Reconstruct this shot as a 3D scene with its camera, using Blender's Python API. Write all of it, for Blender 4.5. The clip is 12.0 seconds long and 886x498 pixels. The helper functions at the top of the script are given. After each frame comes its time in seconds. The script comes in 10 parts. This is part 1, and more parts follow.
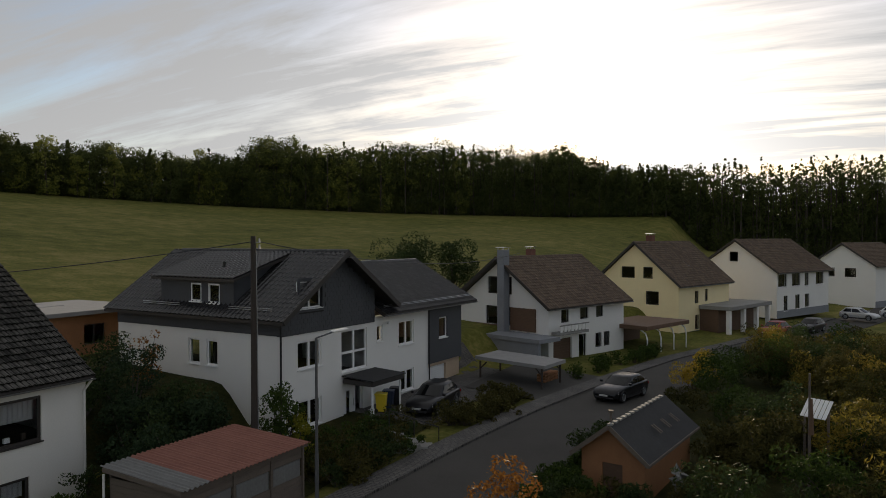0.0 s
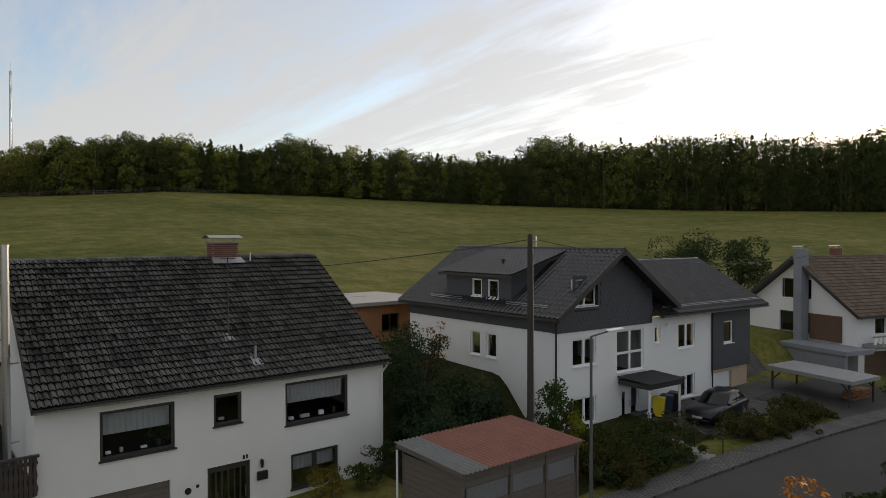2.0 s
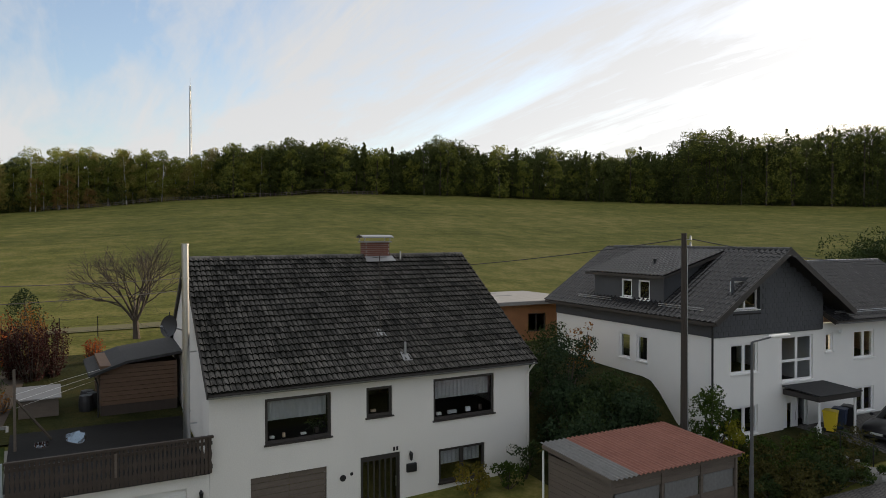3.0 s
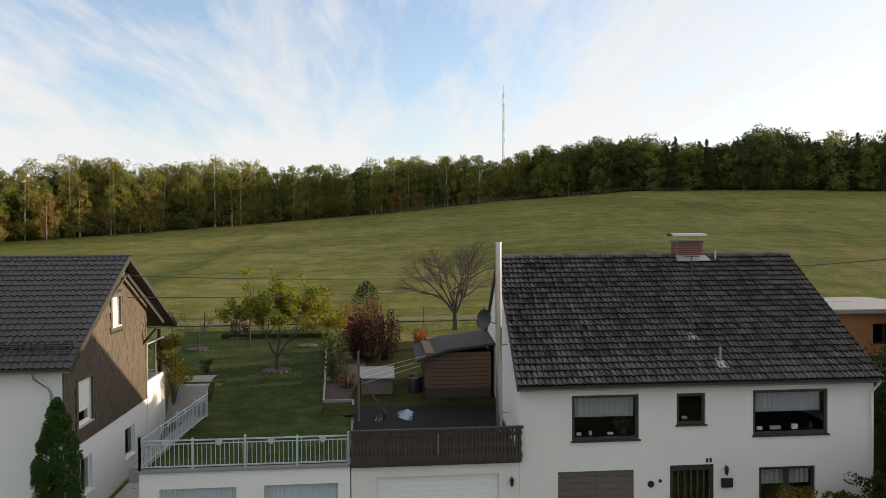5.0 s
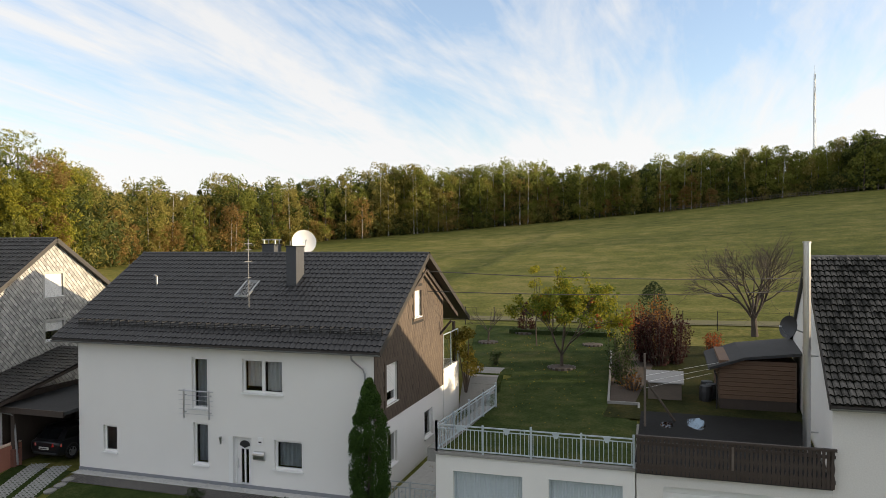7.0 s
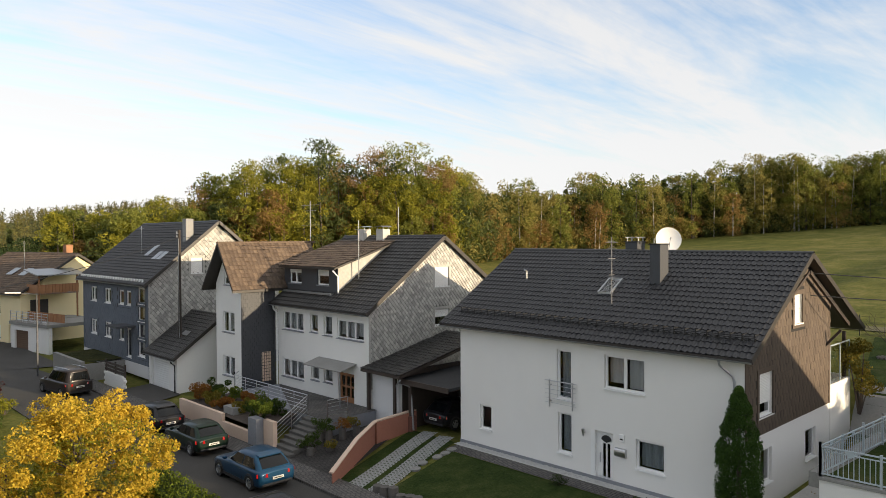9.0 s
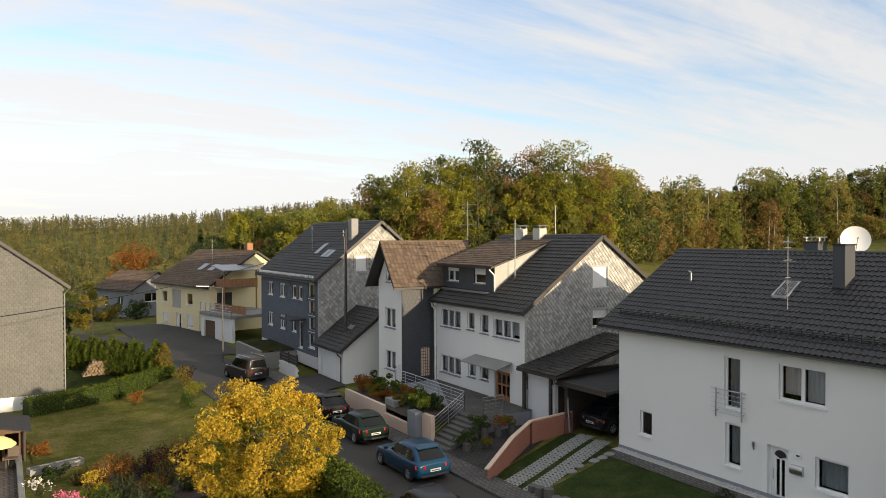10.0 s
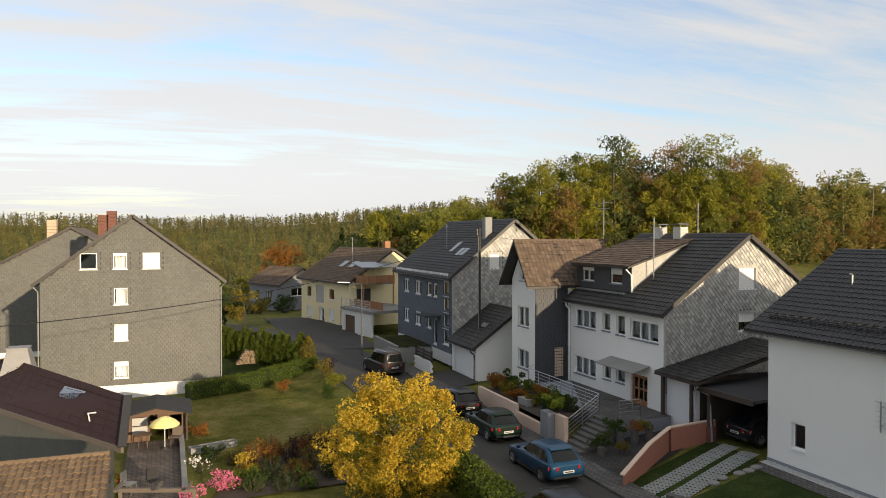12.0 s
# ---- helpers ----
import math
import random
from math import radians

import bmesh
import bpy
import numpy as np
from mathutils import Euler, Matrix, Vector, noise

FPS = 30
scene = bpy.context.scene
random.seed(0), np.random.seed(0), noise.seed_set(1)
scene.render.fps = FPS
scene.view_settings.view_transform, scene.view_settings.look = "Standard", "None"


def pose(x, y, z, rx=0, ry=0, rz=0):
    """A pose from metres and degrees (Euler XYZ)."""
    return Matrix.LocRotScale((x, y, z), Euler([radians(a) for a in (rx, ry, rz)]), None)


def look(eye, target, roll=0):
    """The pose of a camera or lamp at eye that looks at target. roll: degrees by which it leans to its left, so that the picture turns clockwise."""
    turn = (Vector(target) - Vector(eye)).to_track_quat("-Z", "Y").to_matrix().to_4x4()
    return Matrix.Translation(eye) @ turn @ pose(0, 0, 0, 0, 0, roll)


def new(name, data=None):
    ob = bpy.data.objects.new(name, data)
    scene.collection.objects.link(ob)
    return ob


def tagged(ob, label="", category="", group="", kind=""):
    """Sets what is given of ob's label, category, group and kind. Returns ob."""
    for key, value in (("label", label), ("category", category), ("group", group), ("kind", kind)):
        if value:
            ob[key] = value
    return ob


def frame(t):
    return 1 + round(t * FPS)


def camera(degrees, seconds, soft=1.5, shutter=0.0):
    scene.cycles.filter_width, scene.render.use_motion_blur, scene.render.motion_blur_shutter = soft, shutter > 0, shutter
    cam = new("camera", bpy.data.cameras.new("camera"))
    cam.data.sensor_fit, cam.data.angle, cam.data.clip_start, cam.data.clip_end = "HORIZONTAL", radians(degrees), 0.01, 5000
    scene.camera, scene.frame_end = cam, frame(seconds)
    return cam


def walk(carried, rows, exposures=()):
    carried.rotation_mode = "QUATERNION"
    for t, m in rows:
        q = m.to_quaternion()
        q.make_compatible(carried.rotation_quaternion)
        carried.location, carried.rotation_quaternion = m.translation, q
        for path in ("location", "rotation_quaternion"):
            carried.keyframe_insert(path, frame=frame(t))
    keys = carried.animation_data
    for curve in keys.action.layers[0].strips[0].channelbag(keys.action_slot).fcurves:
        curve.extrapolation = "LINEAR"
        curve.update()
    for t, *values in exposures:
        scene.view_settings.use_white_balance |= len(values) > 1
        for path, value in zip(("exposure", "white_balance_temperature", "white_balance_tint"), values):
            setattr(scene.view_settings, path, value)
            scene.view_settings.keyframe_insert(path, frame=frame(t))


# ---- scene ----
import collections

cam = camera(63.4, 12.0, soft=0.75)
EYE = (0.0, 0.0, 10.5)
TURN = 27.4
ROWS = [
    (0.0, -0.01, -0.83, 0.15),
    (0.5, 5.73, -0.87, 0.16),
    (1.0, 11.31, -0.89, 0.16),
    (1.5, 16.67, -0.92, 0.19),
    (2.0, 21.73, -0.93, 0.17),
    (2.5, 27.44, -0.94, 0.21),
    (3.0, 33.39, -0.95, 0.22),
    (3.2, 35.79, -0.94, 0.23),
    (4.8, 54.88, -0.92, 0.33),
    (5.0, 57.58, -0.93, 0.37),
    (5.5, 63.79, -0.91, 0.35),
    (6.0, 68.78, -0.91, 0.35),
    (6.5, 74.33, -0.90, 0.33),
    (7.0, 80.08, -0.89, 0.36),
    (7.5, 87.84, -0.91, 0.37),
    (7.7, 91.12, -0.92, 0.35),
    (9.3, 112.20, -0.93, 0.24),
    (9.5, 114.74, -0.93, 0.23),
    (10.0, 120.95, -0.95, 0.14),
    (10.5, 125.87, -0.96, 0.13),
    (11.0, 129.98, -0.97, 0.10),
    (11.5, 131.36, -1.03, 0.06),
    (12.0, 131.60, -1.05, -0.01),
]
EXPOSURES = [(0.0, -0.58), (1.5, -0.15), (3.0, 0.2), (5.0, 0.48), (7.5, 0.58), (9.5, 0.48), (12.0, 0.28)]
walk(cam, [(t, pose(*EYE, 90 + pitch, roll, yaw + TURN)) for t, yaw, pitch, roll in ROWS], EXPOSURES)

# ---- world and sun ----
SUN_AZ, SUN_EL = 14.9, 9.0            # degrees counter-clockwise from +y, and above the horizon
world = bpy.data.worlds.new("world")
scene.world = world
world.use_nodes = True
wt = world.node_tree
wt.nodes.clear()


def wnode(kind, **props):
    n = wt.nodes.new(kind)
    for k, v in props.items():
        n.inputs[k].default_value = v
    return n


sky = wt.nodes.new("ShaderNodeTexSky")
sky.sky_type, sky.sun_disc = "NISHITA", False
sky.sun_elevation, sky.sun_rotation = radians(SUN_EL), radians(-SUN_AZ)
sky.air_density, sky.dust_density, sky.ozone_density = 1.0, 1.0, 1.5
coord = wt.nodes.new("ShaderNodeTexCoord")
# streaks of thin cloud: the sky direction is laid on a flat layer high above
sep = wt.nodes.new("ShaderNodeSeparateXYZ")
wt.links.new(coord.outputs["Generated"], sep.inputs[0])
up = wt.nodes.new("ShaderNodeMath")
up.operation = "ADD"
up.inputs[1].default_value = 0.12
wt.links.new(sep.outputs["Z"], up.inputs[0])
flat = []
for axis in "XY":
    d = wt.nodes.new("ShaderNodeMath")
    d.operation = "DIVIDE"
    wt.links.new(sep.outputs[axis], d.inputs[0])
    wt.links.new(up.outputs[0], d.inputs[1])
    flat.append(d)
layer = wt.nodes.new("ShaderNodeCombineXYZ")
wt.links.new(flat[0].outputs[0], layer.inputs[0])
wt.links.new(flat[1].outputs[0], layer.inputs[1])
mapping = wt.nodes.new("ShaderNodeMapping")
mapping.inputs["Rotation"].default_value = (0, 0, radians(35))
mapping.inputs["Scale"].default_value = (0.55, 1.5, 1.0)
wt.links.new(layer.outputs[0], mapping.inputs[0])
cloud = wnode("ShaderNodeTexNoise", Scale=0.9, Detail=9.0, Roughness=0.62, Distortion=0.5)
wt.links.new(mapping.outputs[0], cloud.inputs["Vector"])
cover = wt.nodes.new("ShaderNodeValToRGB")
cover.color_ramp.elements[0].position, cover.color_ramp.elements[0].color = 0.37, (0.14, 0.14, 0.14, 1)
cover.color_ramp.elements[1].position, cover.color_ramp.elements[1].color = 0.63, (0.96, 0.96, 0.96, 1)
# the layer closes towards the horizon
low_haze = wt.nodes.new("ShaderNodeMapRange")
low_haze.inputs["From Min"].default_value, low_haze.inputs["From Max"].default_value = 0.30, 0.04
low_haze.inputs["To Min"].default_value, low_haze.inputs["To Max"].default_value = -0.02, 0.17
wt.links.new(sep.outputs["Z"], low_haze.inputs["Value"])
thick_n = wt.nodes.new("ShaderNodeMath")
thick_n.operation = "ADD"
wt.links.new(cloud.outputs[0], thick_n.inputs[0])
wt.links.new(low_haze.outputs[0], thick_n.inputs[1])
# and thickens again overhead, out of view, added to brighten the shaded walls
overhead = wt.nodes.new("ShaderNodeMapRange")
overhead.inputs["From Min"].default_value, overhead.inputs["From Max"].default_value = 0.34, 0.8
overhead.inputs["To Min"].default_value, overhead.inputs["To Max"].default_value = 0.0, 0.2
wt.links.new(sep.outputs["Z"], overhead.inputs["Value"])
# fine fibres drawn out along the wind
fibre_map = wt.nodes.new("ShaderNodeMapping")
fibre_map.inputs["Rotation"].default_value = (0, 0, radians(48))
fibre_map.inputs["Scale"].default_value = (0.5, 3.6, 1.0)
wt.links.new(layer.outputs[0], fibre_map.inputs[0])
fibre = wnode("ShaderNodeTexNoise", Scale=1.3, Detail=8.0, Roughness=0.6, Distortion=0.9)
wt.links.new(fibre_map.outputs[0], fibre.inputs["Vector"])
fibre_k = wt.nodes.new("ShaderNodeMath")
fibre_k.operation = "MULTIPLY_ADD"
fibre_k.inputs[1].default_value, fibre_k.inputs[2].default_value = 0.5, -0.25
wt.links.new(fibre.outputs[0], fibre_k.inputs[0])
cover_sum = thick_n.outputs[0]
for extra in (overhead.outputs[0], fibre_k.outputs[0]):
    more = wt.nodes.new("ShaderNodeMath")
    more.operation = "ADD"
    wt.links.new(cover_sum, more.inputs[0])
    wt.links.new(extra, more.inputs[1])
    cover_sum = more.outputs[0]
wt.links.new(cover_sum, cover.inputs[0])
# cloud brightness follows the sky behind it, bleached towards white
bleach = wt.nodes.new("ShaderNodeRGBToBW")
wt.links.new(sky.outputs[0], bleach.inputs[0])
lift = wt.nodes.new("ShaderNodeMath")
lift.operation = "MULTIPLY_ADD"
lift.inputs[1].default_value, lift.inputs[2].default_value = 0.20, 2.75
wt.links.new(bleach.outputs[0], lift.inputs[0])
white = wt.nodes.new("ShaderNodeMix")
white.data_type, white.blend_type = "RGBA", "MULTIPLY"
white.inputs["Factor"].default_value = 1.0
wt.links.new(lift.outputs[0], white.inputs[6])
white.inputs[7].default_value = (0.99, 0.985, 0.985, 1)
mixed = wt.nodes.new("ShaderNodeMix")
mixed.data_type = "RGBA"
wt.links.new(cover.outputs[0], mixed.inputs["Factor"])
blue = wt.nodes.new("ShaderNodeMix")
blue.data_type, blue.blend_type = "RGBA", "MULTIPLY"
blue.inputs["Factor"].default_value = 1.0
blue.inputs[7].default_value = (1.06, 1.05, 1.16, 1)
wt.links.new(sky.outputs[0], blue.inputs[6])
wt.links.new(blue.outputs[2], mixed.inputs[6])
wt.links.new(white.outputs[2], mixed.inputs[7])
background = wnode("ShaderNodeBackground", Strength=0.195)
wt.links.new(mixed.outputs[2], background.inputs[0])
out = wt.nodes.new("ShaderNodeOutputWorld")
wt.links.new(background.outputs[0], out.inputs[0])

sun_data = bpy.data.lights.new("sun", "SUN")
sun_data.energy, sun_data.angle, sun_data.color = 5.0, radians(0.6), (1.0, 0.80, 0.54)
sun = new("sun", sun_data)
sun_way = Vector((-math.sin(radians(SUN_AZ)) * math.cos(radians(SUN_EL)), math.cos(radians(SUN_AZ)) * math.cos(radians(SUN_EL)), math.sin(radians(SUN_EL))))
sun.matrix_world = look(sun_way * 300, (0, 0, 0))


# ---- materials ----
def material(name, colour, rough=0.8, spread=0.25, scale=1.0, bump=0.2, metal=0.0, fine=12.0, island=0.0, rnd=0.0, second=None, amount=0.5, coat=0.0, spec=0.5, stretch=(1, 1, 1), use="Object", sharp=1.0):
    """Paint with stains at a large scale, grain at a small one and a fine relief. second: a colour for patches."""
    m = bpy.data.materials.new(name)
    m.use_nodes = True
    nt = m.node_tree
    bsdf = nt.nodes["Principled BSDF"]
    bsdf.inputs["Roughness"].default_value = rough
    bsdf.inputs["Metallic"].default_value = metal
    bsdf.inputs["Coat Weight"].default_value = coat
    bsdf.inputs["Specular IOR Level"].default_value = spec
    tc = nt.nodes.new("ShaderNodeTexCoord")
    mp = nt.nodes.new("ShaderNodeMapping")
    mp.inputs["Scale"].default_value = stretch
    nt.links.new(tc.outputs[use], mp.inputs[0])
    big = nt.nodes.new("ShaderNodeTexNoise")
    big.inputs["Scale"].default_value, big.inputs["Detail"].default_value, big.inputs["Roughness"].default_value = scale, 6, 0.62
    small = nt.nodes.new("ShaderNodeTexNoise")
    small.inputs["Scale"].default_value, small.inputs["Detail"].default_value = scale * fine, 5
    for n in (big, small):
        nt.links.new(mp.outputs[0], n.inputs["Vector"])
    add = nt.nodes.new("ShaderNodeMath")
    add.operation = "ADD"
    nt.links.new(big.outputs[0], add.inputs[0])
    nt.links.new(small.outputs[0], add.inputs[1])
    last = add.outputs[0]
    if island or rnd:
        for amount_, kind_, socket in ((island, "ShaderNodeNewGeometry", "Random Per Island"), (rnd, "ShaderNodeObjectInfo", "Random")):
            if not amount_:
                continue
            src = nt.nodes.new(kind_)
            mul = nt.nodes.new("ShaderNodeMath")
            mul.operation = "MULTIPLY_ADD"
            mul.inputs[1].default_value = amount_
            mul.inputs[2].default_value = 0
            nt.links.new(src.outputs[socket], mul.inputs[0])
            plus = nt.nodes.new("ShaderNodeMath")
            plus.operation = "ADD"
            nt.links.new(last, plus.inputs[0])
            nt.links.new(mul.outputs[0], plus.inputs[1])
            last = plus.outputs[0]
    top = 2.0 + island + rnd
    ramp = nt.nodes.new("ShaderNodeMapRange")
    mid = (2.0 + island + rnd) / 2
    ramp.inputs["From Min"].default_value, ramp.inputs["From Max"].default_value = mid - (0.5 + 0.3 * (island + rnd)) / sharp, mid + (0.5 + 0.3 * (island + rnd)) / sharp
    nt.links.new(last, ramp.inputs["Value"])
    mix = nt.nodes.new("ShaderNodeMix")
    mix.data_type = "RGBA"
    c = Vector(colour)
    if second is None:
        lo, hi = c * (1 - spread), c * (1 + spread)
    else:
        lo, hi = c, Vector(second)
    mix.inputs[6].default_value, mix.inputs[7].default_value = (*lo, 1), (*[min(1, v) for v in hi], 1)
    nt.links.new(ramp.outputs[0], mix.inputs["Factor"])
    nt.links.new(mix.outputs[2], bsdf.inputs["Base Color"])
    if bump:
        b = nt.nodes.new("ShaderNodeBump")
        b.inputs["Strength"].default_value, b.inputs["Distance"].default_value = bump, 0.02
        nt.links.new(small.outputs[0], b.inputs["Height"])
        nt.links.new(b.outputs[0], bsdf.inputs["Normal"])
    return m


def leaf_material(name, colour, second, transl=0.35, rough=0.6):
    """Leaves: each leaf its own shade between two colours, some light passing through."""
    m = bpy.data.materials.new(name)
    m.use_nodes = True
    nt = m.node_tree
    bsdf = nt.nodes["Principled BSDF"]
    bsdf.inputs["Roughness"].default_value = rough
    bsdf.inputs["Specular IOR Level"].default_value = 0.05
    geo = nt.nodes.new("ShaderNodeNewGeometry")
    tc = nt.nodes.new("ShaderNodeTexCoord")
    noise_n = nt.nodes.new("ShaderNodeTexNoise")
    noise_n.inputs["Scale"].default_value, noise_n.inputs["Detail"].default_value = 0.11, 4
    nt.links.new(tc.outputs["Object"], noise_n.inputs["Vector"])
    add = nt.nodes.new("ShaderNodeMath")
    add.operation = "MULTIPLY_ADD"
    add.inputs[1].default_value = 0.55
    nt.links.new(geo.outputs["Random Per Island"], add.inputs[0])
    nt.links.new(noise_n.outputs[0], add.inputs[2])
    rg = nt.nodes.new("ShaderNodeMapRange")
    rg.inputs["From Min"].default_value, rg.inputs["From Max"].default_value = 0.4, 1.15
    nt.links.new(add.outputs[0], rg.inputs["Value"])
    mix = nt.nodes.new("ShaderNodeMix")
    mix.data_type = "RGBA"
    mix.inputs[6].default_value, mix.inputs[7].default_value = (*colour, 1), (*second, 1)
    nt.links.new(rg.outputs[0], mix.inputs["Factor"])
    nt.links.new(mix.outputs[2], bsdf.inputs["Base Color"])
    tr = nt.nodes.new("ShaderNodeBsdfTranslucent")
    nt.links.new(mix.outputs[2], tr.inputs["Color"])
    ms = nt.nodes.new("ShaderNodeMixShader")
    ms.inputs[0].default_value = transl
    nt.links.new(bsdf.outputs[0], ms.inputs[1])
    nt.links.new(tr.outputs[0], ms.inputs[2])
    nt.links.new(ms.outputs[0], nt.nodes["Material Output"].inputs[0])
    return m


def glass_material(name, tint=(0.9, 0.93, 0.95)):
    m = bpy.data.materials.new(name)
    m.use_nodes = True
    b = m.node_tree.nodes["Principled BSDF"]
    b.inputs["Base Color"].default_value = (*tint, 1)
    b.inputs["Roughness"].default_value = 0.02
    b.inputs["Transmission Weight"].default_value = 1.0
    b.inputs["IOR"].default_value = 1.35
    return m


M = {}
M["render_white"] = material("white render", (0.76, 0.75, 0.72), 0.9, 0.05, 0.5, 0.25, fine=60)
M["render_old"] = material("old white render", (0.70, 0.68, 0.64), 0.9, 0.09, 0.35, 0.25, fine=60)
M["render_grey"] = material("pale grey render", (0.62, 0.62, 0.62), 0.9, 0.05, 0.5, 0.25, fine=60)
M["render_cream"] = material("cream render", (0.82, 0.70, 0.42), 0.9, 0.07, 0.5, 0.2, fine=60)
M["plinth"] = material("plinth grey", (0.22, 0.23, 0.25), 0.9, 0.15, 1.0, 0.3)
M["plinth_tan"] = material("plinth tan", (0.5, 0.38, 0.27), 0.9, 0.12, 1.0, 0.3)
M["tile_moss"] = material("old mossy roof tiles", (0.012, 0.012, 0.011), 0.85, 0.35, 0.8, 0.5, fine=30, island=0.6, rnd=0.6, second=(0.17, 0.16, 0.145), spec=0.25, sharp=1.5)
# moss that also puts the shade between the tiles into its colour
M["moss_shade"] = material("mossy dark and shade of hollows", (0.011, 0.0115, 0.009), 0.95, 0.4, 3.0, 0.6, fine=20, spec=0.1)
M["tile_dark"] = material("anthracite roof tiles", (0.026, 0.026, 0.028), 0.45, 0.25, 1.2, 0.3, fine=14, island=0.25)
M["tile_black"] = material("black weathered roof tiles", (0.012, 0.012, 0.012), 0.5, 0.4, 1.6, 0.5, fine=10, island=0.7, second=(0.052, 0.049, 0.046))
M["tile_gloss"] = material("black glazed roof tiles", (0.016, 0.016, 0.017), 0.22, 0.3, 1.2, 0.1, fine=10, island=0.4, second=(0.034, 0.033, 0.034), coat=0.4)
M["tile_tan"] = material("tan clay tiles", (0.085, 0.055, 0.033), 0.8, 0.3, 2.0, 0.5, fine=9, island=0.8, second=(0.23, 0.155, 0.09))
M["tile_brown"] = material("brown roof tiles", (0.055, 0.036, 0.025), 0.75, 0.3, 2.0, 0.5, fine=8, island=0.8, second=(0.17, 0.12, 0.08))
M["tile_plum"] = material("dark plum metal roof", (0.042, 0.024, 0.024), 0.75, 0.2, 0.8, 0.2, fine=12, spec=0.15)
M["slate_dark"] = material("dark slate cladding", (0.05, 0.053, 0.06), 0.6, 0.2, 0.8, 0.3, fine=14, island=0.3)
M["slate_grey"] = material("grey slate cladding", (0.07, 0.073, 0.068), 0.65, 0.25, 0.4, 0.3, fine=14, island=0.3, second=(0.145, 0.14, 0.125))
M["slate_pale"] = material("pale grey shingles", (0.20, 0.195, 0.18), 0.6, 0.25, 0.6, 0.4, fine=10, island=1.0, second=(0.55, 0.535, 0.49))
M["slate_blue"] = material("blue grey shingles", (0.075, 0.09, 0.115), 0.7, 0.2, 0.5, 0.3, fine=14, island=0.5, second=(0.12, 0.14, 0.17))
M["slate_brown"] = material("brown shingles", (0.06, 0.042, 0.031), 0.65, 0.2, 0.5, 0.3, fine=14, island=0.6, second=(0.115, 0.084, 0.06))
M["joint_pale"] = material("grey joints between pale shingles", (0.10, 0.098, 0.092), 0.9, 0.2, 1.0, 0.1)
M["joint_grey"] = material("grey joints between slates", (0.06, 0.06, 0.058), 0.9, 0.2, 1.0, 0.1)
M["palisade"] = material("weathered palisade stone", (0.11, 0.10, 0.09), 0.9, 0.3, 3.0, 0.4)
M["paver_pale"] = material("pale lattice paver concrete", (0.36, 0.36, 0.35), 0.9, 0.2, 3.0, 0.3)
M["lamp_grey"] = material("grey painted lamp steel", (0.085, 0.087, 0.09), 0.6, 0.1, 2.0, 0.05)
M["joint_dark"] = material("dark joints between shingles", (0.022, 0.021, 0.02), 0.9, 0.2, 1.0, 0.1)
M["pvc"] = material("white window plastic", (0.78, 0.78, 0.77), 0.4, 0.03, 2.0, 0.0)
M["frame_brown"] = material("dark brown frames", (0.035, 0.03, 0.027), 0.5, 0.2, 3.0, 0.1)
M["wood_dark"] = material("dark stained wood", (0.045, 0.032, 0.025), 0.7, 0.35, 2.0, 0.3, stretch=(6, 6, 1), rnd=0.3)
M["wood_grey"] = material("weathered wood", (0.13, 0.105, 0.085), 0.85, 0.3, 2.0, 0.3, stretch=(1, 1, 6))
M["wood_brown"] = material("brown wood boards", (0.12, 0.07, 0.042), 0.75, 0.3, 2.0, 0.3, stretch=(1, 1, 6), rnd=0.3)
M["wood_orange"] = material("orange brown wood", (0.30, 0.14, 0.06), 0.7, 0.25, 2.0, 0.3, rnd=0.3)
M["brick"] = material("red brown brick", (0.17, 0.075, 0.055), 0.9, 0.35, 3.0, 0.4, rnd=0.3)
M["mortar"] = material("mortar", (0.3, 0.28, 0.26), 0.9, 0.15, 3.0, 0.3)
M["galvanised"] = material("pale blue grey painted steel", (0.42, 0.48, 0.52), 0.45, 0.08, 2.0, 0.05, metal=0.2)
M["steel"] = material("stainless steel", (0.55, 0.55, 0.56), 0.3, 0.1, 2.0, 0.03, metal=1.0)
M["zinc"] = material("zinc sheet", (0.36, 0.37, 0.38), 0.45, 0.15, 2.0, 0.05, metal=0.8)
M["black_metal"] = material("black metal", (0.02, 0.02, 0.021), 0.5, 0.2, 2.0, 0.05, metal=0.3)
M["bitumen"] = material("roofing felt", (0.028, 0.028, 0.029), 0.9, 0.4, 0.7, 0.4)
M["asphalt"] = material("asphalt", (0.042, 0.040, 0.037), 0.85, 0.25, 0.3, 0.5, fine=60, second=(0.082, 0.077, 0.07), spec=0.2)
M["zinc_dull"] = material("dull weathered sheet", (0.26, 0.255, 0.25), 0.7, 0.2, 2.0, 0.1, metal=0.1)
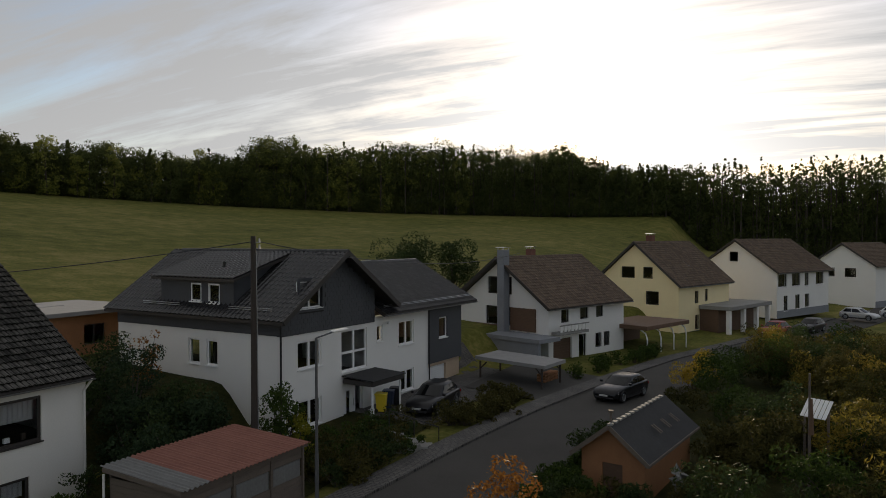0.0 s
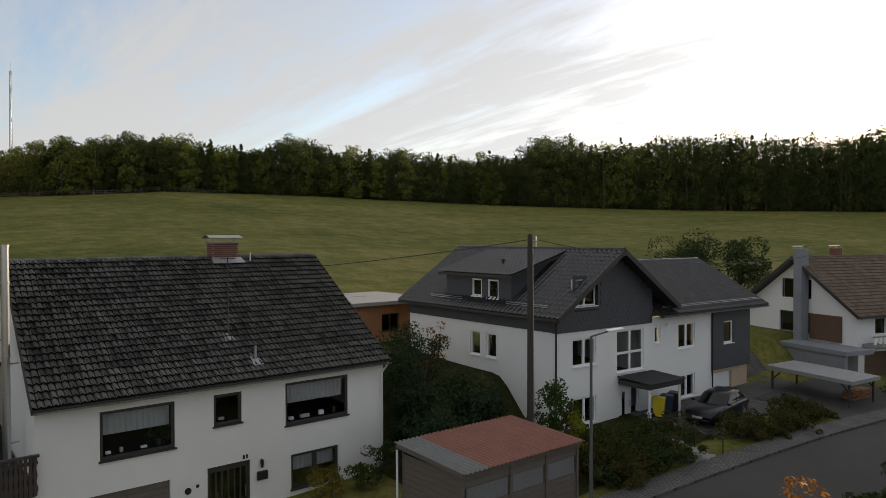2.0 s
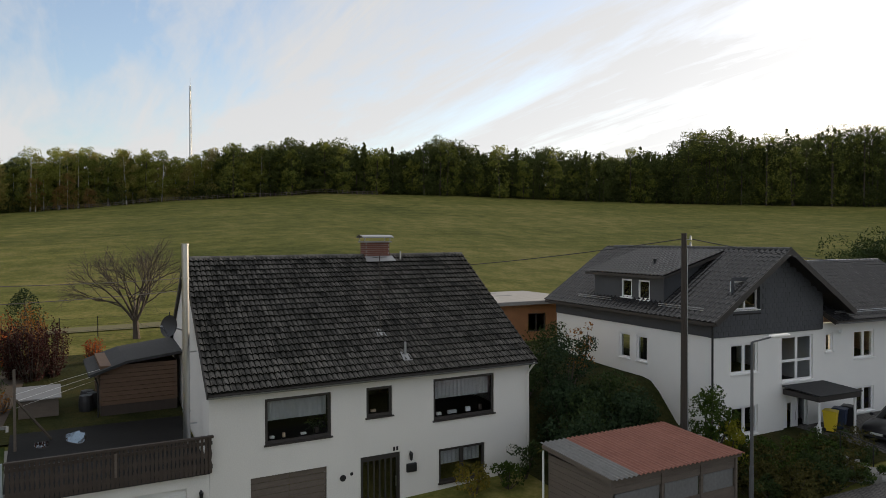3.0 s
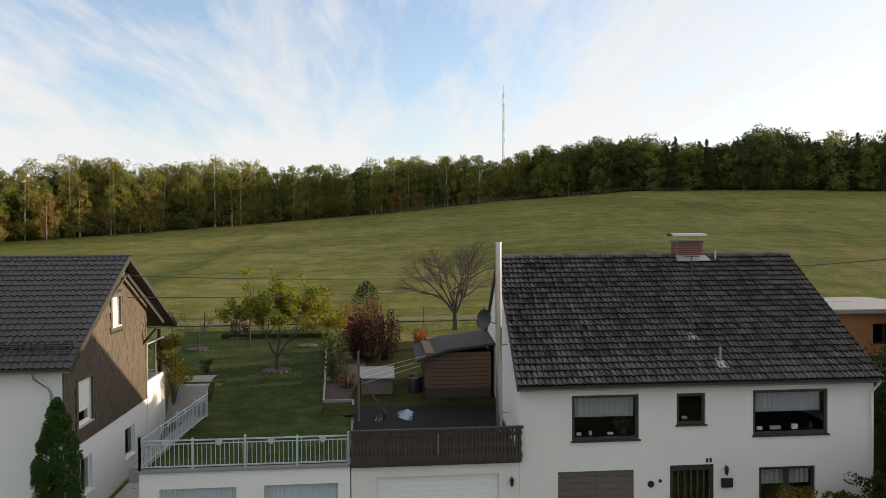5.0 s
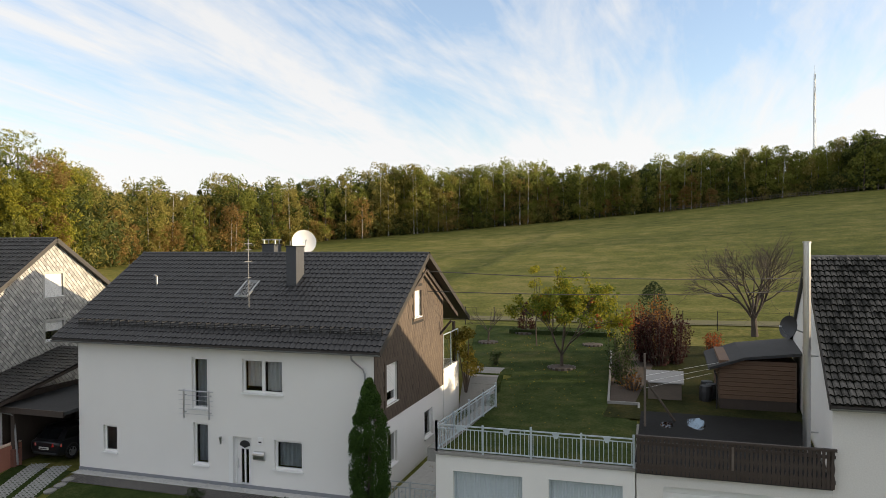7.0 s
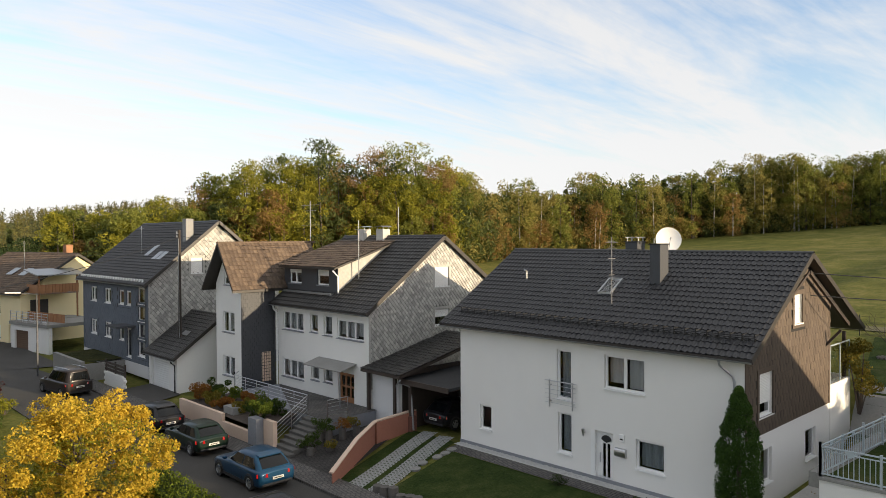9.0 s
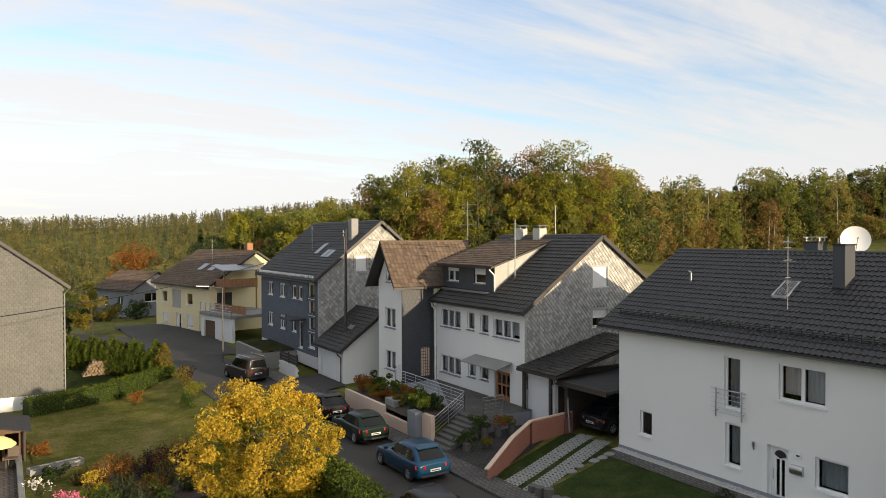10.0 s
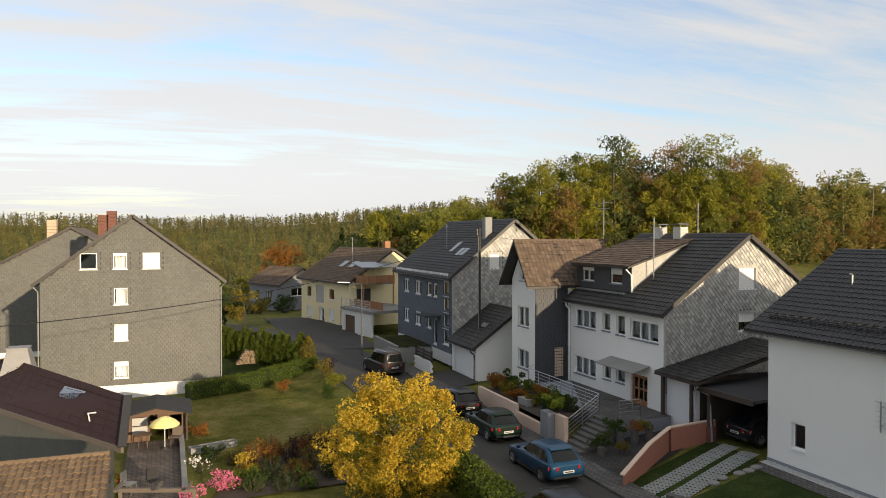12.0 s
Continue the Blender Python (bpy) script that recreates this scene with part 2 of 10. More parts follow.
def paving_material(name, one, two, joint, size=0.1):
    """Small rectangular pavers with dark joints, each stone its own shade."""
    m = material(name, one, 0.9, 0.25, 0.8, 0.0)
    nt = m.node_tree
    bsdf = nt.nodes["Principled BSDF"]
    tc = nt.nodes.new("ShaderNodeTexCoord")
    br = nt.nodes.new("ShaderNodeTexBrick")
    br.inputs["Color1"].default_value, br.inputs["Color2"].default_value, br.inputs["Mortar"].default_value = (*one, 1), (*two, 1), (*joint, 1)
    br.inputs["Scale"].default_value = 1.0
    br.inputs["Brick Width"].default_value, br.inputs["Row Height"].default_value, br.inputs["Mortar Size"].default_value = size * 2, size, size * 0.12
    nt.links.new(tc.outputs["Object"], br.inputs["Vector"])
    stain = nt.nodes.new("ShaderNodeTexNoise")
    stain.inputs["Scale"].default_value, stain.inputs["Detail"].default_value = 0.9, 7
    nt.links.new(tc.outputs["Object"], stain.inputs["Vector"])
    mul = nt.nodes.new("ShaderNodeMix")
    mul.data_type, mul.blend_type = "RGBA", "OVERLAY"
    mul.inputs["Factor"].default_value = 0.6
    nt.links.new(br.outputs["Color"], mul.inputs[6])
    nt.links.new(stain.outputs[0], mul.inputs[7])
    nt.links.new(mul.outputs[2], bsdf.inputs["Base Color"])
    bp = nt.nodes.new("ShaderNodeBump")
    bp.inputs["Strength"].default_value, bp.inputs["Distance"].default_value = 0.6, 0.01
    bp.invert = True
    nt.links.new(br.outputs["Fac"], bp.inputs["Height"])
    nt.links.new(bp.outputs[0], bsdf.inputs["Normal"])
    return m


M["paving"] = paving_material("paving", (0.085, 0.08, 0.076), (0.125, 0.115, 0.105), (0.03, 0.029, 0.028), 0.14)
M["step_stone"] = material("weathered step stone", (0.10, 0.096, 0.088), 0.9, 0.25, 1.5, 0.4)
M["paving_tan"] = paving_material("brown patio paving", (0.11, 0.085, 0.07), (0.16, 0.125, 0.10), (0.05, 0.04, 0.034), 0.2)
M["paving_black"] = paving_material("dark paving", (0.032, 0.029, 0.027), (0.05, 0.045, 0.04), (0.012, 0.011, 0.01), 0.16)
M["concrete"] = material("concrete", (0.25, 0.245, 0.23), 0.9, 0.2, 0.9, 0.4)
M["gravel"] = material("pale gravel", (0.35, 0.34, 0.33), 0.9, 0.3, 8.0, 0.9, fine=5, second=(0.6, 0.6, 0.58))
M["soil"] = material("dark soil and mulch", (0.035, 0.026, 0.02), 0.95, 0.4, 1.5, 0.8, second=(0.08, 0.06, 0.045))
M["wall_pink"] = material("painted terracotta wall", (0.36, 0.15, 0.10), 0.9, 0.12, 0.8, 0.3)
M["wall_beige"] = material("beige rendered wall", (0.62, 0.47, 0.36), 0.9, 0.08, 0.8, 0.3)
M["curtain"] = material("net curtain", (0.42, 0.42, 0.41), 0.9, 0.12, 2.5, 0.0, stretch=(8, 8, 0.3))
M["curtain_grey"] = material("grey curtain", (0.22, 0.24, 0.25), 0.9, 0.3, 3.0, 0.0, stretch=(8, 8, 0.3))
M["shutter"] = material("white roller shutter", (0.8, 0.79, 0.76), 0.5, 0.04, 2.0, 0.1)
# near-black albedo stands in for the lack of light indoors
M["room_shade"] = material("near-black shade of unlit rooms", (0.022, 0.021, 0.02), 0.9, 0.2, 1.0, 0.0)
M["glass"] = glass_material("window glass")
M["log_wood"] = material("cut log wood", (0.11, 0.075, 0.05), 0.9, 0.3, 2.0, 0.3, rnd=0.8, second=(0.34, 0.25, 0.16))
M["bark"] = material("bark", (0.07, 0.055, 0.045), 0.95, 0.35, 4.0, 0.6, stretch=(2, 2, 0.5))
M["birch"] = material("birch bark", (0.42, 0.40, 0.36), 0.9, 0.4, 3.0, 0.4, stretch=(1, 1, 3))
M["pole_wood"] = material("tarred pole wood", (0.05, 0.04, 0.033), 0.9, 0.3, 3.0, 0.4, stretch=(6, 6, 0.4))
M["wood_green"] = leaf_material("green leaves of the wood", (0.10, 0.125, 0.028), (0.33, 0.33, 0.075), 0.5)
M["wood_olive"] = leaf_material("olive leaves of the wood", (0.15, 0.14, 0.04), (0.44, 0.37, 0.11), 0.5)
M["wood_lime"] = leaf_material("lime leaves of the wood", (0.095, 0.11, 0.014), (0.40, 0.36, 0.05), 0.42)
M["wood_rust"] = leaf_material("rust leaves of the wood", (0.16, 0.105, 0.04), (0.40, 0.26, 0.09), 0.5)
M["wood_deep"] = leaf_material("deep green leaves of the wood", (0.045, 0.06, 0.022), (0.14, 0.16, 0.05), 0.45)
# hill leaf tones, with some distance haze mixed into the colour
M["hill_green_haze"] = leaf_material("hazed green leaves of the hills", (0.085, 0.085, 0.03), (0.24, 0.205, 0.065), 0.35)
M["hill_dark_haze"] = leaf_material("hazed spruces of the hills", (0.05, 0.06, 0.03), (0.13, 0.135, 0.06), 0.25)
M["leaf_scrub"] = leaf_material("dull olive scrub leaves", (0.035, 0.038, 0.012), (0.115, 0.10, 0.03), 0.3)
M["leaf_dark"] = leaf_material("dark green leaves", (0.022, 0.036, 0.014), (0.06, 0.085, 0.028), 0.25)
M["leaf_conifer"] = leaf_material("conifer needles", (0.016, 0.03, 0.016), (0.045, 0.07, 0.03), 0.15)
M["leaf_green"] = leaf_material("green leaves", (0.06, 0.095, 0.016), (0.17, 0.20, 0.03), 0.4)
M["leaf_lime"] = leaf_material("yellow green leaves", (0.12, 0.14, 0.016), (0.36, 0.32, 0.04), 0.45)
M["leaf_olive"] = leaf_material("olive autumn leaves", (0.10, 0.10, 0.02), (0.30, 0.22, 0.04), 0.4)
M["leaf_yellow"] = leaf_material("yellow autumn leaves", (0.27, 0.185, 0.016), (0.82, 0.58, 0.075), 0.45)
M["leaf_rust"] = leaf_material("rust autumn leaves", (0.16, 0.065, 0.018), (0.36, 0.17, 0.04), 0.35)
M["leaf_flame"] = leaf_material("orange red autumn leaves", (0.16, 0.04, 0.018), (0.42, 0.13, 0.04), 0.35)
M["leaf_red"] = leaf_material("dark red leaves", (0.026, 0.012, 0.013), (0.075, 0.03, 0.027), 0.2)
M["leaf_cypress"] = leaf_material("cypress sprays", (0.022, 0.05, 0.012), (0.07, 0.125, 0.026), 0.25)
M["leaf_hedge"] = leaf_material("hedge leaves", (0.028, 0.05, 0.012), (0.08, 0.115, 0.024), 0.3)


# ---- mesh builder ----
class Build:
    """Collects vertices and faces of one mesh."""

    def __init__(self):
        self.v, self.f = [], []

    def face(self, *pts):
        n = len(self.v)
        self.v += [tuple(p) for p in pts]
        self.f.append(tuple(range(n, n + len(pts))))
        return self

    def box(self, x0, x1, y0, y1, z0, z1):
        n = len(self.v)
        self.v += [(x, y, z) for z in (z0, z1) for x, y in ((x0, y0), (x1, y0), (x1, y1), (x0, y1))]
        self.f += [tuple(n + i for i in q) for q in ((0, 3, 2, 1), (4, 5, 6, 7), (0, 1, 5, 4), (1, 2, 6, 5), (2, 3, 7, 6), (3, 0, 4, 7))]
        return self

    def beam(self, a, b, w, h=None, up=(0, 0, 1)):
        """A bar of w by h from a to b."""
        a, b = Vector(a), Vector(b)
        d = (b - a).normalized()
        s = d.cross(Vector(up))
        if s.length < 1e-4:
            s = d.cross(Vector((1, 0, 0)))
        s.normalize()
        t = s.cross(d)
        h = w if h is None else h
        n = len(self.v)
        for p in (a, b):
            for i, j in ((-1, -1), (1, -1), (1, 1), (-1, 1)):
                self.v.append(tuple(p + s * (i * w / 2) + t * (j * h / 2)))
        self.f += [tuple(n + i for i in q) for q in ((0, 3, 2, 1), (4, 5, 6, 7), (0, 1, 5, 4), (1, 2, 6, 5), (2, 3, 7, 6), (3, 0, 4, 7))]
        return self

    def tube(self, a, b, r0, r1=None, n=8, cap=True):
        a, b = Vector(a), Vector(b)
        r1 = r0 if r1 is None else r1
        d = (b - a).normalized()
        s = d.cross(Vector((0, 0, 1)))
        if s.length < 1e-3:
            s = Vector((1, 0, 0))
        s.normalize()
        t = s.cross(d)
        k = len(self.v)
        for p, r in ((a, r0), (b, r1)):
            for i in range(n):
                w = 2 * math.pi * i / n
                self.v.append(tuple(p + (s * math.cos(w) + t * math.sin(w)) * r))
        for i in range(n):
            j = (i + 1) % n
            self.f.append((k + i, k + j, k + n + j, k + n + i))
        if cap:
            self.f.append(tuple(k + i for i in reversed(range(n))))
            self.f.append(tuple(k + n + i for i in range(n)))
        return self

    def path(self, pts, r, n=6):
        pts = [Vector(p) for p in pts]
        loops = []
        for k, p in enumerate(pts):
            d = (pts[min(k + 1, len(pts) - 1)] - pts[max(k - 1, 0)]).normalized()
            s = d.cross(Vector((0, 0, 1)))
            s = Vector((1, 0, 0)) if s.length < 0.05 else s.normalized()
            t = s.cross(d)
            loops.append([p + (s * math.cos(2 * math.pi * i / n) + t * math.sin(2 * math.pi * i / n)) * r for i in range(n)])
        return self.ring(loops).face(*reversed(loops[0])).face(*loops[-1])

    def prism(self, poly, way):
        """A flat polygon swept along way."""
        way = Vector(way)
        k, n = len(self.v), len(poly)
        self.v += [tuple(Vector(p)) for p in poly] + [tuple(Vector(p) + way) for p in poly]
        self.f.append(tuple(k + i for i in reversed(range(n))))
        self.f.append(tuple(k + n + i for i in range(n)))
        for i in range(n):
            j = (i + 1) % n
            self.f.append((k + i, k + j, k + n + j, k + n + i))
        return self

    def ring(self, loops, close=True):
        """Skin through loops of equal length."""
        k, n = len(self.v), len(loops[0])
        for l in loops:
            self.v += [tuple(p) for p in l]
        for a in range(len(loops) - 1):
            for i in range(n if close else n - 1):
                j = (i + 1) % n
                self.f.append((k + a * n + i, k + a * n + j, k + (a + 1) * n + j, k + (a + 1) * n + i))
        return self

    def mesh(self, name, mat, smooth=False, fix=True):
        me = bpy.data.meshes.new(name)
        me.from_pydata(self.v, [], self.f)
        weld = any(k in name for k in ("wall", "cladding", "boards"))
        if fix or weld:
            bm = bmesh.new()
            bm.from_mesh(me)
            if weld:
                bmesh.ops.remove_doubles(bm, verts=bm.verts, dist=0.0004)
            bmesh.ops.recalc_face_normals(bm, faces=bm.faces)
            bm.to_mesh(me)
            bm.free()
        if smooth:
            me.polygons.foreach_set("use_smooth", [True] * len(me.polygons))
        me.materials.append(mat)
        return me

    def part(self, name, mat, parent=None, label="", m=None, smooth=False, fix=True):
        ob = new(name, self.mesh(name, mat, smooth, fix))
        if parent:
            ob.parent = parent
        if m is not None:
            ob.matrix_basis = m
        return tagged(ob, label)


def thing(name, m, label, category, group="", kind=""):
    return tagged(place_empty(name, m), label, category, group, kind)


def place_empty(name, m, parent=None):
    ob = new(name)
    ob.empty_display_size = 0.3
    ob.matrix_basis = m
    if parent:
        ob.parent = parent
    return ob


def bevelled(build, name, mat, parent, width=0.01, label="", m=None, segments=1):
    ob = build.part(name, mat, parent, label, m)
    bm = bmesh.new()
    bm.from_mesh(ob.data)
    bmesh.ops.remove_doubles(bm, verts=bm.verts, dist=1e-5)
    bmesh.ops.bevel(bm, geom=bm.edges[:], offset=width, segments=segments, affect="EDGES", clamp_overlap=True)
    bm.to_mesh(ob.data)
    bm.free()
    return ob


# ---- walls with openings ----
class Plane:
    """A wall face: an origin, a way along it and a way into the house; points are (along, height, depth)."""

    def __init__(self, origin, along, inward):
        self.o, self.a, self.i = Vector(origin), Vector(along), Vector(inward)

    def p(self, u, z, d=0.0):
        return self.o + self.a * u + self.i * d + Vector((0, 0, z))


def clip(poly, a, b, c):
    """The part of a polygon where a*u + b*z <= c."""
    res = []
    for (p, q) in zip(poly, poly[1:] + poly[:1]):
        fp, fq = a * p[0] + b * p[1] - c, a * q[0] + b * q[1] - c
        if fp <= 1e-9:
            res.append(p)
        if (fp < -1e-9 and fq > 1e-9) or (fp > 1e-9 and fq < -1e-9):
            t = fp / (fp - fq)
            res.append((p[0] + t * (q[0] - p[0]), p[1] + t * (q[1] - p[1])))
    return res


def wall(build, plane, u0, u1, z0, z1, holes=(), cuts=(), thick=0.3):
    """A wall with openings (u0, u1, z0, z1) that go through it. cuts: half planes a*u + b*z <= c, for gables."""
    us = sorted({u0, u1, *[h[i] for h in holes for i in (0, 1)]})
    zs = sorted({z0, z1, *[h[i] for h in holes for i in (2, 3)]})

    def solid(u, z):
        if not (u0 < u < u1 and z0 < z < z1):
            return False
        if any(a * u + b * z > c for a, b, c in cuts):
            return False
        return not any(h[0] < u < h[1] and h[2] < z < h[3] for h in holes)

    for ua, ub in zip(us, us[1:]):
        for za, zb in zip(zs, zs[1:]):
            cu, cz = (ua + ub) / 2, (za + zb) / 2
            if any(h[0] < cu < h[1] and h[2] < cz < h[3] for h in holes):
                continue
            poly = [(ua, za), (ub, za), (ub, zb), (ua, zb)]
            for c in cuts:
                poly = clip(poly, *c) if poly else poly
            if len(poly) < 3:
                continue
            build.face(*[plane.p(u, z, 0) for u, z in poly])
            build.face(*[plane.p(u, z, thick) for u, z in reversed(poly)])
            n = len(poly)
            for i in range(n):
                p, q = poly[i], poly[(i + 1) % n]
                mu, mz = (p[0] + q[0]) / 2, (p[1] + q[1]) / 2
                du, dz = q[0] - p[0], q[1] - p[1]
                ln = math.hypot(du, dz)
                if ln < 1e-6:
                    continue
                if not solid(mu + dz / ln * 1e-3, mz - du / ln * 1e-3):
                    build.face(plane.p(*p, 0), plane.p(*p, thick), plane.p(*q, thick), plane.p(*q, 0))


def window(parent, plane, u0, u1, z0, z1, lights=2, transom=0.0, mat="pvc", sill="pvc", inset=0.14, curtain="", shutter=0.0, bar=0.07, label="", tilt=0.0):
    """A window in an opening: frame with mullions, a pane in each light, a sill, a curtain or a roller shutter."""
    b = Build()
    fr, d0, d1 = bar, inset, inset + 0.07

    def rect(a0, a1, c0, c1, e0, e1):
        ps = [plane.p(u, z, d) for z in (c0, c1) for d in (e0, e1) for u in (a0, a1)]
        k = len(b.v)
        b.v += [tuple(p) for p in ps]
        b.f += [tuple(k + i for i in q) for q in ((0, 1, 3, 2), (4, 6, 7, 5), (0, 4, 5, 1), (2, 3, 7, 6), (0, 2, 6, 4), (1, 5, 7, 3))]

    rect(u0, u0 + fr, z0, z1, d0, d1)
    rect(u1 - fr, u1, z0, z1, d0, d1)
    rect(u0 + fr, u1 - fr, z0, z0 + fr, d0, d1)
    rect(u0 + fr, u1 - fr, z1 - fr, z1, d0, d1)
    ws = (u1 - u0 - 2 * fr) / lights
    for i in range(1, lights):
        c = u0 + fr + ws * i
        rect(c - fr * 0.75, c + fr * 0.75, z0 + fr, z1 - fr, d0 - 0.012, d1)
    if transom:
        zt = z0 + (z1 - z0) * transom
        rect(u0 + fr, u1 - fr, zt - fr * 0.6, zt + fr * 0.6, d0 - 0.006, d1)
    ob = b.part("window", M[mat], parent, label)
    rows = [(z0 + fr, z1 - fr)] if not transom else [(z0 + fr, z0 + (z1 - z0) * transom), (z0 + (z1 - z0) * transom, z1 - fr)]
    for i in range(lights):
        for za, zb in rows:
            p = Build()
            a, c = u0 + fr + ws * i, u0 + fr + ws * (i + 1)
            p.prism([plane.p(a, za, d0 + 0.03), plane.p(c, za, d0 + 0.03), plane.p(c, zb, d0 + 0.03), plane.p(a, zb, d0 + 0.03)], plane.i * 0.012)
            g = p.part("pane", M["glass"], ob)
            g.visible_shadow = False
    if sill:
        s = Build()
        k = [plane.p(u, z, d) for u in (u0 - 0.05, u1 + 0.05) for z, d in ((z0 - 0.05, -0.07), (z0 - 0.005, -0.07), (z0 + 0.012, d0), (z0 - 0.05, d0))]
        s.prism(k[:4], k[4] - k[0])
        s.part("sill", M[sill], ob)
    if curtain:
        c = Build()
        wide = curtain == "curtain_grey"
        for i in range(lights):
            a, e = u0 + fr + ws * i, u0 + fr + ws * (i + 1)
            if mat != "pvc":
                a, e, lo = a, e, z0 + (z1 - z0) * 0.48
            else:
                lo = z0 + fr + (0.0 if wide else 0.1 * (z1 - z0) * ((i + int(u0 * 7)) % 2))
                cut = (e - a) * (0.12 if wide else 0.08)
                a, e = (a + cut, e) if (i + int(u0 * 10)) % 2 else (a, e - cut)
            n = max(4, int((e - a) / 0.09))
            for k in range(n):
                ua, ub = a + (e - a) * k / n, a + (e - a) * (k + 1) / n
                da, db = d1 + 0.14 + 0.035 * (k % 2), d1 + 0.14 + 0.035 * ((k + 1) % 2)
                c.face(plane.p(ua, lo, da), plane.p(ub, lo, db), plane.p(ub, z1, db), plane.p(ua, z1, da))
        c.part("curtain", M[curtain], ob, fix=False)
    if shutter:
        c = Build()
        zl = z1 - (z1 - z0) * shutter
        n = max(3, int((z1 - zl) / 0.055))
        sheet = []
        for i in range(n):
            za, zb = zl + (z1 - zl) * i / n, zl + (z1 - zl) * (i + 1) / n
            ps = [plane.p(u0 + 0.02, za, d0 - 0.02), plane.p(u0 + 0.02, za + 0.01, d0 - 0.035), plane.p(u0 + 0.02, zb - 0.01, d0 - 0.035), plane.p(u0 + 0.02, zb, d0 - 0.02)]
            sheet += ps
        c.ring([sheet, [p + plane.a * (u1 - u0 - 0.04) for p in sheet]], close=False)
        c.part("roller_shutter", M["shutter"], ob)
    return ob


# ---- roofs ----
def tile_mesh(w, h, wave=0.022, lift=0.042, thick=0.018, steps=6, square=False, rolls=1, gap=0.0):
    """One roof tile: x along the eave, y up the slope, z out of it."""
    v, f = [], []
    steps = 2 if square else steps * rolls
    for s, up in ((0, lift), (1, 0.004)):
        for i in range(steps + 1):
            u = i / steps
            z = wave * (0.5 + 0.5 * math.cos(2 * math.pi * (u * rolls - 0.18))) ** 1.6 if not square else (0.006 if 0 < i < steps else 0)
            v.append((gap / 2 + u * (w - gap), s * (h + (0.06 if not square else -gap * 0.5)), z + up))
    n = steps + 1
    for i in range(steps):
        f.append((i, i + 1, n + i + 1, n + i))
    k = len(v)
    for i in range(n):
        v.append((v[i][0], v[i][1], v[i][2] - thick - lift * 0.5))
    for i in range(steps):
        f.append((k + i, k + i + 1, i + 1, i))
    return np.array(v), f


def tiled(parent, corner, along, slope, cols, rows, w, h, mat, own_rows=0, wave=0.022, lift=0.042, inside=None, jitter=0.006, seed=1, square=False, label="", rolls=1, gap=0.0, diamond=False, trough=""):
    """Courses of tiles on a slope. trough: dark material for moss and painted shade in hollows and front edges. The
    first own_rows courses are tiles of their own, the rest is one mesh.
    """
    rng = np.random.default_rng(seed)
    corner, along, slope = Vector(corner), Vector(along).normalized(), Vector(slope).normalized()
    out = along.cross(slope).normalized()
    if out.z < 0:
        out = -out
    R = np.array([along, slope, out])
    tv, tf = tile_mesh(w, h, wave, lift, square=square, rolls=rolls, gap=gap)
    if diamond:
        e = gap * 0.5
        tv = np.array([(w / 2, e, lift), (w - e, h, lift * 0.6), (w / 2, 2 * h - e, 0.002), (e, h, lift * 0.6), (w / 2, e, 0.0), (w - e, h, 0.0), (e, h, 0.0)])
        tf = [(0, 1, 2, 3), (4, 5, 1, 0), (6, 4, 0, 3)]
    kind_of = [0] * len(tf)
    # hollows and front edges take the darker material, shade included
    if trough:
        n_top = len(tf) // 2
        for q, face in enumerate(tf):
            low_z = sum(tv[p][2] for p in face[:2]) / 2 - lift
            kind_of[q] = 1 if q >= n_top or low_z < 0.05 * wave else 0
    vs, fs, k = [], [], 0
    shared = None
    for j in range(rows):
        for i in range(cols):
            u, s = i * w, j * h
            if (square or diamond) and j % 2:
                u += w / 2
            if inside and not inside(u + w / 2, s + h / 2):
                continue
            dz = rng.normal(0, jitter)
            if j < own_rows:
                if shared is None:
                    shared = bpy.data.meshes.new("tile")
                    shared.from_pydata([tuple(p) for p in tv], [], tf)
                    shared.materials.append(M[mat])
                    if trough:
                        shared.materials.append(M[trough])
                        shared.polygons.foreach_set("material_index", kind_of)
                ob = new("tile", shared)
                ob.parent = parent
                m = Matrix((along, slope, out)).transposed().to_4x4()
                m.translation = corner + along * u + slope * s + out * dz
                ob.matrix_basis = m @ pose(0, 0, 0, rng.normal(0, 0.35), rng.normal(0, 0.5), rng.normal(0, 0.5))
                continue
            loc = tv + np.array([u, s, dz]) + np.outer(tv[:, 0], [0, 0, rng.normal(0, jitter * 0.8)]) + np.outer(tv[:, 1], [0, 0, rng.normal(0, jitter * 0.5)])
            vs.append(loc @ R + np.array(corner))
            fs += [tuple(k + q for q in face) for face in tf]
            k += len(tv)
    if vs:
        me = bpy.data.meshes.new("tiles")
        me.from_pydata([tuple(p) for p in np.concatenate(vs)], [], fs)
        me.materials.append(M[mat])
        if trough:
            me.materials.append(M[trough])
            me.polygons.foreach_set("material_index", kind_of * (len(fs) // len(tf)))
        ob = new("tiles", me)
        ob.parent = parent
        tagged(ob, label, kind="stuff")


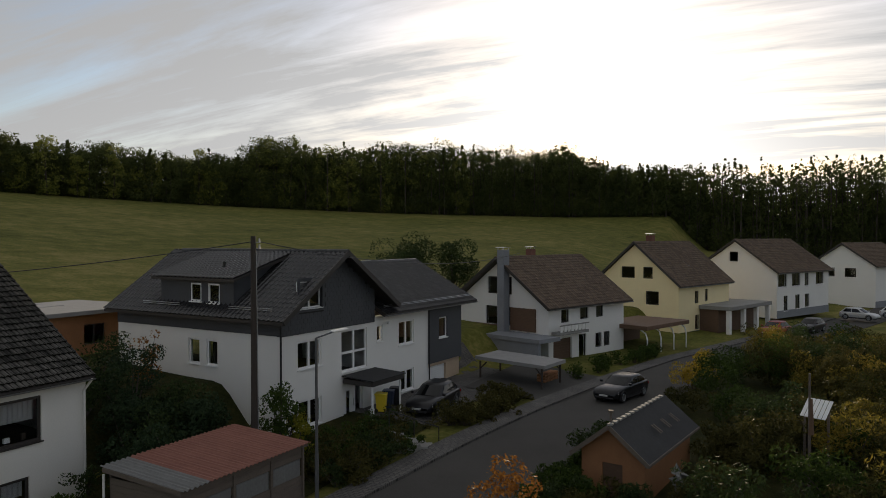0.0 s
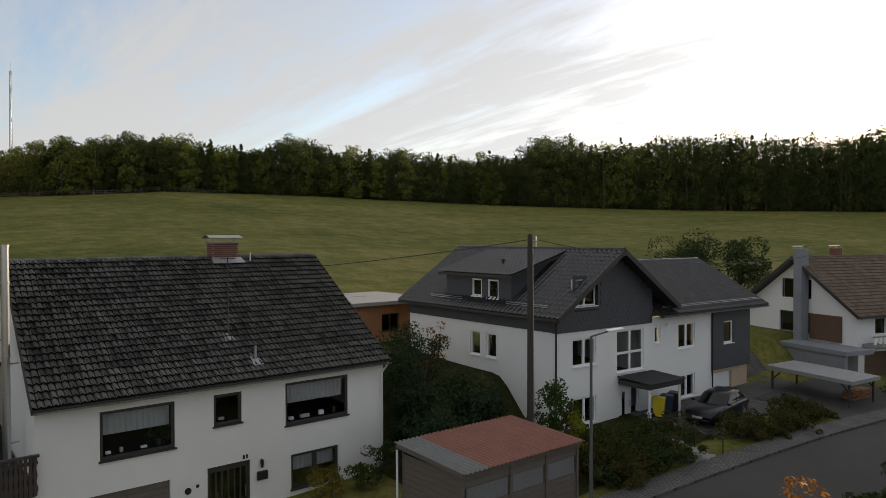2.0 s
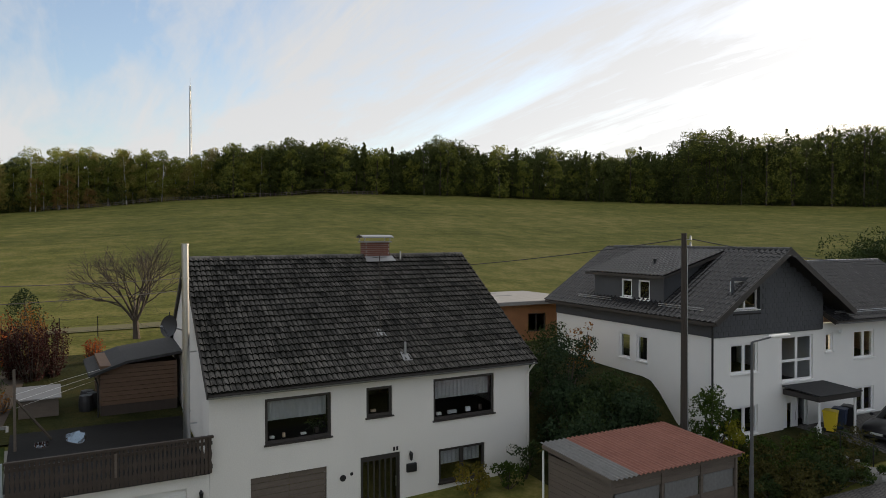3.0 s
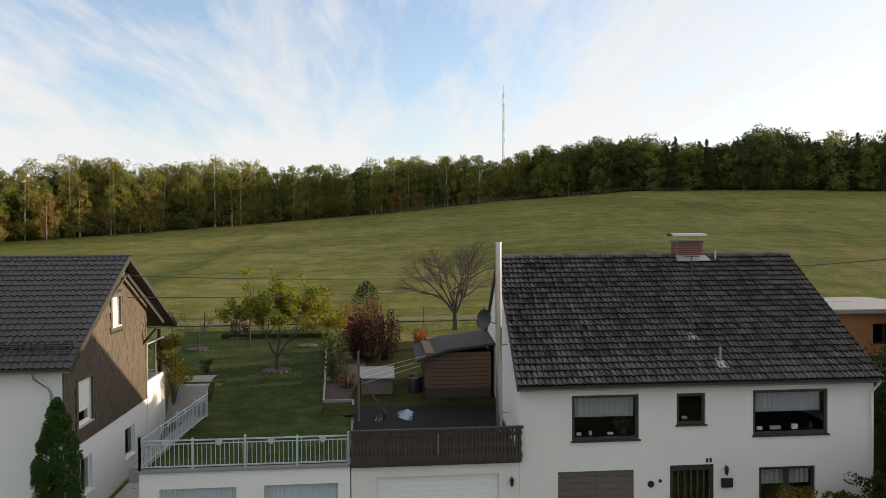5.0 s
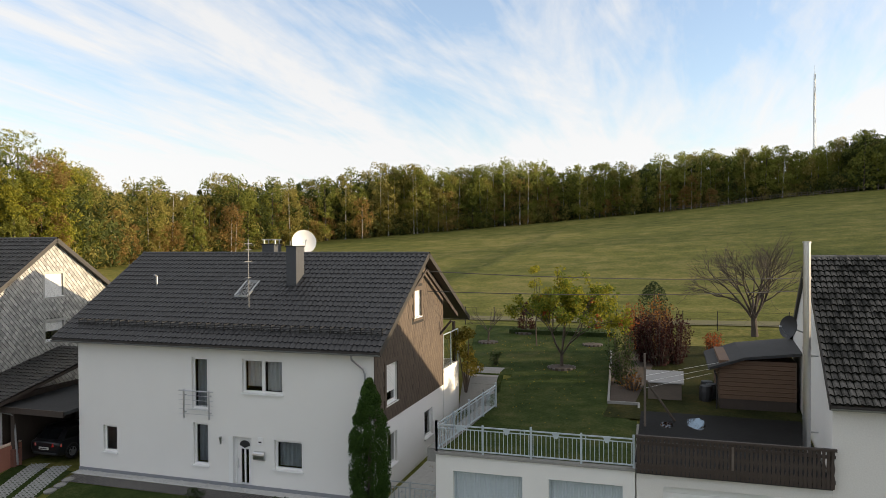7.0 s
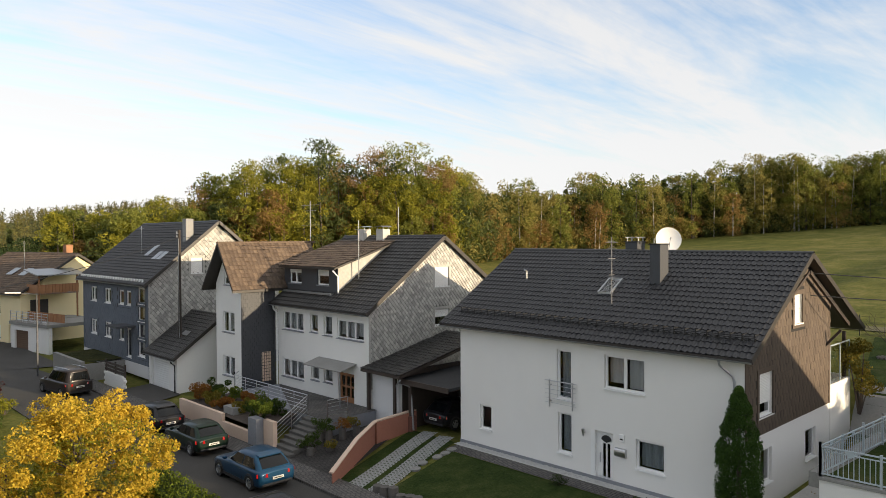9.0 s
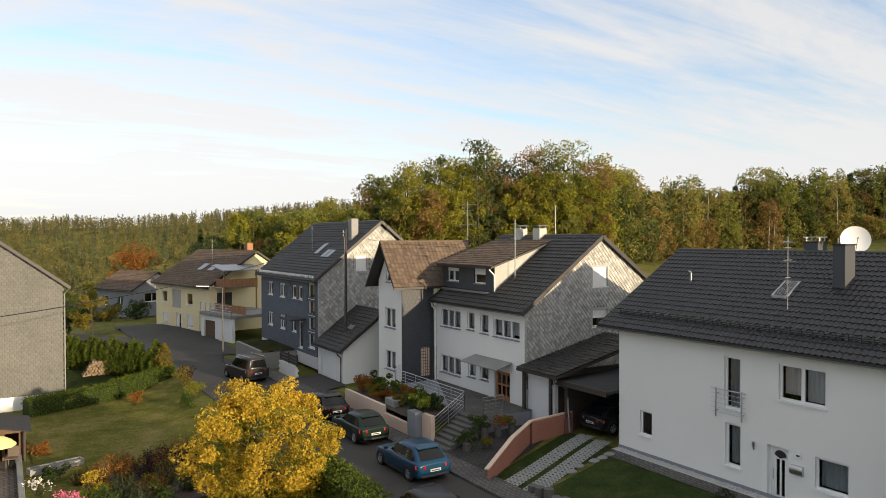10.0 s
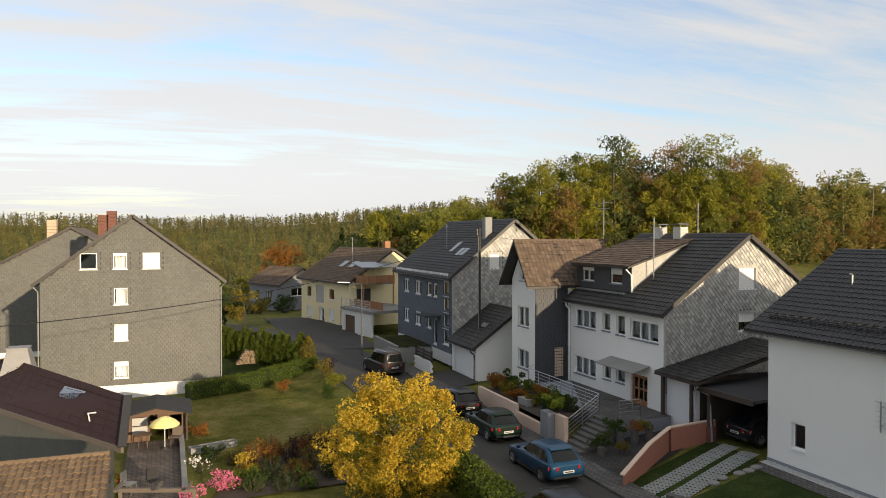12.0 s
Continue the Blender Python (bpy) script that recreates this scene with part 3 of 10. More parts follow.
def gable_roof(parent, x_front, x_back, x_ridge, y0, y1, z_front, z_back, z_ridge, mat, tile=(0.30, 0.34), own_rows=0, back_tiles=True, seed=1, thick=0.16, jitter=0.006, wave=0.045, edge="frame_brown", inside=None, label="", rolls=1, lift=0.05, skew=0.0, trough=""):
    """A gable roof whose ridge runs along y: a slab for each slope, tiles on it, ridge caps, barge boards and gutters.
    skew: how far the ridge is set along y against the front eave, where the gable ends are not square to the front."""
    sk = {x_front: 0.0, x_ridge: skew, x_back: skew * (x_front - x_back) / (x_front - x_ridge)}
    roof = Build()
    t = Vector((0, 0, -thick))
    for xe, ze in ((x_front, z_front), (x_back, z_back)):
        roof.prism([(xe, y0 + sk[xe], ze), (x_ridge, y0 + skew, z_ridge), (x_ridge, y0 + skew, z_ridge - thick), (xe, y0 + sk[xe], ze - thick * 0.8)], (0, y1 - y0, 0))
    ob = roof.part("roof", M[edge], parent, label)
    for xe, ze, first in ((x_front, z_front, True), (x_back, z_back, False)):
        if not first and not back_tiles:
            continue
        up = Vector((x_ridge - xe, skew - sk[xe], z_ridge - ze))
        cols, rows = max(1, round((y1 - y0) / tile[0])), max(1, round(up.length / tile[1]))
        tiled(ob, (xe, y0 + sk[xe], ze + 0.006), (0, 1, 0), up, cols, rows, (y1 - y0) / cols, up.length / rows, mat, own_rows if first else 0, wave=wave, rolls=rolls, lift=lift, seed=seed + (0 if first else 7), jitter=jitter, inside=inside if first else None, trough=trough)
    caps = Build()
    n = max(2, round((y1 - y0) / 0.36))
    for i in range(n):
        ya, yb = skew + y0 + (y1 - y0) * i / n, skew + y0 + (y1 - y0) * (i + 1.08) / n
        loops = []
        for y, r in ((ya, 0.135), (yb, 0.115)):
            loops.append([(x_ridge + r * math.cos(a), y, z_ridge - 0.02 + r * math.sin(a) * 0.85) for a in np.linspace(-0.35, math.pi + 0.35, 8)])
        caps.ring(loops, close=False)
        caps.face(*loops[0])
    caps.part("ridge_cap", M[mat], ob, fix=False)
    # boards along the verges
    for y in (y0, y1):
        e = Build()
        for xe, ze in ((x_front, z_front), (x_back, z_back)):
            e.beam((xe, y + sk[xe], ze - 0.06), (x_ridge, y + skew, z_ridge - 0.06), 0.045, 0.22)
        e.part("bargeboard", M[edge], ob)
    g = Build()
    half = [(x_front + 0.07 * math.cos(a) + 0.05, y0, z_front - 0.06 + 0.07 * math.sin(a)) for a in np.linspace(math.pi, 2 * math.pi, 7)]
    g.ring([half, [(p[0], y1, p[2]) for p in half]], close=False)
    half2 = [(p[0], p[1], p[2] - 0.006) for p in half]
    g.ring([half2, [(p[0], y1, p[2]) for p in half2]], close=False)
    g.part("gutter", M["zinc"], ob, fix=False)
    return ob


def chimney(parent, x, y, z0, z1, w, d, mat, cap=True, label=""):
    b = Build().box(x - w / 2, x + w / 2, y - d / 2, y + d / 2, z0, z1)
    ob = bevelled(b, "chimney", M[mat], parent, 0.012, label)
    if cap:
        c = Build()
        for i in (-1, 1):
            for j in (-1, 1):
                c.beam((x + i * (w / 2 - .06), y + j * (d / 2 - .06), z1), (x + i * (w / 2 - .06), y + j * (d / 2 - .06), z1 + .14), 0.03)
        loop = [[(x + (w / 2 + .09) * s, y + (d / 2 + .09) * q, z1 + .14 + .06 * math.cos(q * 1.4)) for q in np.linspace(-1, 1, 7)] for s in (-1, 1)]
        c.ring(loop, close=False)
        c.ring([[(p[0], p[1], p[2] + .025) for p in l] for l in loop], close=False)
        c.part("chimney_cap", M["zinc"], ob, fix=False)
    return ob


def downpipe(parent, pts, mat="zinc", r=0.045):
    return Build().path(pts, r).part("downpipe", M[mat], parent)


# ---- the ground ----
EDGE_EL = [(0, 1.6), (18, 1.65), (31, 2.0), (44, 2.5), (59, 3.25), (70, 3.55), (81, 2.86), (90, 1.92), (104, 0.77), (117, -0.22), (133, -2.0), (150, -2.6), (180, -3.0)]
EDGE_R = [(0, 380), (20, 350), (45, 290), (60, 250), (90, 220), (117, 190), (131, 155), (136, 118), (150, 108), (164, 118), (180, 130)]


def table(rows, a):
    return float(np.interp(a, [r[0] for r in rows], [r[1] for r in rows]))


def smooth(a, b, v):
    t = min(1.0, max(0.0, (v - a) / (b - a)))
    return t * t * (3 - 2 * t)


def edge_of(az):
    """Distance and height of the upper edge of the meadow in a direction (degrees counter-clockwise from +y)."""
    r = table(EDGE_R, az)
    return r, 10.5 + r * math.tan(radians(table(EDGE_EL, az)))


def road_x(y):
    """The middle of the street."""
    x = -14.2
    x += 0.0017 * max(0.0, y + 5) ** 2 * (1.0 if y < 60 else 0) if y > -5 else 0
    if y >= 60:
        x = -14.2 + 0.0017 * 65 ** 2 + (y - 60) * 0.30
    if y < -58:
        x += 0.010 * (y + 58) ** 2
    return x


def road_z(y):
    return 0.8 * smooth(8, 40, y) - 0.3 * smooth(40, 90, y) + 0.25 * smooth(-30, -55, y) * 0 - 2.5 * smooth(-75, -160, y)


def ground(x, y):
    az, r = math.degrees(math.atan2(-x, y)), math.hypot(x, y)
    rx = road_x(y) if -90 < y < 130 else -14.0
    base = road_z(y)
    west = rx - 3.4 - x
    z = base
    if west > 0:
        z += 0.4 * smooth(0, 8, west) + 2.3 * smooth(8.0, 11.2, west) + 1.2 * smooth(11, 36, west)
        if y < -8.4:
            # the yard beside the white house lies low; south of it the slope begins further back
            low = smooth(8.0, 11.2, west) - smooth(17.5, 20.5, west)
            if y < -26:
                low = smooth(8.0, 11.2, west) - 0.55 * smooth(15, 40, west)
            z -= 2.3 * low
    if y < -15:
        z -= 0.5 * smooth(0.3, 4.0, x - rx - 2.6) * smooth(-15, -25, y)
    if y < -100:
        z -= 26 * smooth(-100, -330, y)
    if 4 < az < 176 and x < -46:
        R, ze = edge_of(az)
        xe = max(R * math.sin(radians(az)), 62.0)
        s = (-x - 46) / (xe - 46)
        k = smooth(176, 150, az)
        z += (ze - z) * min(1.0, s) ** 1.2 * k
        if s > 1:
            z += min(5.0, (s - 1) * 14) * k * smooth(128, 108, az)
    if y < -250:
        z += (47 + 0.02 * x) * smooth(-330, -780, y)
    return z


def make_ground():
    xs = np.unique(np.concatenate([np.linspace(-900, -220, 28), np.linspace(-220, -60, 54), np.linspace(-60, 40, 101), np.linspace(40, 700, 40)]))
    ys = np.unique(np.concatenate([np.linspace(-1500, -200, 40), np.linspace(-200, -90, 40), np.linspace(-90, 110, 134), np.linspace(110, 420, 60), np.linspace(420, 900, 16)]))
    nx, ny = len(xs), len(ys)
    v = [(x, y, ground(x, y) + 0.05 * noise.noise((x * 0.15, y * 0.15, 0))) for y in ys for x in xs]
    f = [(j * nx + i, j * nx + i + 1, (j + 1) * nx + i + 1, (j + 1) * nx + i) for j in range(ny - 1) for i in range(nx - 1)]
    me = bpy.data.meshes.new("ground")
    me.from_pydata(v, [], f)
    me.polygons.foreach_set("use_smooth", [True] * len(f))
    me.materials.append(M["grass"])
    tagged(new("ground", me), "grassy ground that rises from the street to a mown meadow", "ground", kind="structure")


def grass_material(name, dark, mid, dry, broad=0.035, streak=0.0, coarse=1.0):
    """Turf: broad patches, mowing streaks, tufts and a fine blade-sized grain, with a strong fine relief."""
    m = bpy.data.materials.new(name)
    m.use_nodes = True
    nt = m.node_tree
    bsdf = nt.nodes["Principled BSDF"]
    bsdf.inputs["Roughness"].default_value = 0.95
    bsdf.inputs["Specular IOR Level"].default_value = 0.06
    tc = nt.nodes.new("ShaderNodeTexCoord")
    noises = []
    for scale, detail, stretch in ((broad, 5, (1, 1, 1)), (0.5 * coarse, 6, (1, 1, 1)), (5.0 * coarse, 5, (1, 1, 1)), (0.35, 3, (1.0, 0.06, 1))):
        mp = nt.nodes.new("ShaderNodeMapping")
        mp.inputs["Scale"].default_value = stretch
        nt.links.new(tc.outputs["Object"], mp.inputs[0])
        n = nt.nodes.new("ShaderNodeTexNoise")
        n.inputs["Scale"].default_value, n.inputs["Detail"].default_value, n.inputs["Roughness"].default_value = scale, detail, 0.65
        nt.links.new(mp.outputs[0], n.inputs["Vector"])
        noises.append(n)
    total = None
    for n, k in zip(noises, (0.9, 1.15, 1.0, streak)):
        mul = nt.nodes.new("ShaderNodeMath")
        mul.operation = "MULTIPLY_ADD"
        mul.inputs[1].default_value = k
        mul.inputs[2].default_value = -0.5 * k
        nt.links.new(n.outputs[0], mul.inputs[0])
        if total is not None:
            add = nt.nodes.new("ShaderNodeMath")
            add.operation = "ADD"
            nt.links.new(total, add.inputs[0])
            nt.links.new(mul.outputs[0], add.inputs[1])
            total = add.outputs[0]
        else:
            total = mul.outputs[0]
    rg = nt.nodes.new("ShaderNodeMapRange")
    rg.inputs["From Min"].default_value, rg.inputs["From Max"].default_value = -0.42, 0.42
    nt.links.new(total, rg.inputs["Value"])
    ramp = nt.nodes.new("ShaderNodeValToRGB")
    ramp.color_ramp.elements[0].color, ramp.color_ramp.elements[1].color = (*dark, 1), (*dry, 1)
    ramp.color_ramp.elements.new(0.5).color = (*mid, 1)
    nt.links.new(rg.outputs[0], ramp.inputs[0])
    nt.links.new(ramp.outputs[0], bsdf.inputs["Base Color"])
    b = nt.nodes.new("ShaderNodeBump")
    b.inputs["Strength"].default_value, b.inputs["Distance"].default_value = 0.9, 0.08
    nt.links.new(noises[2].outputs[0], b.inputs["Height"])
    nt.links.new(b.outputs[0], bsdf.inputs["Normal"])
    return m


M["grass"] = grass_material("mown meadow grass", (0.046, 0.060, 0.014), (0.125, 0.126, 0.031), (0.25, 0.205, 0.075), 0.03, 0.4, 0.6)
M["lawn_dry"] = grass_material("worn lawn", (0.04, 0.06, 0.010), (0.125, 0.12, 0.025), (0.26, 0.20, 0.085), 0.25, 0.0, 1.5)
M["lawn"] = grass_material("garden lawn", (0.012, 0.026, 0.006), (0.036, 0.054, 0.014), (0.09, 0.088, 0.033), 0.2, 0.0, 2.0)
# dark turf for undergrowth; also carries the shade between two houses
M["undergrowth"] = grass_material("dark undergrowth, dead leaves and shade", (0.010, 0.013, 0.005), (0.032, 0.036, 0.012), (0.07, 0.055, 0.02), 0.3, 0.0, 1.5)
M["track"] = material("pale dry track", (0.11, 0.10, 0.04), 0.95, 0.25, 0.6, 0.5)
M["wet_felt"] = material("wet roofing felt", (0.010, 0.010, 0.010), 0.75, 0.5, 0.5, 0.3, spec=0.12)
M["water"] = material("still water", (0.01, 0.011, 0.012), 0.03, 0.1, 1.0, 0.0, spec=0.9)
make_ground()


def strip(name, centre, left, right, y0, y1, mat, label, category, lift=0.03, step=1.0, height=None):
    """A band that follows the street, from left to right of its middle."""
    b = Build()
    n = int((y1 - y0) / step)
    loops = []
    for i in range(n + 1):
        y = y0 + (y1 - y0) * i / n
        c = centre(y)
        z = road_z(y) + lift
        loops.append([(c + left, y, z - 0.3), (c + left, y, z), (c + right, y, z), (c + right, y, z - 0.3)])
    b.ring(loops, close=False)
    ob = b.part(name, M[mat], None, fix=False)
    return tagged(ob, label, category, kind="structure")


strip("road", road_x, -2.6, 2.6, -95, 130, "asphalt", "grey asphalt village street between the houses", "road", 0.06)
strip("pavement", road_x, -3.9, -2.62, -60, 100, "paving", "narrow paved footpath with a kerb beside the street", "pavement", 0.16)


# ---- houses ----
def shell(parent, L, depth, z_front, z_back, x_ridge, z_ridge, front=(), back=(), side0=(), side1=(), mat="render_white", bottom=-0.6, thick=0.3, gap=0.12, base="", skew=0.0):
    """Four walls of a gabled house with their openings. x = 0 is the street front, y runs along it, back is x = -depth.
    Each opening is (from, to, lower edge, upper edge)."""
    s1, s2 = (z_ridge - z_front) / (-x_ridge), (z_ridge - z_back) / (depth + x_ridge)
    cuts = [(-s1, 1, z_front - gap), (s2, 1, z_back + s2 * depth - gap)]
    faces = {
        "front": (Plane((0, 0, 0), (0, 1, 0), (-1, 0, 0)), 0, L, z_front - gap, front, ()),
        "back": (Plane((-depth, skew * depth, 0), (0, 1, 0), (1, 0, 0)), 0, L, z_back - gap, back, ()),
        "side0": (Plane((0, 0, 0), (-1, skew, 0), (skew, 1, 0)), thick, depth - thick, z_ridge, side0, cuts),
        "side1": (Plane((0, L, 0), (-1, skew, 0), (-skew, -1, 0)), thick, depth - thick, z_ridge, side1, cuts),
    }
    for plane, u0, u1, z1, holes, cut in faces.values():
        b = Build()
        wall(b, plane, u0, u1, bottom, z1, [h[:4] for h in holes], cut, thick)
        b.part("wall", M[mat], parent, fix=False)
    # unseen floors and a middle wall, coloured near black for dark rooms
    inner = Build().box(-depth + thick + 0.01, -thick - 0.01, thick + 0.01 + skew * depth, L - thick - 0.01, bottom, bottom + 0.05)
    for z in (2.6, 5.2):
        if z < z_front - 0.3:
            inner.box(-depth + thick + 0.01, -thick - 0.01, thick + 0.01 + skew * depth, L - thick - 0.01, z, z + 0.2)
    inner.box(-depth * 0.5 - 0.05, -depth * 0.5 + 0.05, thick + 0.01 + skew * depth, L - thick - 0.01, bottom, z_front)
    inner.part("floor_slab", M["room_shade"], parent)
    for key, holes in (("front", front), ("back", back), ("side0", side0), ("side1", side1)):
        for h in holes:
            if len(h) > 4 and h[4] is not None:
                window(parent, faces[key][0], *h[:4], **h[4])
    return {k: v[0] for k, v in faces.items()}


def shingles(parent, plane, u0, u1, z0, z1, mat, holes=(), cuts=(), w=0.32, h=0.24, seed=3, diamond=False, gap=0.014):
    """Courses of flat shingles on a wall face, butted round its openings."""
    along = plane.a
    out = -plane.i
    back_ = Build()
    wall(back_, Plane(plane.p(0, 0, -0.012), plane.a, plane.i), u0, u1, z0, z1, [q[:4] for q in holes if q[0] > u0 and q[1] < u1 and q[2] > z0 and q[3] < z1], cuts, 0.01)
    joint = {"slate_pale": "joint_pale", "slate_grey": "joint_grey"}.get(mat, "joint_dark")
    back_.part("cladding", M[joint], parent, fix=False)
    # corner strips at the upright ends
    for ue, s_ in ((u0, 1), (u1, -1)):
        zt = min([z1] + [(c_ - a_ * (ue + 0.05 * s_)) / b_ for a_, b_, c_ in cuts if b_ > 0])
        if zt > z0 + 0.3:
            ps = [plane.p(ue, z0, -0.045), plane.p(ue + s_ * 0.13, z0, -0.045), plane.p(ue + s_ * 0.13, zt, -0.045), plane.p(ue, zt, -0.045)]
            Build().prism(ps, plane.i * 0.03).part("corner_strip", M[mat], parent)
    # plain strips of slate round the openings
    for q in holes:
        if q[0] > u0 and q[1] < u1 and q[2] > z0 and q[3] < z1:
            e = max(0.11, w * 0.5 + 0.02)
            ring_ = [(q[0] - e, q[2] - e), (q[1] + e, q[2] - e), (q[1] + e, q[3] + e), (q[0] - e, q[3] + e)]
            hole = [(q[0], q[2]), (q[1], q[2]), (q[1], q[3]), (q[0], q[3])]
            sur = Build()
            sur.ring([[plane.p(*p, -0.05) for p in hole], [plane.p(*p, -0.05) for p in ring_], [plane.p(*p, 0.0) for p in ring_]])
            sur.ring([[plane.p(*p, -0.05) for p in hole], [plane.p(*p, 0.02) for p in hole]])
            sur.part("surround", M[mat], parent, fix=False)
    start = plane.p(u0, z0, -0.014)
    if along.cross(Vector((0, 0, 1))).dot(out) < 0:
        along = -along
        start = plane.p(u1, z0, -0.014)
        back = True
    else:
        back = False

    def inside(s, t):
        u = u1 - s if back else u0 + s
        z = z0 + t
        if not (u0 < u < u1) or any(a * u + b * z > c - 0.08 for a, b, c in cuts):
            return False
        return not any(q[0] - w * 0.5 < u < q[1] + w * 0.5 and q[2] - h * 0.55 < z < q[3] + h * 0.55 for q in holes)

    tiled(parent, start, along, (0, 0, 1), int((u1 - u0) / w) + 1, int((z1 - z0) / h), w, h, mat, wave=0.0, lift=0.045 if diamond else 0.02, inside=inside, jitter=0.003, seed=seed, square=not diamond, diamond=diamond, gap=gap)


def gable_cuts(depth, z_front, z_back, x_ridge, z_ridge, gap=0.12):
    s1, s2 = (z_ridge - z_front) / (-x_ridge), (z_ridge - z_back) / (depth + x_ridge)
    return [(-s1, 1, z_front - gap), (s2, 1, z_back + s2 * depth - gap)]


def door(parent, plane, u0, u1, z0, z1, mat="pvc", panes=(), inset=0.16, handle_side=1, label="", frame_mat=None):
    """A door leaf in its frame, with glazed fields (fractions of its width and height) and a handle."""
    b = Build()
    fr = 0.08
    for a, c, e, f in ((u0, u0 + fr, z0, z1), (u1 - fr, u1, z0, z1), (u0 + fr, u1 - fr, z1 - fr, z1)):
        b.prism([plane.p(a, e, inset - 0.03), plane.p(c, e, inset - 0.03), plane.p(c, f, inset - 0.03), plane.p(a, f, inset - 0.03)], plane.i * 0.12)
    wall(b, Plane(plane.p(0, 0, inset), plane.a, plane.i), u0 + fr, u1 - fr, z0 + 0.01, z1 - fr, [(u0 + (u1 - u0) * p[0], u0 + (u1 - u0) * p[1], z0 + (z1 - z0) * p[2], z0 + (z1 - z0) * p[3]) for p in panes], (), 0.06)
    ob = b.part("door", M[mat], parent, label)
    for p in panes:
        g = Build()
        a, c, e, f = u0 + (u1 - u0) * p[0], u0 + (u1 - u0) * p[1], z0 + (z1 - z0) * p[2], z0 + (z1 - z0) * p[3]
        g.prism([plane.p(a, e, inset + 0.03), plane.p(c, e, inset + 0.03), plane.p(c, f, inset + 0.03), plane.p(a, f, inset + 0.03)], plane.i * 0.012)
        g.part("pane", M["glass"], ob)
    u = u1 - 0.17 if handle_side > 0 else u0 + 0.17
    Build().tube(plane.p(u, z0 + 0.85, inset - 0.05), plane.p(u, z0 + 1.25, inset - 0.05), 0.016).tube(plane.p(u, z0 + 0.9, inset - 0.05), plane.p(u, z0 + 0.9, inset), 0.01).tube(plane.p(u, z0 + 1.2, inset - 0.05), plane.p(u, z0 + 1.2, inset), 0.01).part("door_handle", M["steel"], ob)
    return ob


def garage_door(parent, plane, u0, u1, z0, z1, mat, ribs=0, across=True, inset=0.18):
    """An up-and-over door of ribbed sheet in its frame."""
    fr = 0.06
    e = inset - 0.02
    edge = [(u0, z0), (u0, z1), (u1, z1), (u1, z0), (u1 - fr, z0), (u1 - fr, z1 - fr), (u0 + fr, z1 - fr), (u0 + fr, z0)]
    b = Build()
    n = ribs
    sheet = []
    for i in range(n):
        if across:
            za, zb = z0 + (z1 - fr - z0) * i / n, z0 + (z1 - fr - z0) * (i + 1) / n
            sheet += [plane.p(u0 + fr, za, inset + 0.02), plane.p(u0 + fr, za + 0.012, inset), plane.p(u0 + fr, zb - 0.012, inset), plane.p(u0 + fr, zb, inset + 0.02)]
        else:
            ua, ub = u0 + fr + (u1 - u0 - 2 * fr) * i / n, u0 + fr + (u1 - u0 - 2 * fr) * (i + 1) / n
            sheet += [plane.p(ua, z0, inset + 0.02), plane.p(ua + 0.02, z0, inset), plane.p(ub - 0.02, z0, inset), plane.p(ub, z0, inset + 0.02)]
    way = plane.a * (u1 - u0 - 2 * fr) if across else Vector((0, 0, z1 - fr - z0))
    b.ring([sheet, [p + way for p in sheet]], close=False)
    g_ = b.part("garage_door", M[mat], parent)
    Build().prism([plane.p(u, z, e) for u, z in edge], plane.i * 0.08).part("door_frame", M[mat], g_)
    return g_


M["garage_blue"] = material("pale blue garage door", (0.46, 0.52, 0.55), 0.5, 0.06, 1.0, 0.05)
M["garage_white"] = material("white garage door", (0.78, 0.78, 0.77), 0.5, 0.04, 1.0, 0.05)
M["black_slab"] = material("black plastic", (0.02, 0.02, 0.022), 0.5, 0.2, 2.0, 0.05)
M["yellow_bin"] = material("yellow plastic", (0.75, 0.55, 0.03), 0.5, 0.06, 2.0, 0.05)
M["blue_bin"] = material("dark blue plastic", (0.02, 0.035, 0.08), 0.5, 0.1, 2.0, 0.05)


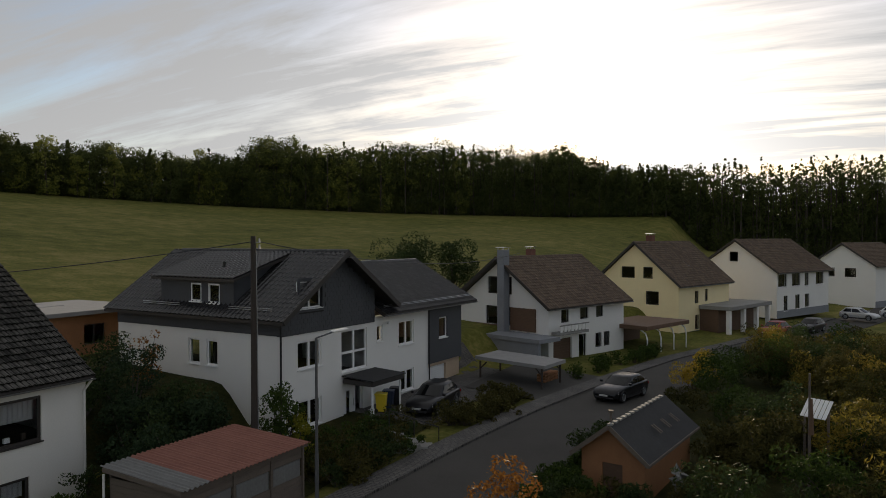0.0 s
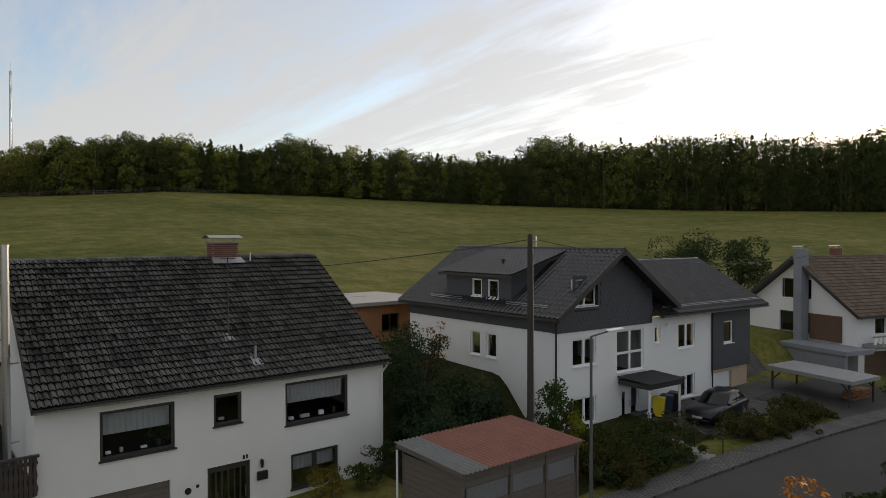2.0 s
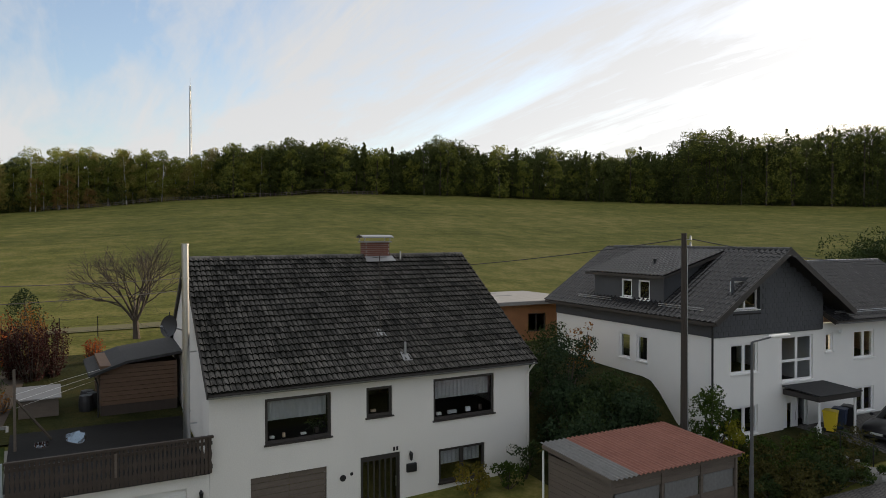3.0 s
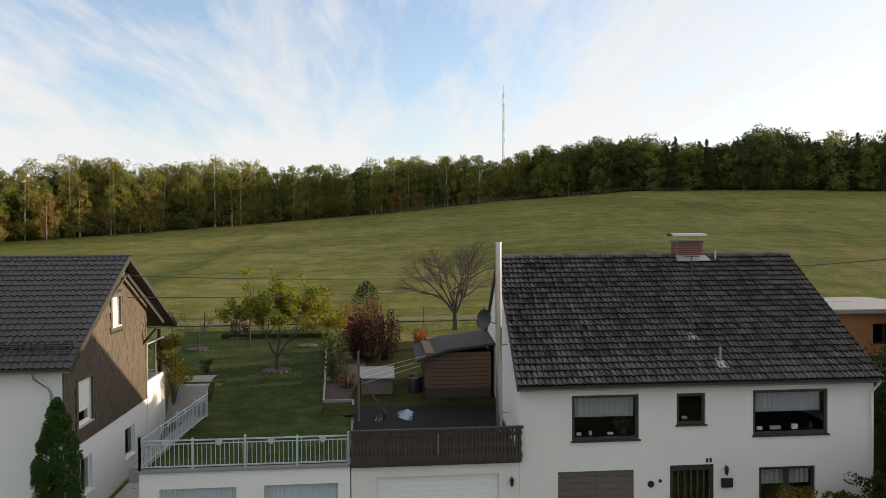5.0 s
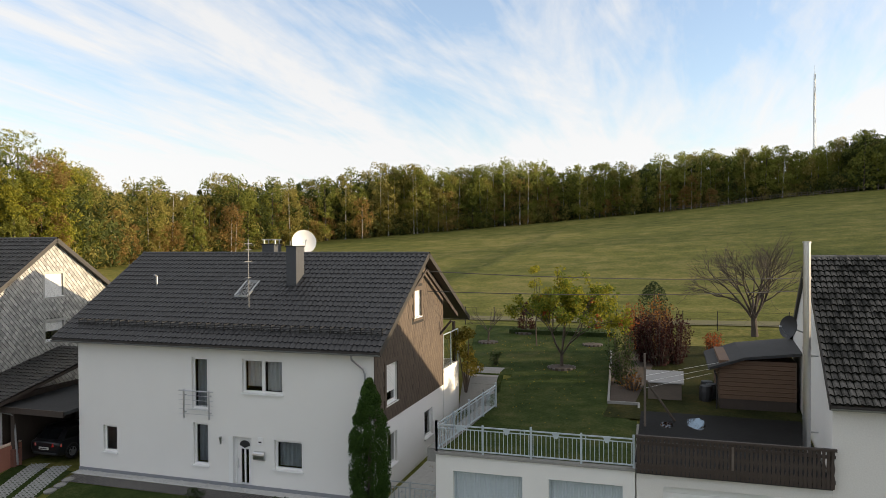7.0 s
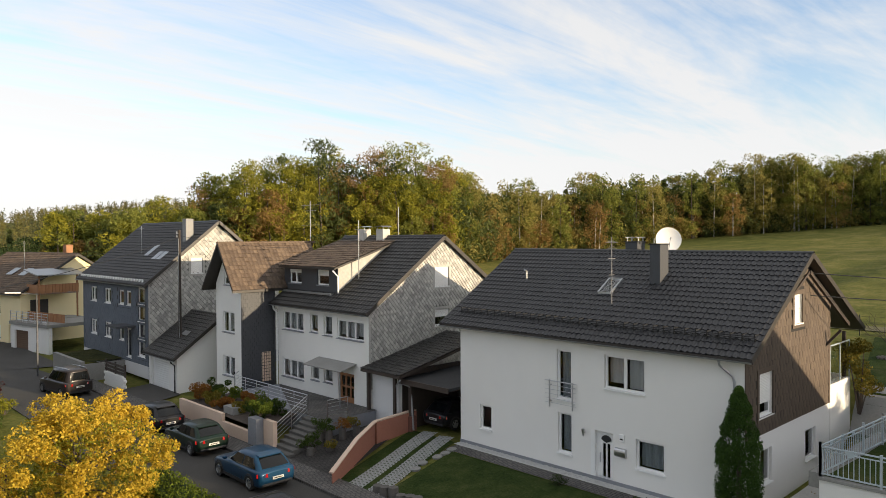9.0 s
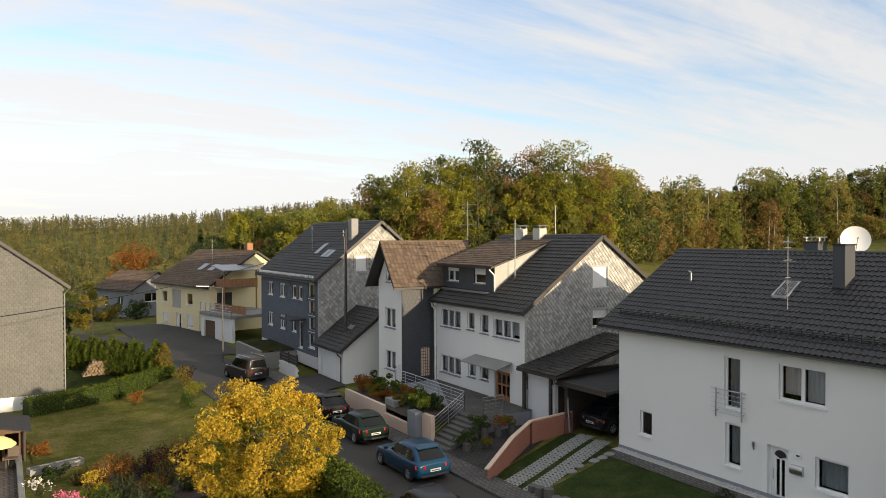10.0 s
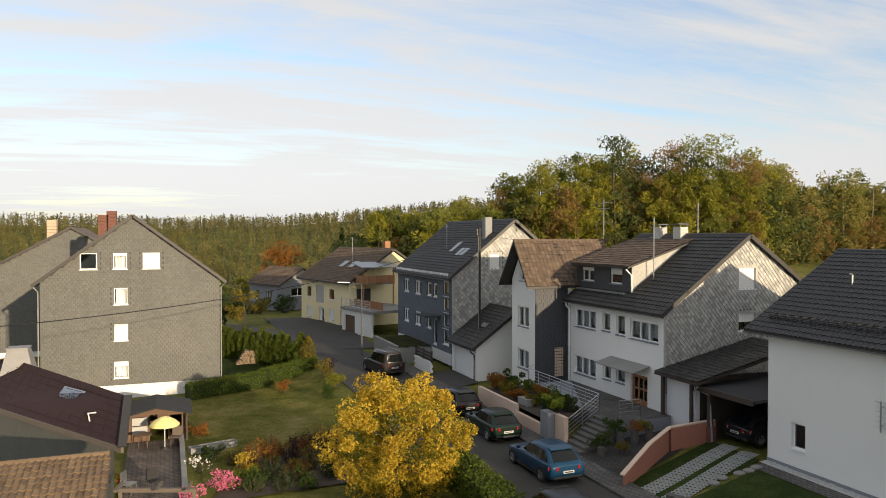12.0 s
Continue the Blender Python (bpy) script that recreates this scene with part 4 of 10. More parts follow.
def mossy_house():
    """Number-bearing white house with a mossy tiled roof."""
    h = thing("house", pose(-24.8, 4.84, 0.2), "white rendered house with mossy dark tiled roof and brown window frames", "house")
    brown = dict(mat="frame_brown", sill="frame_brown", bar=0.11, inset=0.06)
    ap = {"front": [
        (1.88, 4.32, 3.05, 4.66, dict(lights=1, curtain="curtain", **brown)),
        (5.71, 6.78, 3.52, 4.65, dict(lights=1, **brown)),
        (8.57, 11.42, 3.05, 4.69, dict(lights=1, curtain="curtain", **brown)),
        (8.80, 10.95, 0.53, 1.88, dict(lights=2, curtain="curtain", **brown)),
        (1.37, 4.14, -0.1, 1.96, None), (5.46, 7.10, -0.1, 2.06, None)]}
    pl_ = shell(h, 13.2, 13.2, 5.25, 5.25, -6.6, 9.45, mat="render_old", side0=[(6.0, 7.3, 3.2, 4.5, dict(lights=1, **brown))], skew=0.062, **ap)
    gable_roof(h, 0.35, -13.55, -6.6, -0.12, 13.32, 5.08, 5.08, 9.45, "tile_moss", own_rows=4, seed=11, jitter=0.009, wave=0.055, lift=0.085, tile=(0.205, 0.36), skew=0.43, trough="moss_shade", label="roof with mossy grey concrete tiles")
    f = pl_["front"]
    # wooden double garage door, two leaves
    for i, (a, b_) in enumerate(((1.37, 2.75), (2.76, 4.14))):
        d = Build()
        n = 9
        for k in range(n):
            za, zb = -0.1 + 2.06 * k / n, -0.1 + 2.06 * (k + 1) / n
            d.prism([f.p(a, za + 0.006, 0.1), f.p(a, za + 0.012, 0.085), f.p(a, zb - 0.006, 0.085), f.p(a, zb, 0.1)], f.a * (b_ - a))
        d.part("garage_leaf", M["wood_grey"], h, "weathered wooden garage leaf")
    dd = door(h, f, 5.46, 7.10, -0.1, 2.06, "frame_brown", [(0.08 + 0.145 * i, 0.08 + 0.145 * i + 0.11, 0.1, 0.9) for i in range(6)], inset=0.08, label="dark brown front door with narrow glazed fields")
    for u, w_s, h_s, mat in ((2.2, 0.16, 0.10, "pvc"), (2.62, 0.10, 0.16, "plinth_tan"), (3.35, 0.2, 0.08, "pvc"), (3.85, 0.13, 0.22, "wood_dark"), (8.95, 0.2, 0.12, "pvc"), (9.55, 0.4, 0.14, "curtain"), (10.3, 0.22, 0.18, "pvc"), (10.9, 0.14, 0.24, "wood_dark"), (6.1, 0.2, 0.1, "plinth_tan")):
        z_s = 3.66 if 5 < u < 7 else 3.18
        bevelled(Build().box(-0.33, -0.21, u - w_s / 2, u + w_s / 2, z_s, z_s + h_s), "ornament", M[mat], h, 0.015)
    rng_p = np.random.default_rng(77)
    for u in (3.75, 4.05):
        leafy = Build().tube((-0.34, u, 3.15), (-0.34, u, 3.5), 0.012, n=5)
        for _ in range(70):
            p_ = Vector((-0.36, u + rng_p.normal(0, 0.13), 3.3 + abs(rng_p.normal(0, 0.28))))
            a_, b_ = Vector(rng_p.normal(0, 0.05, 3)), Vector(rng_p.normal(0, 0.03, 3))
            leafy.face(p_ - a_, p_ - b_, p_ + a_, p_ + b_)
        leafy.part("houseplant", M["leaf_dark"], h, fix=False)
    # small fittings on the wall
    for u, z in ((7.53, 1.85), (-0.3, 1.72)):
        l = Build().box(-0.0, 0.10, u - 0.02, u + 0.02, z + 0.12, z + 0.15)
        l.tube((0.10, u, z - 0.14), (0.10, u, z + 0.08), 0.05, 0.075, 6).tube((0.10, u, z + 0.08), (0.10, u, z + 0.16), 0.085, 0.02, 6).tube((0.1, u, z - 0.18), (0.1, u, z - 0.14), 0.02, 0.05, 6)
        l.part("wall_lamp", M["black_metal"], h, "black iron lantern on the wall")
    bevelled(Build().box(0.002, 0.12, 7.35, 7.77, 1.22, 1.55), "mailbox", M["black_metal"], h, 0.02)
    for i in range(2):
        Build().box(0.003, 0.02, 6.80 + 0.13 * i, 6.88 + 0.13 * i, 2.13, 2.28).part("number_bar", M["black_metal"], h)
    Build().tube((0.003, 4.75, 1.42), (0.03, 4.75, 1.42), 0.12, n=14).part("oval_sign", M["black_metal"], h)
    Build().tube((0.003, 5.1, 1.52), (0.03, 5.1, 1.52), 0.07, 0.05, n=7).part("ornament", M["black_metal"], h)
    # grey triangle of old render at the foot of the corner
    Build().prism([(0.004, 12.3, -0.6), (0.004, 13.205, -0.6), (0.004, 13.205, 0.9)], (0.012, 0, 0)).part("plinth", M["plinth"], h)
    downpipe(h, [(0.4, 13.2, 5.0), (0.10, 13.05, 4.55), (0.08, 13.05, 0.0)], "render_old", 0.05)
    # chimney of brick, with its lead flashing and a sheet cap
    ch = Build()
    cz0, cz1 = 8.6, 10.05
    for k in range(16):
        z = cz0 + (cz1 - cz0) * k / 16
        for side in range(4):
            for i in range(4):
                o = 0.14 if k % 2 else 0.0
                a = -0.62 + 0.31 * i + o - 0.07
                a, b_ = max(-0.6, a), min(0.6, a + 0.295)
                if b_ <= a:
                    continue
                if side == 0:
                    ch.box(-6.6 + 0.31, -6.6 + 0.33, 9.0 + a, 9.0 + b_, z + 0.006, z + 0.085)
                elif side == 1:
                    ch.box(-6.6 - 0.33, -6.6 - 0.31, 9.0 + a, 9.0 + b_, z + 0.006, z + 0.085)
    for k in range(16):
        z = cz0 + (cz1 - cz0) * k / 16
        for y in (9.0 - 0.62, 9.0 + 0.6):
            ch.box(-6.6 - 0.3, -6.6 + 0.3, y, y + 0.02, z + 0.006, z + 0.085)
    body = bevelled(Build().box(-6.91, -6.29, 8.4, 9.6, 8.5, 10.06), "chimney", M["mortar"], h, 0.01, "brick chimney with a bent sheet cap")
    ch.part("brickwork", M["brick"], body)
    Build().box(-7.0, -6.2, 8.3, 9.7, 10.06, 10.12).part("chimney_head", M["concrete"], body)
    cap = Build()
    arc = [(x, z) for x, z in ((-7.0, 10.28), (-6.85, 10.36), (-6.6, 10.40), (-6.35, 10.36), (-6.2, 10.28))]
    cap.ring([[(x, 8.2, z) for x, z in arc], [(x, 9.8, z) for x, z in arc]], close=False)
    cap.ring([[(x, 8.2, z + 0.02) for x, z in arc], [(x, 9.8, z + 0.02) for x, z in arc]], close=False)
    for y in (8.35, 9.65):
        cap.beam((-6.9, y, 10.1), (-6.9, y, 10.33), 0.03).beam((-6.3, y, 10.1), (-6.3, y, 10.33), 0.03)
    cap.part("chimney_cap", M["zinc"], body, fix=False)
    Build().prism([(-6.2, 8.3, 9.40), (-5.85, 8.25, 9.18), (-5.85, 9.75, 9.18), (-6.2, 9.7, 9.40)], (0, 0, 0.03)).part("flashing", M["zinc"], body)
    # aerial mast, vent pipe and their flashings on the front slope
    def on_roof(y, x):
        return (x, y, 5.08 + (0.35 - x) * (9.45 - 5.08) / 6.95 + 0.05)
    ax = on_roof(7.06, -1.75)
    a = Build().tube(ax, (ax[0], ax[1], ax[2] + 3.1), 0.022)
    for z, w in ((2.6, 0.5), (2.85, 0.35), (3.05, 0.6)):
        a.tube((ax[0], ax[1] - w / 2, ax[2] + z), (ax[0], ax[1] + w / 2, ax[2] + z), 0.014, n=5)
    a.part("aerial", M["frame_brown"], h, "rusty brown aerial mast")
    v = on_roof(7.57, -0.47)
    Build().tube((v[0], v[1], v[2] - 0.1), (v[0], v[1], v[2] + 0.55), 0.05).prism([(v[0] + 0.3, v[1] - 0.2, v[2] - 0.14), (v[0] + 0.3, v[1] + 0.2, v[2] - 0.14), (v[0] - 0.15, v[1] + 0.15, v[2] + 0.12), (v[0] - 0.15, v[1] - 0.15, v[2] + 0.12)], (0, 0, 0.03)).part("vent_pipe", M["zinc"], h)
    Build().prism([(ax[0] + 0.3, ax[1] - 0.2, ax[2] - 0.17), (ax[0] + 0.3, ax[1] + 0.2, ax[2] - 0.17), (ax[0] - 0.15, ax[1] + 0.15, ax[2] + 0.1), (ax[0] - 0.15, ax[1] - 0.15, ax[2] + 0.1)], (0, 0, 0.03)).part("flashing", M["zinc"], h)
    p2 = on_roof(10.1, -6.1)
    Build().tube(p2, (p2[0], p2[1], p2[2] + 0.45), 0.04).part("vent_pipe", M["zinc"], h)
    # steel flue and satellite dish on the side wall
    fl = Build()
    for k in range(6):
        fl.tube((-2.2, -0.36, 2.9 + k * 1.2), (-2.2, -0.36, 2.9 + (k + 1) * 1.2 - 0.03), 0.125, n=14).tube((-2.2, -0.36, 2.9 + (k + 1) * 1.2 - 0.06), (-2.2, -0.36, 2.9 + (k + 1) * 1.2), 0.14, n=14)
    for z in (3.6, 6.2):
        fl.beam((-2.2, -0.36, z), (-2.2, 0.0, z), 0.05)
    fl.part("flue", M["steel"], h, "stainless steel flue", smooth=False)
    dish(h, (-4.0, -0.62, 6.95), (0.55, -0.8, 0.2), 0.42, "black_slab", (-4.0, 0.0, 6.7))
    return h


def dish(parent, centre, way, r, mat, foot):
    """A satellite dish: a shallow bowl, its arm and its bracket."""
    c, w = Vector(centre), Vector(way).normalized()
    s = w.cross(Vector((0, 0, 1))).normalized()
    t = s.cross(w)
    b = Build()
    loops = []
    for k in range(6):
        q = k / 5
        loops.append([c + w * (0.22 * r * q * q) + (s * math.cos(a) + t * math.sin(a)) * (r * max(q, 0.02)) for a in np.linspace(0, 2 * math.pi, 25)[:-1]])
    b.ring(loops)
    b.ring([[p - w * 0.02 for p in l] for l in loops])
    ob = b.part("dish", M[mat], parent, smooth=True, fix=False)
    a = Build().tube(c - w * 0.02, Vector(foot), 0.025).tube(c - t * r * 0.9, c + w * r * 0.95 - t * 0.1 * r, 0.012).tube(c + w * r * 0.9 - t * 0.1 * r, c + w * r * 1.1 - t * 0.1 * r, 0.035)
    a.part("bracket", M["zinc"], ob)
    return ob


def white_house():
    h = thing("house", pose(-25.0, -24.6, 0.6), "white rendered house with an anthracite tiled roof and brown shingled gable", "house")
    w = dict(mat="pvc", inset=0.11, bar=0.09)
    front = [
        (5.82, 6.58, 2.92, 5.06, dict(lights=1, curtain="curtain_grey", **w)),
        (5.88, 6.6, 0.62, 2.36, dict(lights=1, curtain="curtain_grey", **w)),
        (8.22, 10.06, 3.72, 5.10, dict(lights=2, curtain="curtain", **w)),
        (9.66, 10.9, 0.75, 1.93, dict(lights=1, curtain="curtain_grey", **w)),
        (1.30, 2.02, 0.78, 1.93, dict(lights=1, **w)),
        (7.55, 8.62, -0.25, 1.92, None)]
    side1 = [
        (1.17, 2.42, 3.29, 4.89, dict(lights=1, shutter=0.72, **w)), (4.5, 5.4, 6.42, 7.58, dict(lights=1, shutter=1.0, **w)),
        (1.37, 2.4, 0.75, 2.05, dict(lights=1, **w)), (5.83, 7.0, 0.7, 1.95, dict(lights=1, **w))]
    L, D, zf, zr, xr = 13.95, 11.6, 5.86, 9.2, -5.4
    DB, zb = 8.7, 7.38
    pl_ = shell(h, L, DB, zf, zb, xr, zr, front, (), (), side1, "render_white")
    f, s = pl_["front"], pl_["side1"]
    gable_roof(h, 0.42, -12.1, xr, -1.0, L + 0.42, 5.64, 5.65, zr, "tile_dark", own_rows=5, seed=21, jitter=0.002, wave=0.045, lift=0.042, tile=(0.235, 0.345), label="anthracite interlocking tiles, clean and regular")
    shingles(h, s, 0.0, 8.6, 2.66, 9.0, "slate_brown", holes=[q[:4] for q in side1], cuts=gable_cuts(DB, zf, zb, xr, zr), w=0.30, h=0.29, seed=5, gap=0.02)
    # door in its niche, with a dark glazed field
    dr_ = door(h, f, 7.75, 8.62, -0.25, 1.92, "pvc", [(0.31, 0.47, 0.12, 0.76), (0.55, 0.71, 0.12, 0.76)], inset=0.2, handle_side=-1, label="white front door with dark glazed strips")
    fan = [f.p(8.2 + 0.24 * math.cos(a), 1.55 + 0.2 * math.sin(a), 0.165) for a in np.linspace(0, math.pi, 9)] + [f.p(8.2, 1.44, 0.165)]
    Build().prism(fan, f.i * 0.02).part("fan_light", M["black_slab"], dr_)
    Build().box(-0.3, -0.002, 7.55, 7.75, -0.25, 1.92).part("door_jamb", M["pvc"], h)
    Build().box(0.003, 0.035, -0.01, L + 0.01, -0.6, 0.02).part("plinth", M["plinth"], h)
    # steel guard before the tall window
    r = Build()
    for k in range(6):
        r.tube((0.18, 5.32, 2.75 + k * 0.19), (0.18, 6.95, 2.75 + k * 0.19), 0.01 if k < 5 else 0.024, n=6)
    for y in (5.55, 6.75):
        r.beam((0.16, y, 2.55), (0.16, y, 3.75), 0.04, 0.05).beam((0.0, y, 2.8), (0.16, y, 2.8), 0.04).beam((0.0, y, 3.5), (0.16, y, 3.5), 0.04)
    r.part("window_guard", M["steel"], h, "stainless steel guard rail")
    # fittings by the door
    mb = Build()
    loop = [[(0.004 + 0.13 * max(0, math.sin(a)) ** 0.5, y, 1.24 - 0.18 * math.cos(a)) for a in np.linspace(0, math.pi, 8)] for y in (8.75, 9.25)]
    mb.ring(loop).face(*loop[0]).face(*loop[1])
    mb.part("mailbox", M["steel"], h, fix=True)
    bevelled(Build().box(0.004, 0.04, 8.92, 9.16, 1.68, 1.98), "number_plate", M["pvc"], h, 0.01)
    Build().box(0.042, 0.05, 8.97, 9.1, 1.76, 1.82).part("number_bar", M["black_metal"], h)
    Build().tube((0.0, 7.28, 1.72), (0.12, 7.28, 1.72), 0.02).tube((0.13, 7.28, 1.6), (0.16, 7.28, 1.9), 0.03, 0.07, 10).part("wall_lamp", M["steel"], h)
    downpipe(h, [(0.42, 13.2, 5.5), (0.40, 13.22, 5.34), (0.09, 13.55, 4.95), (0.07, 13.62, 4.75), (0.07, 13.62, 0.0)])
    # snow guard along the eave
    sl = (zr - 5.64) / (0.42 - xr)
    def on(x, up=0.0):
        return 5.64 + (0.42 - x) * sl + up
    g = Build()
    for k in range(3):
        g.tube((-0.35, -0.3, on(-0.35, 0.10 + 0.07 * k)), (-0.35, L + 0.25, on(-0.35, 0.10 + 0.07 * k)), 0.018, n=5)
    n = 34
    for i in range(n):
        y = -0.25 + (L + 0.45) * i / (n - 1)
        g.beam((-0.35, y, on(-0.35, 0.02)), (-0.35, y, on(-0.35, 0.32)), 0.04).beam((-0.35, y, on(-0.35, 0.28)), (-0.75, y, on(-0.75, 0.05)), 0.03)
    g.part("snow_guard", M["black_metal"], h)
    # slated chimneys, aerial, skylight, dish
    for x, y, z1, wx, wy in ((-3.45, 8.74, 9.54, 0.72, 0.5), (-5.9, 6.1, 9.62, 0.7, 0.65)):
        ch = bevelled(Build().box(x - wx / 2, x + wx / 2, y - wy / 2, y + wy / 2, 7.4, z1), "chimney", M["slate_dark"], h, 0.01, "slate clad chimney")
        Build().box(x - wx / 2 - 0.04, x + wx / 2 + 0.04, y - wy / 2 - 0.04, y + wy / 2 + 0.04, z1, z1 + 0.05).part("chimney_head", M["black_metal"], ch)
    r2 = Build()
    for y in (5.8, 6.4):
        for x in (-5.7, -6.1):
            r2.tube((x, y, 9.6), (x, y, 9.85), 0.03)
        r2.beam((-5.5, y, 9.85), (-6.3, y, 9.85), 0.06, 0.03)
    r2.beam((-5.9, 5.6, 9.87), (-5.9, 6.6, 9.87), 0.06, 0.03)
    r2.part("chimney_frame", M["zinc"], h)
    az_ = on(-1.63)
    a = Build().tube((-1.63, 7.52, az_ - 0.1), (-1.63, 7.52, az_ + 3.0), 0.02)
    for z, q in ((1.3, 0.18), (2.0, 0.28), (2.5, 0.22), (2.75, 0.3)):
        a.tube((-1.63, 7.52 - q, az_ + z), (-1.63, 7.52 + q, az_ + z), 0.012, n=5).tube((-1.63 - q, 7.52, az_ + z + 0.06), (-1.63 + q, 7.52, az_ + z + 0.06), 0.012, n=5)
    a.part("aerial", M["zinc_dull"], h, "galvanised aerial mast")
    sk = Build()
    for x0, x1 in ((-3.25, -2.3),):
        p = [(x0, 6.4, on(x0, 0.1)), (x1, 6.4, on(x1, 0.1)), (x1, 7.05, on(x1, 0.1)), (x0, 7.05, on(x0, 0.1))]
        for i in range(4):
            sk.beam(p[i], p[(i + 1) % 4], 0.09, 0.1)
        so = sk.part("skylight", M["zinc"], h)
        Build().prism([(q[0], q[1], q[2] + 0.02) for q in p], (0, 0, 0.015)).part("pane", M["glass"], so)
    v = on(-3.0)
    Build().tube((-3.0, 1.71, v - 0.1), (-3.0, 1.71, v + 0.45), 0.045).tube((-3.0, 1.71, v + 0.45), (-2.85, 1.71, v + 0.52), 0.045).part("vent_pipe", M["zinc"], h)
    dish(h, (-6.6, 7.46, 9.72), (0.75, 0.6, 0.25), 0.6, "shutter", (-6.6, 7.46, 8.4))
    # timber under the projecting verge
    t = Build()
    t.beam((-10.2, L + 0.28, 5.95), (xr, L + 0.28, zr - 0.75), 0.12, 0.16).beam((xr, L + 0.28, zr - 0.75), (-2.2, L + 0.28, 6.95), 0.06, 0.1)
    t.beam((-8.2, L, 5.2), (-8.2, L + 0.6, 5.9), 0.1)
    t.part("verge_timber", M["wood_dark"], h)
    # glazed terrace wall at the back corner
    Build().box(-11.4, -8.72, L - 0.35, L + 0.02, -0.4, 3.4).part("terrace_wall", M["render_white"], h)
    Build().box(-11.4, -8.72, 0.3, L - 0.36, 2.6, 2.8).part("balcony_slab", M["concrete"], h)
    Build().box(-11.4, -11.2, 0.3, L - 0.36, -0.4, 3.5).part("balcony_wall", M["render_white"], h)
    for y in (0.4, L - 0.2):
        Build().beam((-11.25, y, 3.4), (-11.25, y, 5.5), 0.14).part("balcony_post", M["wood_dark"], h)
    tg = Build()
    for x in (-8.75, -10.0, -11.3):
        tg.beam((x, L, 3.4), (x, L, 5.1), 0.05)
    tg.beam((-8.75, L, 5.1), (-11.3, L, 5.1), 0.05)
    tgo = tg.part("glass_screen", M["galvanised"], h)
    Build().box(-11.28, -8.77, L - 0.01, L + 0.005, 3.42, 5.08).part("pane", M["glass"], tgo)
    return h


def slate_house():
    h = thing("house", pose(-24.5, -40.6, 0.6), "white house with grey shingled gable, black roof, dormer and stair tower", "house")
    w = dict(mat="pvc", inset=0.09, sill="plinth", bar=0.09)
    front = [
        (0.56, 2.92, 4.1, 5.28, dict(lights=3, curtain="curtain", **w)), (3.65, 4.48, 4.19, 5.32, dict(lights=1, curtain="curtain", **w)),
        (5.08, 5.95, 4.13, 5.32, dict(lights=1, curtain="curtain", **w)), (6.44, 8.95, 4.1, 5.28, dict(lights=3, shutter=0.15, curtain="curtain", **w)),
        (0.5, 2.95, 1.1, 2.27, dict(lights=3, curtain="curtain", **w)), (3.74, 4.6, 1.3, 2.42, dict(lights=1, curtain="curtain", **w)),
        (5.08, 5.95, 1.34, 2.43, dict(lights=1, curtain="curtain", **w)), (6.5, 8.05, 0.0, 2.15, None)]
    L, D, zf, xr, zr = 9.4, 11.4, 6.0, -5.6, 9.98
    side1 = [(5.0, 6.2, 6.95, 8.12, dict(lights=1, shutter=1.0, mat="pvc", inset=0.08)), (5.0, 6.2, 4.6, 5.6, dict(lights=1, shutter=0.5, mat="pvc", inset=0.08))]
    pl_ = shell(h, L, D, zf, zf, xr, zr, front, (), (), side1, "render_white")
    f, s = pl_["front"], pl_["side1"]
    cuts = gable_cuts(D, zf, zf, xr, zr)
    shingles(h, s, 0.0, D, 1.5, 9.9, "slate_pale", holes=[q[:4] for q in side1], cuts=cuts, w=0.25, h=0.145, seed=8, diamond=True, gap=0.024)
    gable_roof(h, 0.4, -11.8, xr, -0.3, L + 0.3, 5.72, 5.72, zr, "tile_black", seed=31, jitter=0.006, wave=0.05, edge="frame_brown")
    door(h, f, 6.5, 8.05, 0.0, 2.15, "wood_orange", [(0.12 + 0.28 * (i % 3), 0.32 + 0.28 * (i % 3), 0.35 + 0.3 * (i // 3), 0.6 + 0.3 * (i // 3)) for i in range(6)], label="orange brown wooden door with small panes")
    c = Build()
    c.prism([(0.02, 4.6, 2.75), (1.15, 4.6, 2.45), (1.15, 8.3, 2.45), (0.02, 8.3, 2.75)], (0, 0, 0.05))
    co = c.part("canopy", M["concrete"], h, "pale canopy over the door")
    Build().beam((1.1, 8.2, 2.4), (1.1, 8.2, 0.0), 0.05).part("canopy_post", M["zinc"], co)
    for y in (4.8, 6.5):
        Build().beam((0.02, y, 2.1), (0.9, y, 2.5), 0.04).part("canopy_bracket", M["zinc"], co)
    Build().box(0.003, 0.03, -0.01, L + 0.01, -0.6, 0.35).part("plinth", M["plinth_tan"], h)
    downpipe(h, [(0.35, -0.05, 5.6), (0.3, -0.05, 5.35), (0.07, -0.05, 5.1), (0.07, -0.05, 0.0)], "pvc", 0.06)
    # stair tower
    tx, t0, t1 = 2.4, -3.7, -0.4
    tp = Plane((tx, t0, 0), (0, 1, 0), (-1, 0, 0))
    tw = [(1.1, 2.2, 6.9, 7.7, dict(lights=2, shutter=0.45, **w)), (0.9, 2.45, 3.85, 5.2, dict(lights=2, curtain="curtain", **w)), (0.9, 2.45, 1.05, 2.35, dict(lights=2, curtain="curtain", **w))]
    b = Build()
    W = t1 - t0
    wall(b, tp, 0, W, -0.6, 9.4, [q[:4] for q in tw], [(-1.55, 1, 6.95), (1.55, 1, 6.95 + 1.55 * W)], 0.28)
    b.part("tower_wall", M["render_white"], h, fix=False)
    for q in tw:
        window(h, tp, *q[:4], **q[4])
